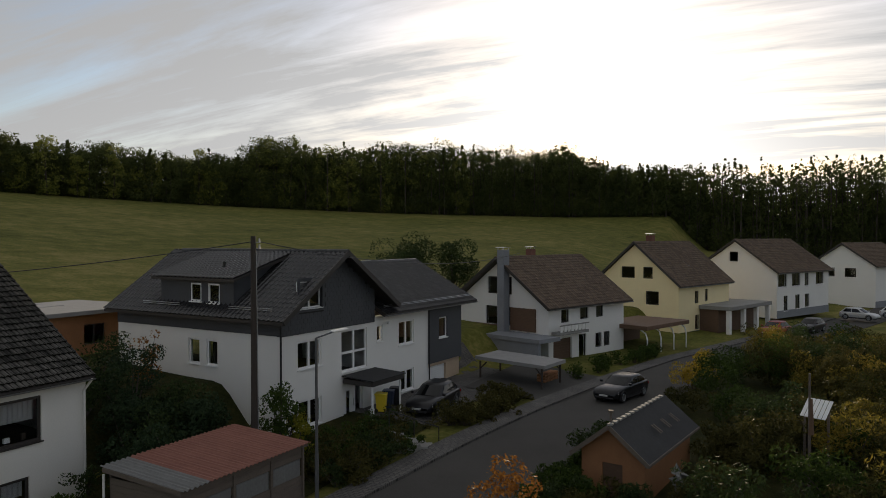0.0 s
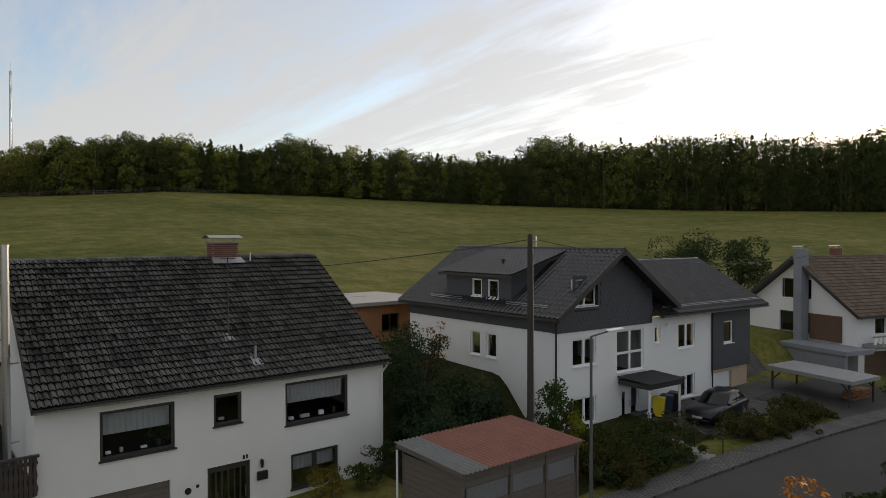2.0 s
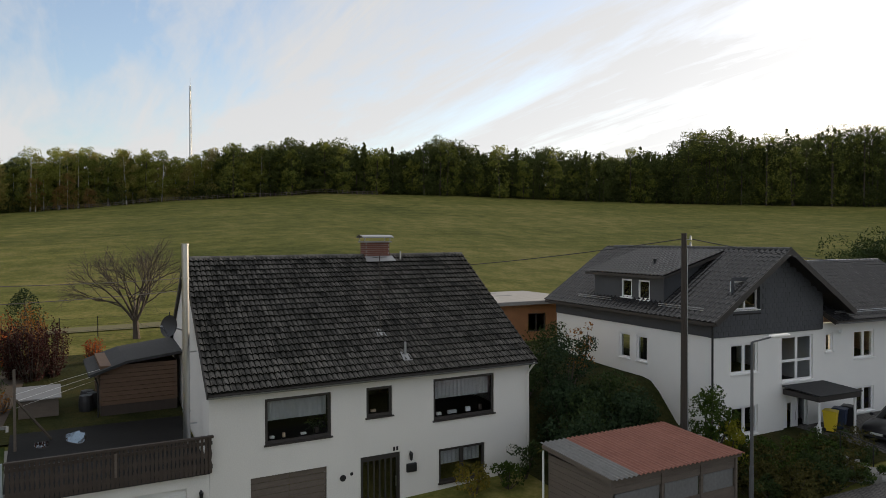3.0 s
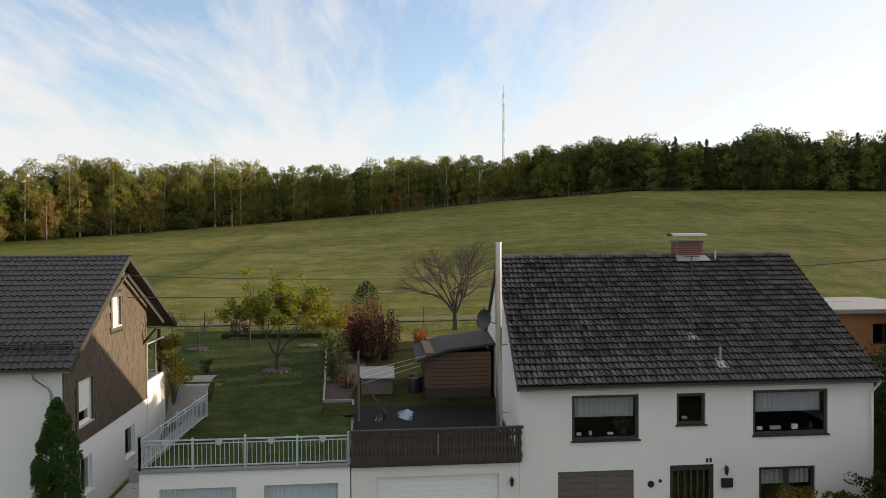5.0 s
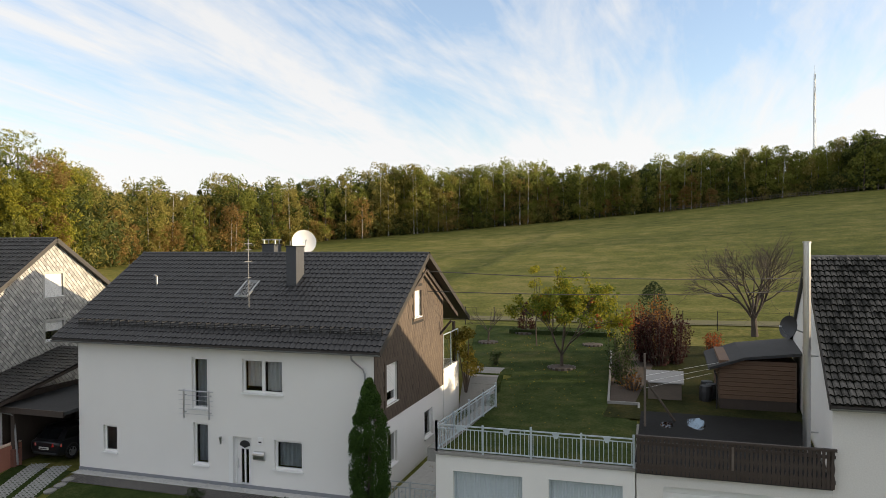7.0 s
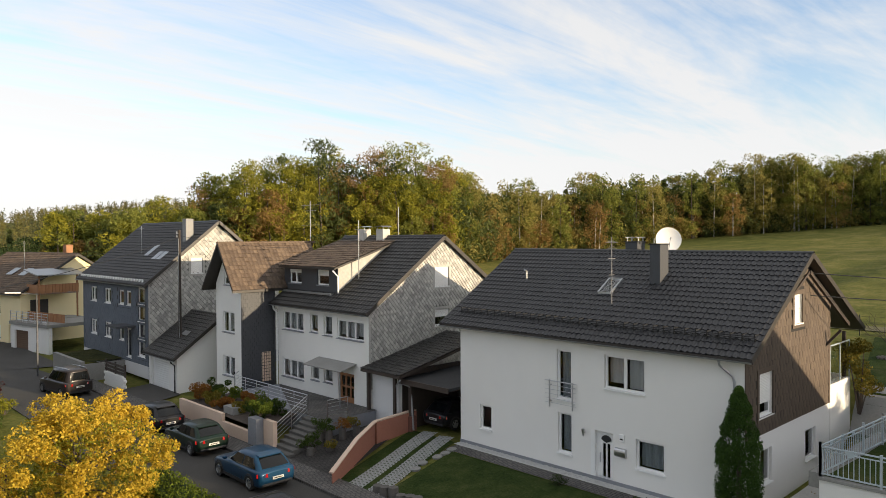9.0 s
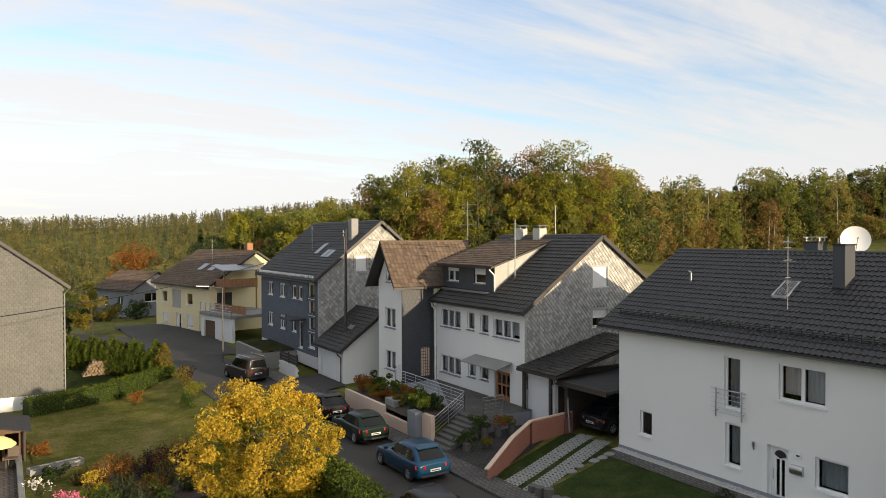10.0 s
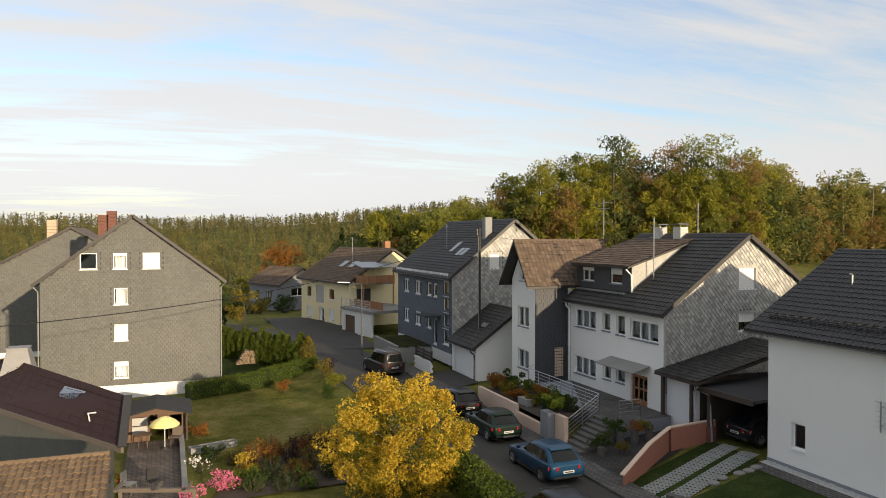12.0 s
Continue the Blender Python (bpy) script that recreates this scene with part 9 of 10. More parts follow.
    # wheels
    for fx in (-0.31, 0.31):
        for s in (1, -1):
            yy = s * (w - 0.09)
            o = Build()
            rad = 0.32
            prof = [(rad * 0.66, -0.10), (rad * 0.95, -0.105), (rad, -0.07), (rad, 0.07), (rad * 0.95, 0.105), (rad * 0.66, 0.10)]
            o.ring([[(fx * L + q * math.cos(a), yy + d, 0.32 + q * math.sin(a)) for a in np.linspace(0, 2 * math.pi, 21)[:-1]] for q, d in prof])
            wh = o.part("wheel", M["tyre"], t)
            rim = Build()
            rim.ring([[(fx * L + q * math.cos(a), yy + s * d, 0.32 + q * math.sin(a)) for a in np.linspace(0, 2 * math.pi, 21)[:-1]] for q, d in ((rad * 0.70, 0.095), (rad * 0.63, 0.105), (rad * 0.58, 0.05), (0.02, 0.04))])
            for k in range(5):
                a = 2 * math.pi * k / 5
                rim.beam((fx * L, yy + s * 0.09, 0.32), (fx * L + rad * 0.62 * math.cos(a), yy + s * 0.095, 0.32 + rad * 0.62 * math.sin(a)), 0.06, 0.02, up=(0, 1, 0))
            rim.part("rim", M["zinc"], wh)
            ar = Build()
            ar.ring([[(fx * L + q * math.cos(a), s * (w * 0.985 + d), 0.32 + q * math.sin(a)) for a in np.linspace(-0.25, math.pi + 0.25, 15)] for q, d in ((0.33, 0.006), (0.365, 0.018), (0.40, 0.0))], close=False)
            ar.part("wheel_arch", M["black_slab"], t, fix=False)
    for s in (1, -1):
        bevelled(Build().prism([(-0.503 * L, s * w * 0.50, belt - 0.24), (-0.455 * L, s * w * 0.985, belt - 0.25), (-0.45 * L, s * w * 0.975, belt - 0.09), (-0.497 * L, s * w * 0.52, belt - 0.09)], (-0.04, s * 0.03, 0)), "tail_lamp", M["lamp_red"], t, 0.012)
        bevelled(Build().prism([(0.478 * L, s * w * 0.42, belt - 0.40), (0.42 * L, s * w * 0.90, belt - 0.36), (0.415 * L, s * w * 0.88, belt - 0.22), (0.462 * L, s * w * 0.45, belt - 0.27)], (0.03, s * 0.012, 0)), "headlamp", M["lamp_clear"], t, 0.015)
        bevelled(Build().box(0.13 * L, 0.165 * L, s * (w + 0.06) - 0.09, s * (w + 0.06) + 0.09, belt + 0.02, belt + 0.15), "mirror", M[mat], t, 0.03)
        Build().beam((-0.22 * L, s * (w - 0.01), 0.27), (0.22 * L, s * (w - 0.01), 0.27), 0.03, 0.12).part("sill", M["black_slab"], t)
        for fx in (-0.15, 0.06):
            Build().box(fx * L, fx * L + 0.17, s * (w - 0.008) - 0.012, s * (w - 0.008) + 0.012, belt - 0.17, belt - 0.14).part("door_handle", M[mat], t)
        for fx in (-0.17, 0.045):
            Build().beam((fx * L, s * (w * 0.998), 0.32), (fx * L, s * (w * 0.985), belt - 0.05), 0.008, 0.006).part("door_gap", M["black_slab"], t)
    bevelled(Build().box(-0.502 * L, -0.47 * L, -w * 0.8, w * 0.8, 0.27, 0.40), "bumper", M["black_slab"], t, 0.04)
    bevelled(Build().box(0.47 * L, 0.503 * L, -w * 0.68, w * 0.68, 0.25, 0.38), "bumper", M["black_slab"], t, 0.04)
    zp = 0.52 if not van else 0.62
    Build().box(-0.510 * L, -0.49 * L, -0.26, 0.26, zp, zp + 0.11).part("number_plate", M["plate"], t)
    Build().box(0.495 * L, 0.508 * L, -0.26, 0.26, 0.40, 0.50).part("number_plate", M["plate"], t)
    Build().box(-0.5125 * L, -0.5105 * L, -0.19, 0.19, zp + 0.035, zp + 0.075).part("plate_bar", M["black_slab"], t)
    return t


def on_road(y):
    return road_z(y) + 0.06


car(-15.6, -28.1, on_road(-28), -90, "paint_blue", "blue hatchback parked at the kerb")
car(-15.95, -34.4, on_road(-34), -90, "paint_green", "dark green hatchback parked behind the blue one", L=4.1, W=1.72, H=1.42)
car(-16.1, -39.6, on_road(-39), -90, "paint_black", "black hatchback half hidden behind yellow leaves", L=4.0, W=1.7)
car(-15.35, -52.9, on_road(-53), -82, "paint_brown", "dark brown van with roof rails at the kerb", L=4.4, W=1.8, H=1.82, van=True)
car(-12.95, -21.0, on_road(-21), 90, "paint_black", "black car of which the roof shows", L=4.4)
car(-27.3, -26.9, 0.55, 180, "paint_black", "dark hatchback parked under the carport", L=4.0, W=1.72)
car(-18.9, 35.2, ground(-18.9, 35.2) + 0.05, -86, "paint_black", "black hatchback on the forecourt of the slate house", L=4.3)
car(-10.4, 43.4, on_road(43) + 0.02, -104, "paint_black", "black coupe parked on the street", L=4.2, H=1.36)
car(-3.6, 79.6, on_road(79) + 0.05, -112, "paint_red", "red car parked up the street", L=4.1)
car(-0.4, 84.5, on_road(84) + 0.05, -112, "paint_brown", "dark car behind the red one", L=4.1)
car(4.8, 98.0, on_road(98) + 0.2, -25, "paint_silver", "silver hatchback in the forecourt", L=4.1)
car(9.2, 101.5, on_road(101) + 0.2, -25, "paint_white", "white car beside the silver one", L=4.1)

# ---- street furniture, poles and wires ----
def wire(a, b, sag, name, label, r=0.02):
    a, b = Vector(a), Vector(b)
    pts = [a.lerp(b, k / 24) - Vector((0, 0, sag * 4 * (k / 24) * (1 - k / 24))) for k in range(25)]
    return tagged(Build().path(pts, r, 5).part(name, M["black_metal"], fix=False), label, "wire")


def power_pole(x, y, z, top, label, r=0.15):
    p = thing("power_pole", pose(x, y, z), label, "pole")
    Build().tube((0, 0, -0.3), (0, 0, top - z), r, r * 0.72, 12).part("pole", M["pole_wood"], p)
    for k, dz in enumerate((0.25, 0.5)):
        Build().tube((0, 0, top - z - dz), (0.22, 0.12, top - z - dz), 0.015).tube((0.22, 0.12, top - z - dz - 0.02), (0.22, 0.12, top - z - dz + 0.16), 0.045, 0.03, 8).part("insulator", M["zinc"], p)
    Build().tube((r * 0.9, 0.1, 0), (r * 0.7, 0.06, top - z - 0.6), 0.022, n=6).part("cable_pipe", M["zinc"], p)
    return p


def street_lamp(x, y, z, h, arm, label):
    l = thing("street_lamp", pose(x, y, z), label, "lamp")
    Build().tube((0, 0, -0.2), (0, 0, h * 0.4), 0.075, 0.07, 10).tube((0, 0, h * 0.4), (0, 0, h), 0.055, 0.045, 10).part("post", M["lamp_grey"], l)
    ax, ay = arm
    Build().tube((0, 0, h), (ax * 0.55, ay * 0.55, h + 0.14), 0.03).part("arm", M["lamp_grey"], l)
    d = Vector((ax, ay, 0)).normalized()
    hd = Build()
    for k in range(1):
        hd.beam((ax * 0.5, ay * 0.5, h + 0.15), (ax, ay, h + 0.19), 0.22, 0.09)
    bevelled(hd, "head", M["shutter"], l, 0.03)
    return l


power_pole(-20.5, 22.6, ground(-20.5, 22.6), 10.62, "dark wooden power pole with insulators beside the shed")
power_pole(-21.5, -48.5, 0.3, 11.1, "wooden power pole behind the small garage", 0.13)
street_lamp(-15.4, 20.1, 0.3, 6.75, (0.35, 1.35), "slim grey street lamp with a flat white head")
street_lamp(-15.7, -60.6, 0.1, 6.2, (2.0, -0.6), "grey street lamp at the bend")
wire((-20.5, 22.6, 10.4), (-47.0, 13.0, 8.3), 0.5, "wire", "overhead wire from the pole towards the meadow")
wire((-20.4, 22.8, 10.4), (-21.6, 55.5, 9.3), 0.9, "wire", "overhead wire along the house fronts")
for k in range(2):
    wire((-47.0, 13.0 + 0.3 * k, 8.3 - 0.6 * k), (-30.6, -10.4, 9.0 - 0.9 * k), 0.35, "wire", "overhead wire behind the mossy house")
wire((-21.5, -48.5, 10.6), (9.0, -26.5, 7.4), 1.1, "wire", "overhead wire across the street")
wire((-21.5, -48.5, 10.7), (-24.0, -38.0, 9.9), 0.2, "wire", "service wire to the slate house", 0.01)
wire((-21.5, -48.5, 10.8), (-18.7, -82.0, 8.7), 0.8, "wire", "overhead wire down the street", 0.01)

# radio mast on the hill
az_m = radians(80.1)
mx, my = -300 * math.sin(az_m), 300 * math.cos(az_m)
ms = thing("radio_mast", pose(mx, my, ground(mx, my)), "thin lattice radio mast with aerials above the wood", "mast")
mt = 10.5 + 300 * math.tan(radians(11.3)) - ground(mx, my)
mm = Build()
for k in range(3):
    a = 2 * math.pi * k / 3
    mm.tube((0.7 * math.cos(a), 0.7 * math.sin(a), 0), (0.3 * math.cos(a), 0.3 * math.sin(a), mt), 0.14, 0.08, 5)
for q in range(30):
    z0, z1 = mt * q / 30, mt * (q + 1) / 30
    for k in range(3):
        a, b_ = 2 * math.pi * k / 3, 2 * math.pi * (k + 1) / 3
        s0, s1 = 0.7 - 0.4 * q / 30, 0.7 - 0.4 * (q + 1) / 30
        mm.tube((s0 * math.cos(a), s0 * math.sin(a), z0), (s1 * math.cos(b_), s1 * math.sin(b_), z1), 0.06, n=4)
mm.part("lattice", M["zinc"], ms)
for z, s in ((0.98, 1), (0.86, 1), (0.84, -1), (0.72, -1), (0.6, 1)):
    Build().box(s * 0.5, s * 0.9, -0.2, 0.2, mt * z - 1.2, mt * z + 0.6).part("panel_aerial", M["pvc"], ms)
Build().tube((0, 0, mt), (0, 0, mt + 3), 0.06).part("tip", M["zinc"], ms)

# fence along the top of the meadow
ff = thing("fence", pose(0, 0, 0), "pale wooden paddock fence along the top of the meadow", "fence")
prev = None
posts = Build()
for k in range(62):
    az_ = 66 + 24.0 * k / 61
    R, _ = edge_of(az_)
    R -= 4 + 3 * math.sin(k * 0.4)
    x, y = -R * math.sin(radians(az_)), R * math.cos(radians(az_))
    z = ground(x, y)
    posts.beam((x, y, z - 0.1), (x, y, z + 1.25), 0.12)
    if prev:
        for h_ in (0.55, 1.1):
            posts.beam((prev[0], prev[1], prev[2] + h_), (x, y, z + h_), 0.05, 0.1)
    prev = (x, y, z)
posts.part("post_and_rail", M["wood_grey"], ff)
tagged(bpy.data.objects["post_and_rail"], kind="stuff")

# ---- beyond the mossy house: shed, shrubs and forecourt of the slate-topped house ----
M["sheet_red"] = material("red corrugated sheet", (0.17, 0.06, 0.04), 0.7, 0.25, 0.9, 0.2, second=(0.28, 0.115, 0.08))
M["sheet_grey"] = material("grey corrugated sheet", (0.16, 0.16, 0.155), 0.7, 0.3, 0.8, 0.2)
cs = thing("shed", pose(-20.4, 15.5, 0.4, 0, 0, -1), "weathered boarded shed with a red corrugated roof", "shed")
for mat, y0, y1 in (("sheet_grey", 0.0, 1.15), ("sheet_red", 1.1, 6.0)):
    co = Build()
    n = int((y1 - y0) / 0.045)
    up, dn = [], []
    for i in range(n + 1):
        y = y0 + (y1 - y0) * i / n
        w_ = 0.032 * math.sin(2 * math.pi * y / 0.2) + (0.012 if mat == "sheet_red" else 0)
        up.append([(-0.25, y, 2.72 + w_), (3.6, y, 2.5 + w_)])
    co.ring(up, close=False).ring([[(p[0], p[1], p[2] - 0.008) for p in l] for l in up], close=False)
    co.part("roof_sheet", M[mat], cs, fix=False)
Build().beam((3.45, 0.0, 2.42), (3.45, 5.95, 2.42), 0.06, 0.14).beam((-0.1, 0.0, 2.62), (3.5, 0.0, 2.42), 0.06, 0.14).beam((-0.1, 5.95, 2.62), (3.5, 5.95, 2.42), 0.06, 0.14).part("fascia", M["wood_grey"], cs)
for k in range(12):
    z = -0.2 + k * 0.215
    if k < 7 or k > 9:
        Build().box(3.32, 3.36, 0.12, 5.85, z, z + 0.205).part("board", M["wood_grey"], cs)
    Build().box(0.1, 3.32, 0.1, 0.14, z, z + 0.205).part("board", M["wood_grey"], cs)
for y in (0.1, 2.3, 4.1, 5.8):
    Build().beam((3.36, y, -0.3), (3.36, y, 2.4), 0.1).part("post", M["wood_grey"], cs)
for y0, y1 in ((0.3, 2.2), (2.45, 4.0), (4.25, 5.7)):
    Build().box(3.3, 3.33, y0, y1, 1.3, 1.92).part("window_sheet", M["sheet_grey"], cs)
Build().box(0.1, 3.3, 0.1, 5.8, -0.2, 0.0).part("floor", M["soil"], cs)
Build().box(0.1, 0.14, 0.1, 5.8, -0.2, 2.5).part("back_wall", M["wood_grey"], cs)
downpipe(cs, [(0.0, -0.05, 2.5), (0.0, -0.05, 0.0)], "shutter", 0.04)

for k, (x, y, w, h, leaf, n) in enumerate(((-21.5, 19.6, 2.8, 3.6, "leaf_conifer", 4000), (-22.6, 21.8, 3.0, 4.0, "leaf_conifer", 4500), (-24.6, 22.4, 3.0, 4.2, "leaf_dark", 4000), (-26.5, 21.5, 3.0, 4.2, "leaf_conifer", 3500), (-23.5, 20.2, 3.0, 3.6, "leaf_dark", 3500), (-20.6, 24.2, 2.0, 4.3, "leaf_hedge", 2600), (-20.2, 24.8, 1.6, 2.6, "leaf_lime", 1500), (-30.0, 22.5, 3.2, 3.2, "leaf_dark", 3000), (-29.0, 24.5, 1.6, 3.4, "leaf_rust", 700), (-33.0, 21.5, 3.2, 2.6, "leaf_olive", 2200), (-36.0, 22.8, 2.5, 2.8, "leaf_olive", 1600), (-22.4, 18.4, 2.6, 3.2, "leaf_conifer", 4200), (-25.2, 20.4, 2.8, 3.4, "leaf_conifer", 4200), (-27.6, 20.0, 3.0, 2.2, "leaf_dark", 2600))):
    bush(x, y, w, h, leaf, n, "dense dark shrub between the houses" if "dark" in leaf or "conifer" in leaf else "tall shrub with thinning leaves", seed=300 + k, size=0.07, blobs=20)
for k, (x, y, w, h, leaf) in enumerate(((-23.9, 17.2, 1.3, 1.9, "leaf_dark"), (-23.4, 16.0, 1.2, 1.2, "leaf_hedge"), (-23.6, 14.6, 1.4, 1.3, "leaf_olive"))):
    bush(x, y, w, h, leaf, 900, "dark shrub under the ground floor window", seed=330 + k, size=0.06)
rng2 = np.random.default_rng(17)
for k in range(48):
    x, y = rng2.uniform(-20.6, -16.6), rng2.uniform(23.5, 31.5)
    if x < -19.6 and y > 29:
        continue
    bush(x, y, 2.0, rng2.uniform(0.8, 1.5), ("leaf_scrub", "leaf_dark", "leaf_scrub", "leaf_hedge")[k % 4], 900, "dark ground-covering shrub on the bank", seed=340 + k, size=0.06, blobs=10)
for k in range(22):
    x, y = rng2.uniform(-17.3, -15.4), rng2.uniform(33.0, 40.0)
    bush(x, y, 2.2, rng2.uniform(0.7, 1.3), "leaf_scrub", 800, "dull olive ground-covering shrub on the bank", seed=380 + k, size=0.06, blobs=10)
patch("forecourt", [(-17.6, 31.5), (-17.6, 46.5), (-23.0, 47.5), (-23.0, 31.5)], "paving", "dark paved forecourt before the house", "forecourt", 0.05)
patch("side_court", [(-13.2, 40.5), (-11.8, 49.0), (-19.5, 50.5), (-19.5, 40.5)], "asphalt", "asphalt forecourt with a carport", "forecourt", 0.09)
sp_ = thing("steps", pose(-15.7, 30.0, 0.4, 0, 0, 35), "steps up the bank with a steel handrail", "steps")
for k in range(7):
    Build().box(-0.34 * k - 0.36, -0.34 * k, -0.6, 0.6, -0.3, 0.16 + 0.13 * k).part("step", M["concrete"], sp_)
for a, b_ in (((0, 0.65, 1.0), (-2.4, 0.65, 1.9)), ((0, 0.65, 0.1), (0, 0.65, 1.0)), ((-2.4, 0.65, 0.9), (-2.4, 0.65, 1.9)), ((-1.2, 0.65, 0.5), (-1.2, 0.65, 1.45))):
    Build().tube(a, b_, 0.025).part("rail", M["black_metal"], sp_)


def bin_(x, y, mat, label, h=1.05):
    b = thing("bin", pose(x, y, ground(x, y) + 0.06, 0, 0, 20), label, "bin", "bins by the entrance")
    loops = [[(sx * a, sy * c, z) for sx, sy in ((-1, -1), (1, -1), (1, 1), (-1, 1))] for a, c, z in ((0.22, 0.2, 0.05), (0.29, 0.27, h - 0.1))]
    Build().ring(loops).face(*loops[0]).face(*loops[1]).part("body", M[mat], b)
    bevelled(Build().prism([(-0.33, -0.3, h - 0.1), (0.31, -0.3, h - 0.1), (0.31, -0.3, h - 0.04), (-0.1, -0.3, h), (-0.33, -0.3, h - 0.02)], (0, 0.6, 0)), "lid", M[mat], b, 0.015)
    for s in (-0.24, 0.24):
        Build().tube((-0.24, s - 0.03, 0.1), (-0.24, s + 0.03, 0.1), 0.1, n=10).part("wheel", M["black_slab"], b)


bin_(-20.9, 33.0, "yellow_bin", "yellow wheeled bin beside the entrance")
bin_(-20.9, 33.75, "blue_bin", "dark blue wheeled bin beside the entrance")
bin_(-20.9, 34.5, "black_slab", "black wheeled bin beside the entrance")
for x, y, z, zt in ((-21.0, 32.2, 0.6, 0.35), (-21.6, 28.0, 1.0, 0.4)):
    ln = thing("lantern", pose(x, y, ground(x, y)), "small white garden lantern by the entrance", "lantern")
    Build().box(-0.1, 0.1, -0.1, 0.1, 0, zt).prism([(-0.13, -0.13, zt), (0.13, -0.13, zt), (0.13, 0.13, zt), (-0.13, 0.13, zt)], (0, 0, 0.03)).tube((0, 0, zt + 0.03), (0, 0, zt + 0.2), 0.11, 0.02, 4).part("body", M["pvc"], ln)

# flat-roofed orange building behind the two houses
ob_ = thing("bungalow", pose(-38.2, 22.2, 3.4, 0, 0, -2), "flat-roofed orange clad bungalow behind the gardens", "house")
b = Build()
fo = Plane((0, 0, 0), (0, 1, 0), (-1, 0, 0))
wall(b, fo, 0, 9.5, -0.6, 2.7, [(1.3, 2.6, 1.0, 2.0), (5.4, 6.8, 0.9, 2.1)], (), 0.25)
b.box(-7, -0.26, 0, 0.25, -0.6, 2.7).box(-7, -0.26, 9.25, 9.5, -0.6, 2.7).box(-7.2, -7, 0, 9.5, -0.6, 2.7)
b.part("wall", M["wood_orange"], ob_, fix=False)
for u0, u1, z0, z1 in ((1.3, 2.6, 1.0, 2.0), (5.4, 6.8, 0.9, 2.1)):
    window(ob_, fo, u0, u1, z0, z1, lights=2, mat="frame_brown", sill="")
bevelled(Build().box(-7.4, 0.4, -0.4, 9.9, 2.7, 2.95), "roof", M["zinc_dull"], ob_, 0.02)
for k in range(2):
    Build().tube((-0.5 - k * 2, 1.2, 2.95), (-0.5 - k * 2, 1.2, 3.3), 0.02).tube((-0.5 - k * 2, 1.2, 3.3), (-0.5 - k * 2, 4.5, 3.3), 0.015).part("roof_rail", M["zinc"], ob_)

# carports up the street
cpt = thing("carport", pose(-17.4, 44.7, 0.7, 0, 0, -8), "flat pale grey carport on dark posts", "carport")
Build().prism([(-2.6, -1.5, 1.72), (2.6, -1.5, 1.55), (2.6, 1.5, 1.55), (-2.6, 1.5, 1.72)], (0, 0, 0.22)).part("roof", M["zinc_dull"], cpt)
for x, y in ((2.3, -1.3), (2.3, 1.3), (-2.3, -1.3), (-2.3, 1.3)):
    Build().beam((x, y, -0.4), (x, y, 1.6), 0.1).part("post", M["wood_dark"], cpt)
    Build().beam((x, y, 1.1), (x - math.copysign(0.5, x), y, 1.58), 0.07).part("brace", M["wood_dark"], cpt)
wdp = thing("wood_stack", pose(-16.2, 46.0, 0.75, 0, 0, -8), "stack of split firewood under the carport", "wood")
for k in range(40):
    Build().tube((0.35 * rng2.normal(0, 0.03), -0.9 + 0.2 * (k % 10), 0.1 + 0.19 * (k // 10)), (0.6, -0.9 + 0.2 * (k % 10), 0.1 + 0.19 * (k // 10)), 0.095, 0.09, 6).part("log", M["wood_orange"], wdp)
cp2 = thing("carport", pose(-13.6, 64.8, 0.6, 0, 0, -19), "flat carport with planted roof on curved white posts", "carport")
bevelled(Build().box(-2.6, 2.6, -3.6, 3.6, 2.2, 2.55), "roof", M["wood_brown"], cp2, 0.03)
for k in range(4):
    y = -3.3 + 2.2 * k
    Build().path([(2.45, y, -0.6), (2.45, y, 1.4), (2.3, y, 1.9), (1.8, y, 2.2)], 0.06).part("post", M["pvc"], cp2)
Build().box(-2.5, -2.35, -3.5, 3.5, -0.6, 2.2).part("back_wall", M["wood_brown"], cp2)
cp3 = thing("carport", pose(-7.3, 83.0, 0.8, 0, 0, -19), "flat-roofed double garage with white piers", "garage")
bevelled(Build().box(-5, 1.6, -5.2, 5.0, 2.3, 2.7), "roof", M["concrete"], cp3, 0.03)
for y in (-5.0, -1.6, 1.6, 4.6):
    Build().box(1.0, 1.4, y, y + 0.45, -0.6, 2.3).part("pier", M["render_white"], cp3)
Build().box(-4.8, 0.2, -5.0, 4.9, -0.6, 2.3).part("body", M["wood_brown"], cp3)

# ---- the near gardens east of the street ----
ht = thing("hut", pose(-6.78, 27.0, 0.05, 0, 0, -7.4), "orange brown garden hut with a dark felt roof", "hut")
gbl = Plane((-1.25, 0, 0), (1, 0, 0), (0, 1, 0))
b = Build()
wall(b, gbl, 0, 2.5, -0.5, 3.5, [(0.85, 1.65, 0.0, 1.9)], [(-0.76, 1, 2.36), (0.76, 1, 2.36 + 0.76 * 2.5)], 0.1)
b.part("gable_panel", M["wood_orange"], ht, fix=False)
for x in (-1.25, 1.17):
    Build().box(x, x + 0.08, 0.11, 5.8, -0.5, 2.4).part("side_panel", M["wood_orange"], ht)
Build().box(-0.4, 0.4, 0.06, 0.1, 0, 1.9).part("door", M["wood_brown"], ht)
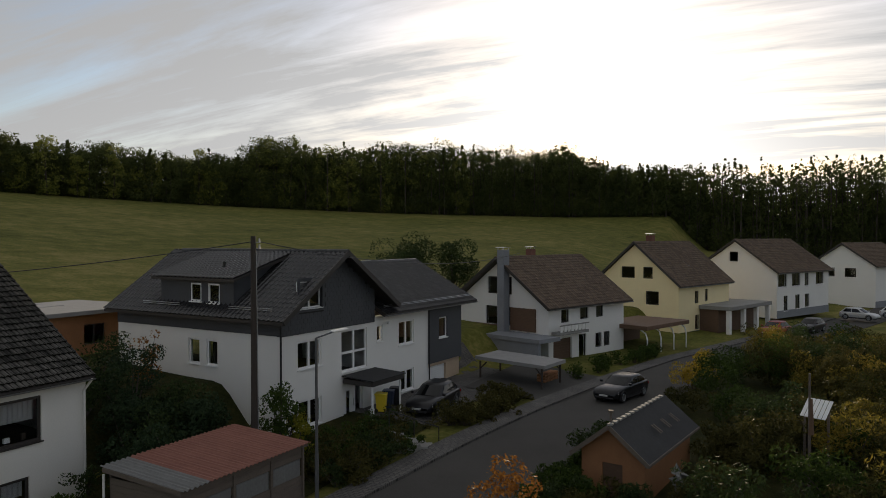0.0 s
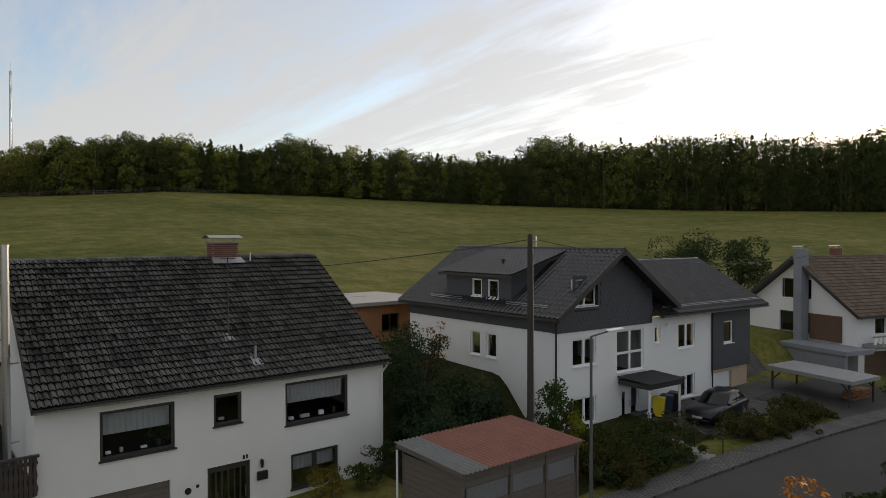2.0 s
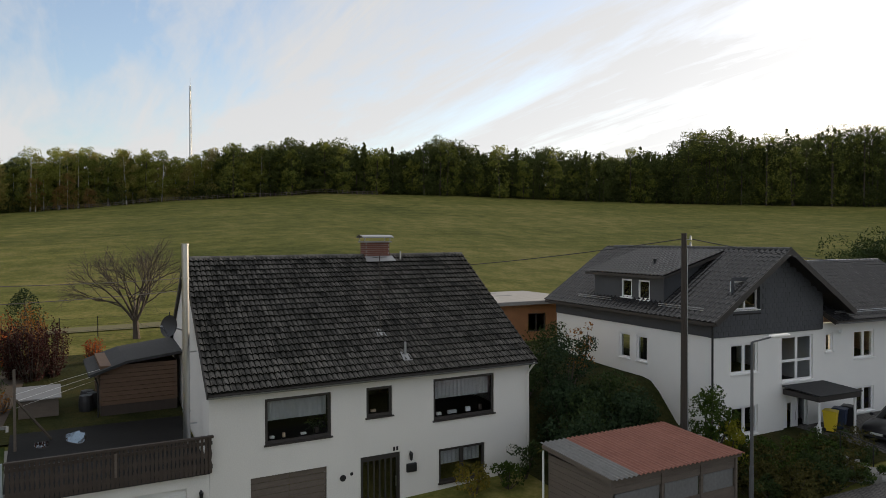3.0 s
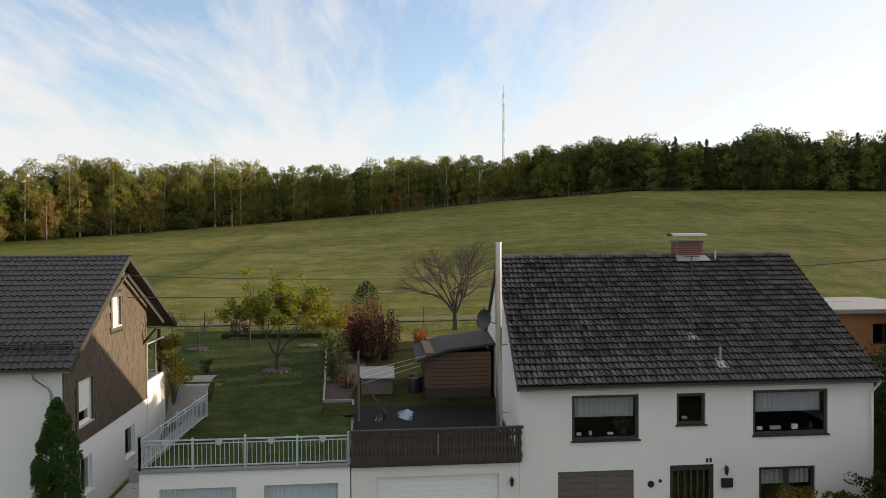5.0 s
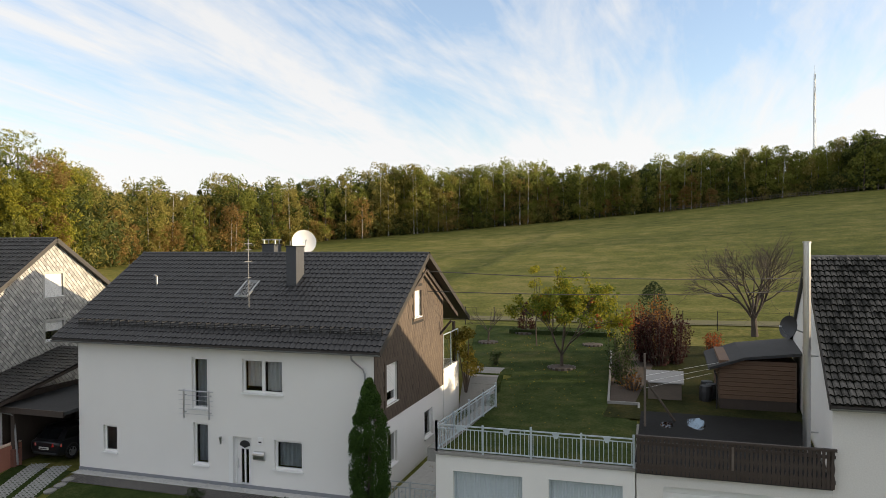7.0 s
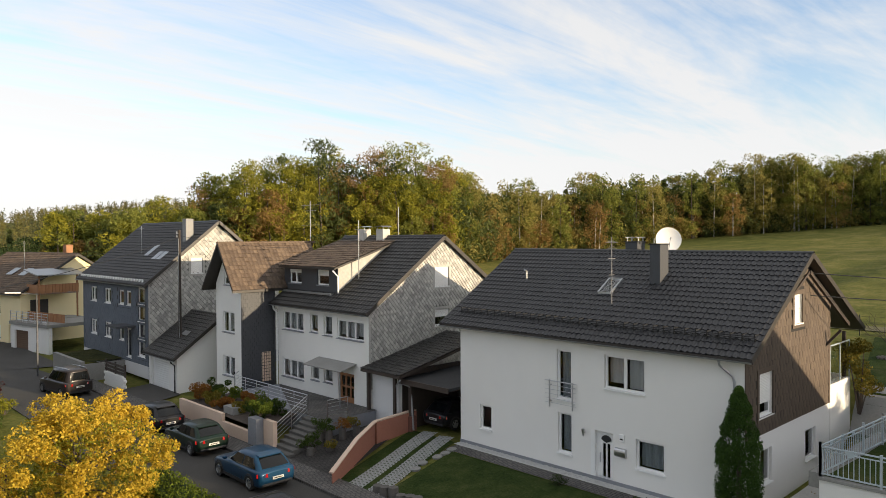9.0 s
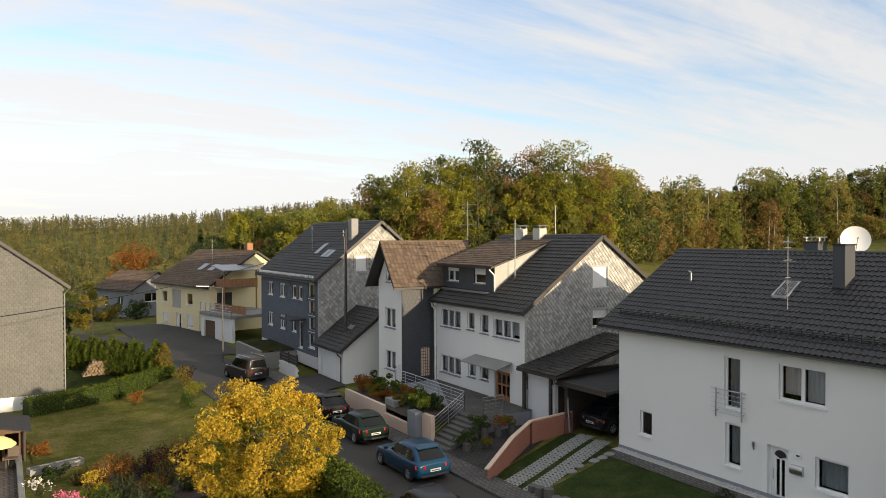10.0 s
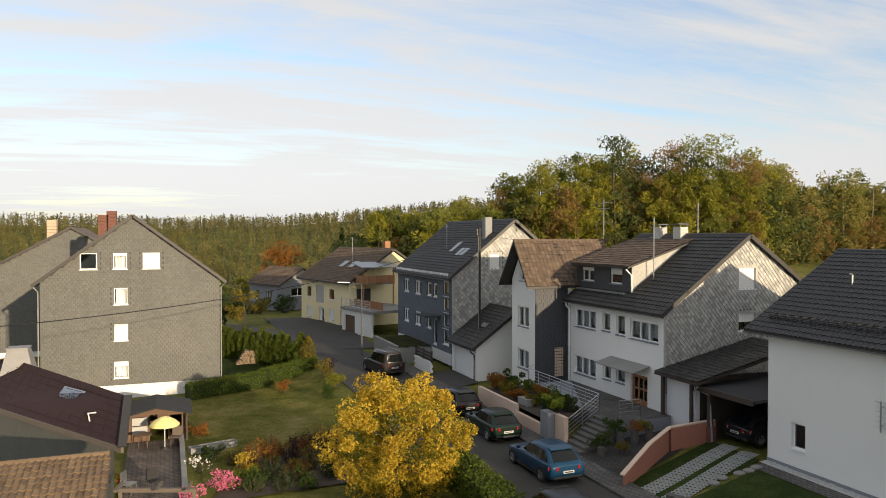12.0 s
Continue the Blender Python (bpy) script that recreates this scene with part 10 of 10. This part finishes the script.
for s in (-1, 1):
    rf = Build().prism([(s * 1.52, -0.4, 2.2), (0, -0.4, 3.42), (0, -0.4, 3.34), (s * 1.52, -0.4, 2.1)], (0, 6.6, 0)).part("roof", M["bitumen"], ht)
    Build().beam((s * 1.54, -0.42, 2.14), (0, -0.42, 3.38), 0.04, 0.16).part("bargeboard", M["wood_grey"], ht)
    Build().beam((s * 1.54, -0.4, 2.14), (s * 1.54, 6.2, 2.14), 0.05, 0.1).part("eave_edge", M["wood_grey"], ht)
for k in range(3):
    y = 2.2 + 1.1 * k
    Build().prism([(0.75, y, 2.98), (1.15, y, 2.72), (1.15, y + 0.06, 2.72), (0.75, y + 0.06, 2.98)], (0, 0, 0.03)).prism([(0.75, y + 0.2, 2.98), (1.15, y + 0.2, 2.72), (1.15, y + 0.26, 2.72), (0.75, y + 0.26, 2.98)], (0, 0, 0.03)).part("roof_strip", M["wood_grey"], ht)
for k in range(14):
    Build().box(-0.09, 0.09, -0.3 + k * 0.45, -0.06 + k * 0.45, 3.40, 3.47).part("ridge_piece", M["concrete"], ht)
Build().tube((-0.1, 0.1, 3.3), (-0.1, 0.1, 3.8), 0.05).tube((-0.1, 0.1, 3.8), (-0.1, 0.1, 3.9), 0.11, n=10).part("flue", M["wood_grey"], ht)
tp_ = thing("tarpaulin", pose(-4.4, 27.4, 0.3), "crumpled pale tarpaulin hung beside the hut", "tarpaulin")
rng3 = np.random.default_rng(3)
grid = [[(0.15 * rng3.normal(), -0.6 + 0.2 * i, 1.5 - 0.2 * j + 0.1 * rng3.normal()) for i in range(7)] for j in range(7)]
Build().ring(grid, close=False).part("sheet", M["sheet_grey"], tp_, fix=False)
tree(-8.2, 19.5, 0.3, 3.2, 3.2, "leaf_rust", 4200, 0.07, "small tree in orange and red autumn leaf", seed=61, low=0.25, blobs=22)
bush(-7.6, 19.0, 2.2, 2.4, "leaf_yellow", 1200, "orange yellow shrub beneath the small tree", seed=62, size=0.06)
bush(-6.9, 47.9, 2.6, 2.8, "leaf_yellow", 2600, "bright yellow shrub beside the street", seed=63, size=0.08, blobs=16)
gp = thing("cold_frame", pose(0.1, 34.0, 1.0, 0, 0, -25), "white slatted frame on a post in the garden", "frame")
for k in range(6):
    Build().prism([(-0.52 + 0.18 * k, -0.36, 1.95), (-0.37 + 0.18 * k, -0.36, 1.95), (-0.37 + 0.18 * k, 0.36, 2.6), (-0.52 + 0.18 * k, 0.36, 2.6)], (0, 0, 0.03)).part("slat", M["pvc"], gp)
for x, y, z in ((-0.35, -0.3, 1.98), (0.35, 0.3, 2.52)):
    Build().beam((x, y, -0.2), (x, y, z), 0.08).part("post", M["wood_grey"], gp)
fp_ = thing("flagpole", pose(-0.15, 31.4, 0.6), "grey wooden mast with a pale furled cloth", "mast")
Build().tube((0, 0, -0.2), (0, 0, 4.6), 0.06, 0.04, 8).part("pole", M["wood_grey"], fp_)
Build().tube((0.06, 0, 2.2), (0.06, 0, 3.6), 0.11, 0.05, 7).part("cloth", M["wood_brown"], fp_)
rng4 = np.random.default_rng(21)
thicket = []
for k in range(190):
    y = rng4.uniform(25, 62)
    x = rng4.uniform(-3.0 + (y - 25) * 0.05, 12 + (y - 25) * 0.25) if y < 40 else rng4.uniform(road_x(y) + 4.2, 16)
    if abs(x + 6.4) < 2.6 and 22 < y < 35 or math.hypot(x + 6.9, y - 47.9) < 2.5 or math.hypot(x, y - 34) < 1.7 or math.hypot(x, y - 31.4) < 1.2:
        continue
    h_ = rng4.uniform(1.2, 3.0) if y < 45 else rng4.uniform(2.0, 4.2)
    w_k, leaf = rng4.uniform(2.4, 3.8), ("leaf_scrub", "leaf_dark", "leaf_scrub", "leaf_hedge", "leaf_scrub", "leaf_olive")[k % 6]
    if y < 38:
        bush(x, y, w_k, h_, leaf, 1900, "overgrown olive green shrub in the sloping garden", seed=400 + k, size=0.085, blobs=14)
    else:
        thicket.append((x, y, w_k, h_, leaf, 0.11))
for k in range(24):
    y = rng4.uniform(58, 125)
    thicket.append((road_x(y) + rng4.uniform(5.5, 26), y, rng4.uniform(3, 5), rng4.uniform(2, 4.5), ("leaf_olive", "leaf_hedge", "leaf_scrub")[k % 3], 0.15))
scrub("thicket", thicket, 1800, "overgrown shrubs of the sloping gardens beside the street")
for k in range(12):
    y = rng4.uniform(48, 62)
    bush(road_x(y) - rng4.uniform(4.4, 5.6), y, 1.6, 1.2, "leaf_hedge", 700, "low shrub before the white house up the street", seed=510 + k, size=0.07)
bush(-42.5, 73.5, 8.5, 7.2, "leaf_dark", 9000, "large dark round shrub on the meadow's edge", seed=530, size=0.14, blobs=24)
bush(-38.0, 76.0, 6.5, 6.2, "leaf_dark", 6000, "large dark shrub on the meadow's edge", seed=531, size=0.14, blobs=20)

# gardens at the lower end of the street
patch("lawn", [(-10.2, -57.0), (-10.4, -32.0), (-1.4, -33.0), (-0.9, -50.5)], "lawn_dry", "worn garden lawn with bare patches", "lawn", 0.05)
patch("lawn", [(-11.0, -64.0), (-11.2, -58.4), (-1.5, -51.6), (-3.3, -68.0)], "lawn", "darker green lawn beside the tall slate house", "lawn", 0.05)
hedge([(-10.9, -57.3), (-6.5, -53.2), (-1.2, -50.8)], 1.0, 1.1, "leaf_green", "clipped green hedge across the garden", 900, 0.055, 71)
th = []
for k in range(15):
    f_ = k / 14
    x, y = -10.4 + 5.8 * f_, -57.2 - 11.2 * f_
    column_tree(x, y, 2.6 + 0.25 * math.sin(k * 2.1) + 0.05 * min(k, 14 - k), 1.3, "leaf_green" if k > 0 else "leaf_olive", 2600, "thuja in a tall dense row", seed=550 + k, size=0.075, group="thuja row", name="thuja")
# this end of the row has sunlight coloured in by lime leaves
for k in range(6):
    column_tree(-4.6 + 1.0 * k, -69.0 - 0.3 * k, 2.8, 1.3, "leaf_lime", 1500, "thuja in a tall dense row, sunlight put in as lime leaves", seed=570 + k, size=0.075, group="thuja row", name="thuja")
lp_ = thing("log_pile", pose(-6.7, -63.4, ground(-6.7, -63.4)), "stacked pile of split logs before the thujas", "wood")
for j_ in range(7):
    for k in range(13 - j_):
        x, z = -1.3 + 0.21 * k + 0.105 * j_ + rng4.normal(0, 0.02), 0.1 + 0.17 * j_ + rng4.normal(0, 0.015)
        Build().tube((x + rng4.normal(0, 0.03), -0.5, z), (x, 0.5 + rng4.normal(0, 0.08), z), rng4.uniform(0.08, 0.11), n=7).part("log", M["log_wood"], lp_)
tree(-8.9, -28.6, -0.5, 5.0, 6.5, "leaf_yellow", 30000, 0.06, "cherry tree in bright yellow autumn leaf", seed=72, low=0.1, blobs=150, trunk=0.12, clump=0.42)
ob2 = new("inner_foliage", quads_mesh("inner_foliage", leaf_cloud(np.random.default_rng(8), *crown_blobs(np.random.default_rng(9), 4.2, 5.6, 0.06, 60), 10000, 0.062) + np.array([-8.9, -28.6, -0.5]), M["leaf_lime"]))
tagged(ob2, "green inner leaves of the yellow cherry tree", "leaves", kind="stuff")
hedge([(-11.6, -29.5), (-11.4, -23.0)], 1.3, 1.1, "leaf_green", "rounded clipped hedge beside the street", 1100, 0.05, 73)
for k, (x, y, w, h, leaf) in enumerate(((-10.9, -52.6, 1.6, 1.7, "leaf_olive"), (-11.4, -53.8, 1.2, 1.5, "leaf_red"), (-10.9, -49.0, 1.5, 1.1, "leaf_lime"), (-7.4, -50.4, 1.0, 1.1, "leaf_rust"), (-6.2, -36.0, 1.8, 0.9, "leaf_rust"), (-4.4, -34.8, 1.6, 1.3, "leaf_rust"), (-3.4, -33.8, 1.4, 1.2, "leaf_yellow"), (-5.4, -33.0, 1.4, 1.0, "leaf_olive"), (-7.6, -35.0, 1.8, 1.0, "leaf_red"), (-3.0, -32.0, 1.5, 0.9, "leaf_green"), (-1.6, -41.6, 1.3, 0.9, "leaf_rust"), (-2.0, -36.6, 1.3, 0.8, "leaf_dark"), (-5.6, -31.0, 1.6, 1.0, "leaf_hedge"), (-9.8, -46.5, 1.4, 0.9, "leaf_hedge"))):
    bush(x, y, w, h, leaf, 900, "autumn coloured garden shrub", seed=600 + k, size=0.055)
for k, (x, y, w, h, leaf, n) in enumerate(((-3.6, -34.4, 1.2, 1.3, "leaf_rust", 700), (-4.6, -35.2, 1.1, 1.5, "leaf_rust", 600), (-5.6, -35.0, 1.4, 1.2, "leaf_red", 700), (-6.4, -36.6, 1.6, 1.0, "leaf_red", 700), (-7.6, -37.4, 1.5, 1.1, "leaf_rust", 500), (-4.4, -32.8, 1.4, 1.1, "leaf_dark", 900), (-5.4, -32.4, 1.3, 0.9, "leaf_rust", 500), (-6.2, -33.6, 1.2, 1.3, "leaf_olive", 600), (-3.4, -31.6, 1.4, 0.9, "leaf_hedge", 900), (-4.6, -31.2, 1.3, 0.8, "leaf_dark", 800), (-2.9, -35.6, 1.1, 0.8, "leaf_olive", 500), (-6.9, -32.2, 1.3, 1.0, "leaf_dark", 800))):
    twiggy(x, y, w, h, leaf, n, "withering autumn perennials in the garden bed", seed=900 + k, size=0.05)
patch("garden_bed", [(-1.6, -30.6), (-3.2, -35.4), (-8.6, -38.2), (-8.2, -31.0)], "soil", "dark planted bed along the lawn", "bed", 0.08)
M["petal_pink"] = leaf_material("pink petals", (0.55, 0.10, 0.20), (0.8, 0.3, 0.42), 0.3)
M["petal_white"] = leaf_material("white petals", (0.7, 0.66, 0.6), (0.85, 0.82, 0.78), 0.3)
M["petal_red"] = leaf_material("red petals", (0.6, 0.03, 0.02), (0.8, 0.08, 0.04), 0.3)
bush(-2.3, -32.4, 1.5, 1.1, "petal_pink", 900, "pink flowering aster clump", seed=620, size=0.05)
bush(-0.9, -31.2, 1.3, 0.9, "petal_pink", 600, "pink flowering aster clump", seed=621, size=0.05)
bush(-1.2, -35.2, 1.3, 0.8, "petal_white", 90, "white roses beside the patio", seed=622, size=0.07)
bush(2.3, -34.8, 0.8, 0.7, "petal_red", 120, "red geraniums in a planter by the patio", seed=623, size=0.06)
bush(2.3, -33.5, 0.9, 0.9, "leaf_green", 600, "green climbing plant beside the patio", seed=624, size=0.05)
patch("patio", [(-0.5, -30.5), (2.0, -30.5), (2.0, -41.0), (-0.5, -41.0)], "paving_tan", "brown paved patio beside the hut", "patio", 0.07)
pw = thing("patio_wall", pose(0, 0, -0.5), "low concrete wall along the patio", "wall")
bevelled(Build().box(-0.75, -0.5, -41.0, -30.5, -0.1, 0.32), "wall", M["concrete"], pw, 0.02)
tro = thing("stone_trough", pose(-2.1, -38.4, -0.45, 0, 0, 107), "long pale stone trough on the lawn", "trough")
wall(tb := Build(), Plane((-0.25, -1.2, 0), (0, 1, 0), (1, 0, 0)), 0, 2.4, 0, 0.3, (), (), 0.08)
tb.box(-0.17, 0.25, -1.2, -1.12, 0, 0.3).box(-0.17, 0.25, 1.12, 1.2, 0, 0.3).box(0.17, 0.25, -1.11, 1.11, 0, 0.3).box(-0.17, 0.17, -1.11, 1.11, 0, 0.12)
tb.part("body", M["concrete"], tro)
cb = thing("summer_house", pose(0.65, -41.3, -0.5) @ Matrix.Diagonal((1.0, 0.85, 0.7, 1.0)), "wooden summer house with open doors and a felt roof", "hut")
gf = Plane((1.5, 0, 0), (-1, 0, 0), (0, -1, 0))
b = Build()
wall(b, gf, 0, 3.0, -0.1, 2.9, [(0.3, 1.1, 0.6, 1.9), (1.2, 2.1, 0.0, 2.0), (2.2, 2.8, 0.5, 1.9)], [(-0.3, 1, 2.2), (0.3, 1, 2.2 + 0.9)], 0.1)
b.part("front_wall", M["wood_brown"], cb, fix=False)
Build().box(1.42, 1.5, -3.0, -0.11, -0.1, 2.2).part("side_wall", M["wood_brown"], cb)
Build().box(-1.5, -1.42, -3.0, -0.11, -0.1, 2.2).part("side_wall", M["wood_brown"], cb)
Build().box(-1.5, 1.5, -3.1, -3.0, -0.1, 2.2).part("back_wall", M["wood_brown"], cb)
for s in (-1, 1):
    Build().prism([(s * 1.85, 0.6, 2.1), (0, 0.6, 2.68), (0, 0.6, 2.60), (s * 1.85, 0.6, 2.0)], (0, -4.2, 0)).part("roof", M["bitumen"], cb)
for u0, u1, z0, z1 in ((0.3, 1.1, 0.6, 1.9),):
    for k in range(2):
        Build().box(0.42, 1.18, 0.02, 0.06, 0.62 + 0.66 * k, 1.2 + 0.66 * k).part("window_curtain", M["curtain"], cb)
for s in (-1.55, 1.55):
    Build().beam((s, 0.5, -0.1), (s, 0.5, 2.05), 0.1).part("post", M["wood_dark"], cb)
M["parasol"] = material("pale yellow parasol cloth", (0.75, 0.68, 0.28), 0.8, 0.06, 1.0, 0.05)
ps = thing("parasol", pose(0.2, -39.4, -0.45), "open pale yellow garden parasol on the patio", "parasol")
Build().tube((0, 0, 0), (0, 0, 1.68), 0.022).part("pole", M["pvc"], ps)
cn = Build()
ribs = 8
rings = []
for q, z in ((0.0, 1.68), (0.35, 1.62), (0.75, 1.46), (1.0, 1.28), (1.02, 1.2)):
    rings.append([(max(q, 0.01) * 0.72 * math.cos(2 * math.pi * k / 24) * (1 - 0.03 * (k % 3 > 0)), max(q, 0.01) * 0.72 * math.sin(2 * math.pi * k / 24) * (1 - 0.03 * (k % 3 > 0)), z) for k in range(24)])
cn.ring(rings)
cn.part("canopy", M["parasol"], ps, fix=False)
Build().tube((0, 0, -0.02), (0, 0, 0.1), 0.25, 0.2, 14).part("base", M["black_slab"], ps)
tbk = thing("garden_table", pose(1.25, -39.9, -0.45), "round brown garden table before the summer house", "table")
Build().tube((0, 0, 0.68), (0, 0, 0.72), 0.45, n=18).part("tabletop", M["wood_brown"], tbk)
for k in range(4):
    a = math.pi / 4 + k * math.pi / 2
    Build().tube((0.3 * math.cos(a), 0.3 * math.sin(a), 0), (0.25 * math.cos(a), 0.25 * math.sin(a), 0.68), 0.02).part("leg", M["wood_brown"], tbk)
for x, y, mat in ((-0.35, -39.9, "wood_grey"), (0.6, -33.0, "black_slab"), (1.6, -33.0, "zinc")):
    ch_ = thing("garden_chair", pose(x, y, -0.45, 0, 0, 40 * x), "simple garden chair on the patio", "chair")
    Build().box(-0.24, 0.24, -0.24, 0.24, 0.42, 0.46).part("seat", M[mat], ch_)
    Build().box(-0.24, 0.24, -0.26, -0.22, 0.46, 0.95).part("backrest", M[mat], ch_)
    for sx in (-0.21, 0.21):
        for sy in (-0.21, 0.21):
            Build().beam((sx, sy, 0), (sx, sy, 0.42), 0.035).part("leg", M[mat], ch_)
pg = thing("pergola", pose(0, 0, 0), "pale timber beam of a pergola over the near patio edge", "pergola")
Build().beam((-0.9, -26.4, 1.6), (1.75, -27.4, 1.6), 0.12, 0.14).part("beam", M["wood_grey"], pg)
for k in (0, 3, 7):
    Build().beam((-0.75 + k * 0.33, -26.95 - k * 0.125, 1.72), (-0.55 + k * 0.33, -26.05 - k * 0.125, 1.72), 0.07, 0.1).part("rafter", M["wood_grey"], pg)
for x in (-0.8, 1.6):
    Build().beam((x, -26.72 - 0.37 * x, -0.6), (x, -26.72 - 0.37 * x, 1.55), 0.12).part("post", M["wood_grey"], pg)

# near bungalow with a plum roof
bg = thing("bungalow", pose(0, 0, 0), "low house with a dark plum metal roof and tiled annexe", "house")
A, B_, C, D_ = Vector((1.6, -28.6, 2.6)), Vector((8.6, -39.4, 2.6)), Vector((8.0, -43.4, 4.0)), Vector((1.5, -30.9, 4.0))
rf = Build().prism([A, B_, C, D_], (0, 0, 0.14)).prism([D_, C, C + Vector((2.0, -4.0, -1.6)), D_ + Vector((0.3, -3.2, -1.6))], (0, 0, 0.14)).part("roof", M["tile_plum"], bg)
for k in range(14):
    p, q = A.lerp(B_, (k + 0.5) / 14), D_.lerp(C, (k + 0.5) / 14)
    Build().beam(p + Vector((0, 0, 0.141)), q + Vector((0, 0, 0.141)), 0.02, 0.012).part("seam", M["tile_plum"], rf)
for j in range(1, 7):
    p, q = A.lerp(D_, j / 7), B_.lerp(C, j / 7)
    Build().beam(p + Vector((0, 0, 0.141)), q + Vector((0, 0, 0.141)), 0.02, 0.016).part("course", M["tile_plum"], rf)
Build().beam(A + Vector((0, 0, 0.05)), B_ + Vector((0, 0, 0.05)), 0.1, 0.2).part("eave_board", M["wood_grey"], rf)
for a, b_ in ((A, D_), (D_, D_ + Vector((0.3, -3.2, -1.6)))):
    Build().beam(a + Vector((0, 0, 0.17)), b_ + Vector((0, 0, 0.17)), 0.3, 0.06).part("verge", M["tile_black"], rf)
wallb = Build().prism([(2.1, -29.9, -0.6), (8.8, -40.2, -0.6), (10.5, -46.5, -0.6), (2.2, -33.6, -0.6)], (0, 0, 3.2))
wallb.part("wall", M["slate_grey"], bg)
chb = Build()
cc = D_.lerp(C, 0.86) + Vector((0, 0, -0.5))
chb.ring([[cc + Vector((sx * a, sy * a, z)) for sx, sy in ((-1, -1), (1, -1), (1, 1), (-1, 1))] for a, z in ((0.75, 0.0), (0.55, 0.9), (0.45, 1.3))])
chb.box(cc.x - 0.5, cc.x + 0.5, cc.y - 0.5, cc.y + 0.5, cc.z + 1.3, cc.z + 1.36)
chb.part("chimney", M["zinc_dull"], bg)
mid = A.lerp(B_, 0.38).lerp(D_.lerp(C, 0.38), 0.45)
sko = Build().prism([mid + Vector((-0.56, 0.49, 0.22)), mid + Vector((0.42, -1.05, 0.22)), mid + Vector((0.14, -1.33, 0.605)), mid + Vector((-0.84, 0.21, 0.605))], (0, 0, 0.05)).part("skylight", M["zinc"], bg)
Build().prism([mid + Vector((-0.42, 0.42, 0.297)), mid + Vector((0.35, -0.84, 0.297)), mid + Vector((0.112, -1.12, 0.605)), mid + Vector((-0.7, 0.168, 0.605))], (0, 0, 0.03)).part("pane", M["glass"], sko)
mid2 = A.lerp(B_, 0.2).lerp(D_.lerp(C, 0.2), 0.3)
Build().path([mid2 + Vector((0, 0, 0.1)), mid2 + Vector((0.05, 0.1, 0.45)), mid2 + Vector((-0.25, 0.3, 0.5))], 0.03).part("cable", M["pvc"], bg)
an = Build().prism([(1.85, -26.9, 3.0), (9.0, -26.9, 3.0), (9.0, -22.0, 1.6), (1.85, -22.0, 1.6)], (0, 0, -0.12)).part("annexe_roof", M["wood_grey"], bg)
tiled(an, (9.0, -22.0, 1.62), (-1, 0, 0), (0, -4.9, 1.4), 34, 15, 7.15 / 34, 0.34, "tile_tan", seed=130, wave=0.06, lift=0.045, jitter=0.008)
Build().box(2.0, 9.0, -26.7, -22.4, -0.6, 1.6).part("annexe_wall", M["render_old"], bg)
for k in range(22):
    Build().tube((1.9 + k * 0.32, -26.9, 3.05), (2.24 + k * 0.32, -26.9, 3.05), 0.11, 0.09, 7).part("ridge_tile", M["tile_tan"], an)

# white bungalow far down the road
simple_house((-12.5, -121.0, -0.6), 25, 9, 8, 3.6, 3.6, -4.0, 5.9, "grey bungalow with a brown roof among trees", "plinth", "tile_brown", [(1.5, 2.8, 1.0, 2.4, dict(lights=1)), (5.0, 6.5, 1.0, 2.4, dict(lights=2))], (), [(2.0, 4.5, 1.6, 2.9, dict(lights=2))], seed=140)
for k in range(40):
    a = rng4.uniform(166, 182)
    d_ = rng4.uniform(82, 165)
    x, y = -d_ * math.sin(radians(a)), d_ * math.cos(radians(a))
    if math.hypot(x + 12, y + 117) < 13 or (-14 < x < -2 and -122 < y < -90) or (-20 < x < -9 and y > -100):
        continue
    hgt = rng4.uniform(2.5, 6.5) + max(0, (d_ - 120) * 0.08)
    tree(x, y, ground(x, y), hgt, hgt * 0.75, ("leaf_rust", "leaf_olive", "leaf_lime", "leaf_dark", "leaf_green")[k % 5], 1500, 0.17, "garden tree in autumn leaf down the valley", seed=700 + k, low=0.1, blobs=16)
tree(-20.5, -137.0, ground(-20.5, -137), 12, 11, "leaf_rust", 5000, 0.2, "broad rust red oak in the valley", seed=760, low=0.1, blobs=30)
tree(-29.0, -118.0, ground(-29, -118), 11, 9, "leaf_dark", 4500, 0.18, "dark broad tree behind the cream house", seed=761, low=0.1, blobs=30)
tree(-25.0, -104.0, ground(-25, -104), 9, 8, "leaf_dark", 4000, 0.16, "dark broad tree behind the cream house", seed=762, low=0.1, blobs=30)

for k, (x, y, w, h) in enumerate(((-9.0, -108.0, 4.0, 2.6), (-12.5, -107.0, 4.0, 2.4), (-16.0, -107.5, 4.5, 3.0), (-6.0, -110.0, 4.5, 3.2))):
    bush(x, y, w, h, ("leaf_hedge", "leaf_olive")[k % 2], 2200, "garden shrub before the white bungalow", seed=780 + k, size=0.12, blobs=16)

for k in range(26):
    y = rng4.uniform(22.5, 36.0)
    x = road_x(y) + rng4.uniform(3.5, 4.8) if k % 2 else rng4.uniform(-4.6, -2.2)
    if k > 19:
        x, y = rng4.uniform(-8.6, -5.0), rng4.uniform(24.2, 25.8)
    bush(x, y, rng4.uniform(1.6, 2.4), rng4.uniform(1.0, 1.9), ("leaf_scrub", "leaf_dark", "leaf_scrub", "leaf_hedge")[k % 4], 1500, "dull olive shrub round the garden hut", seed=820 + k, size=0.075, blobs=12)
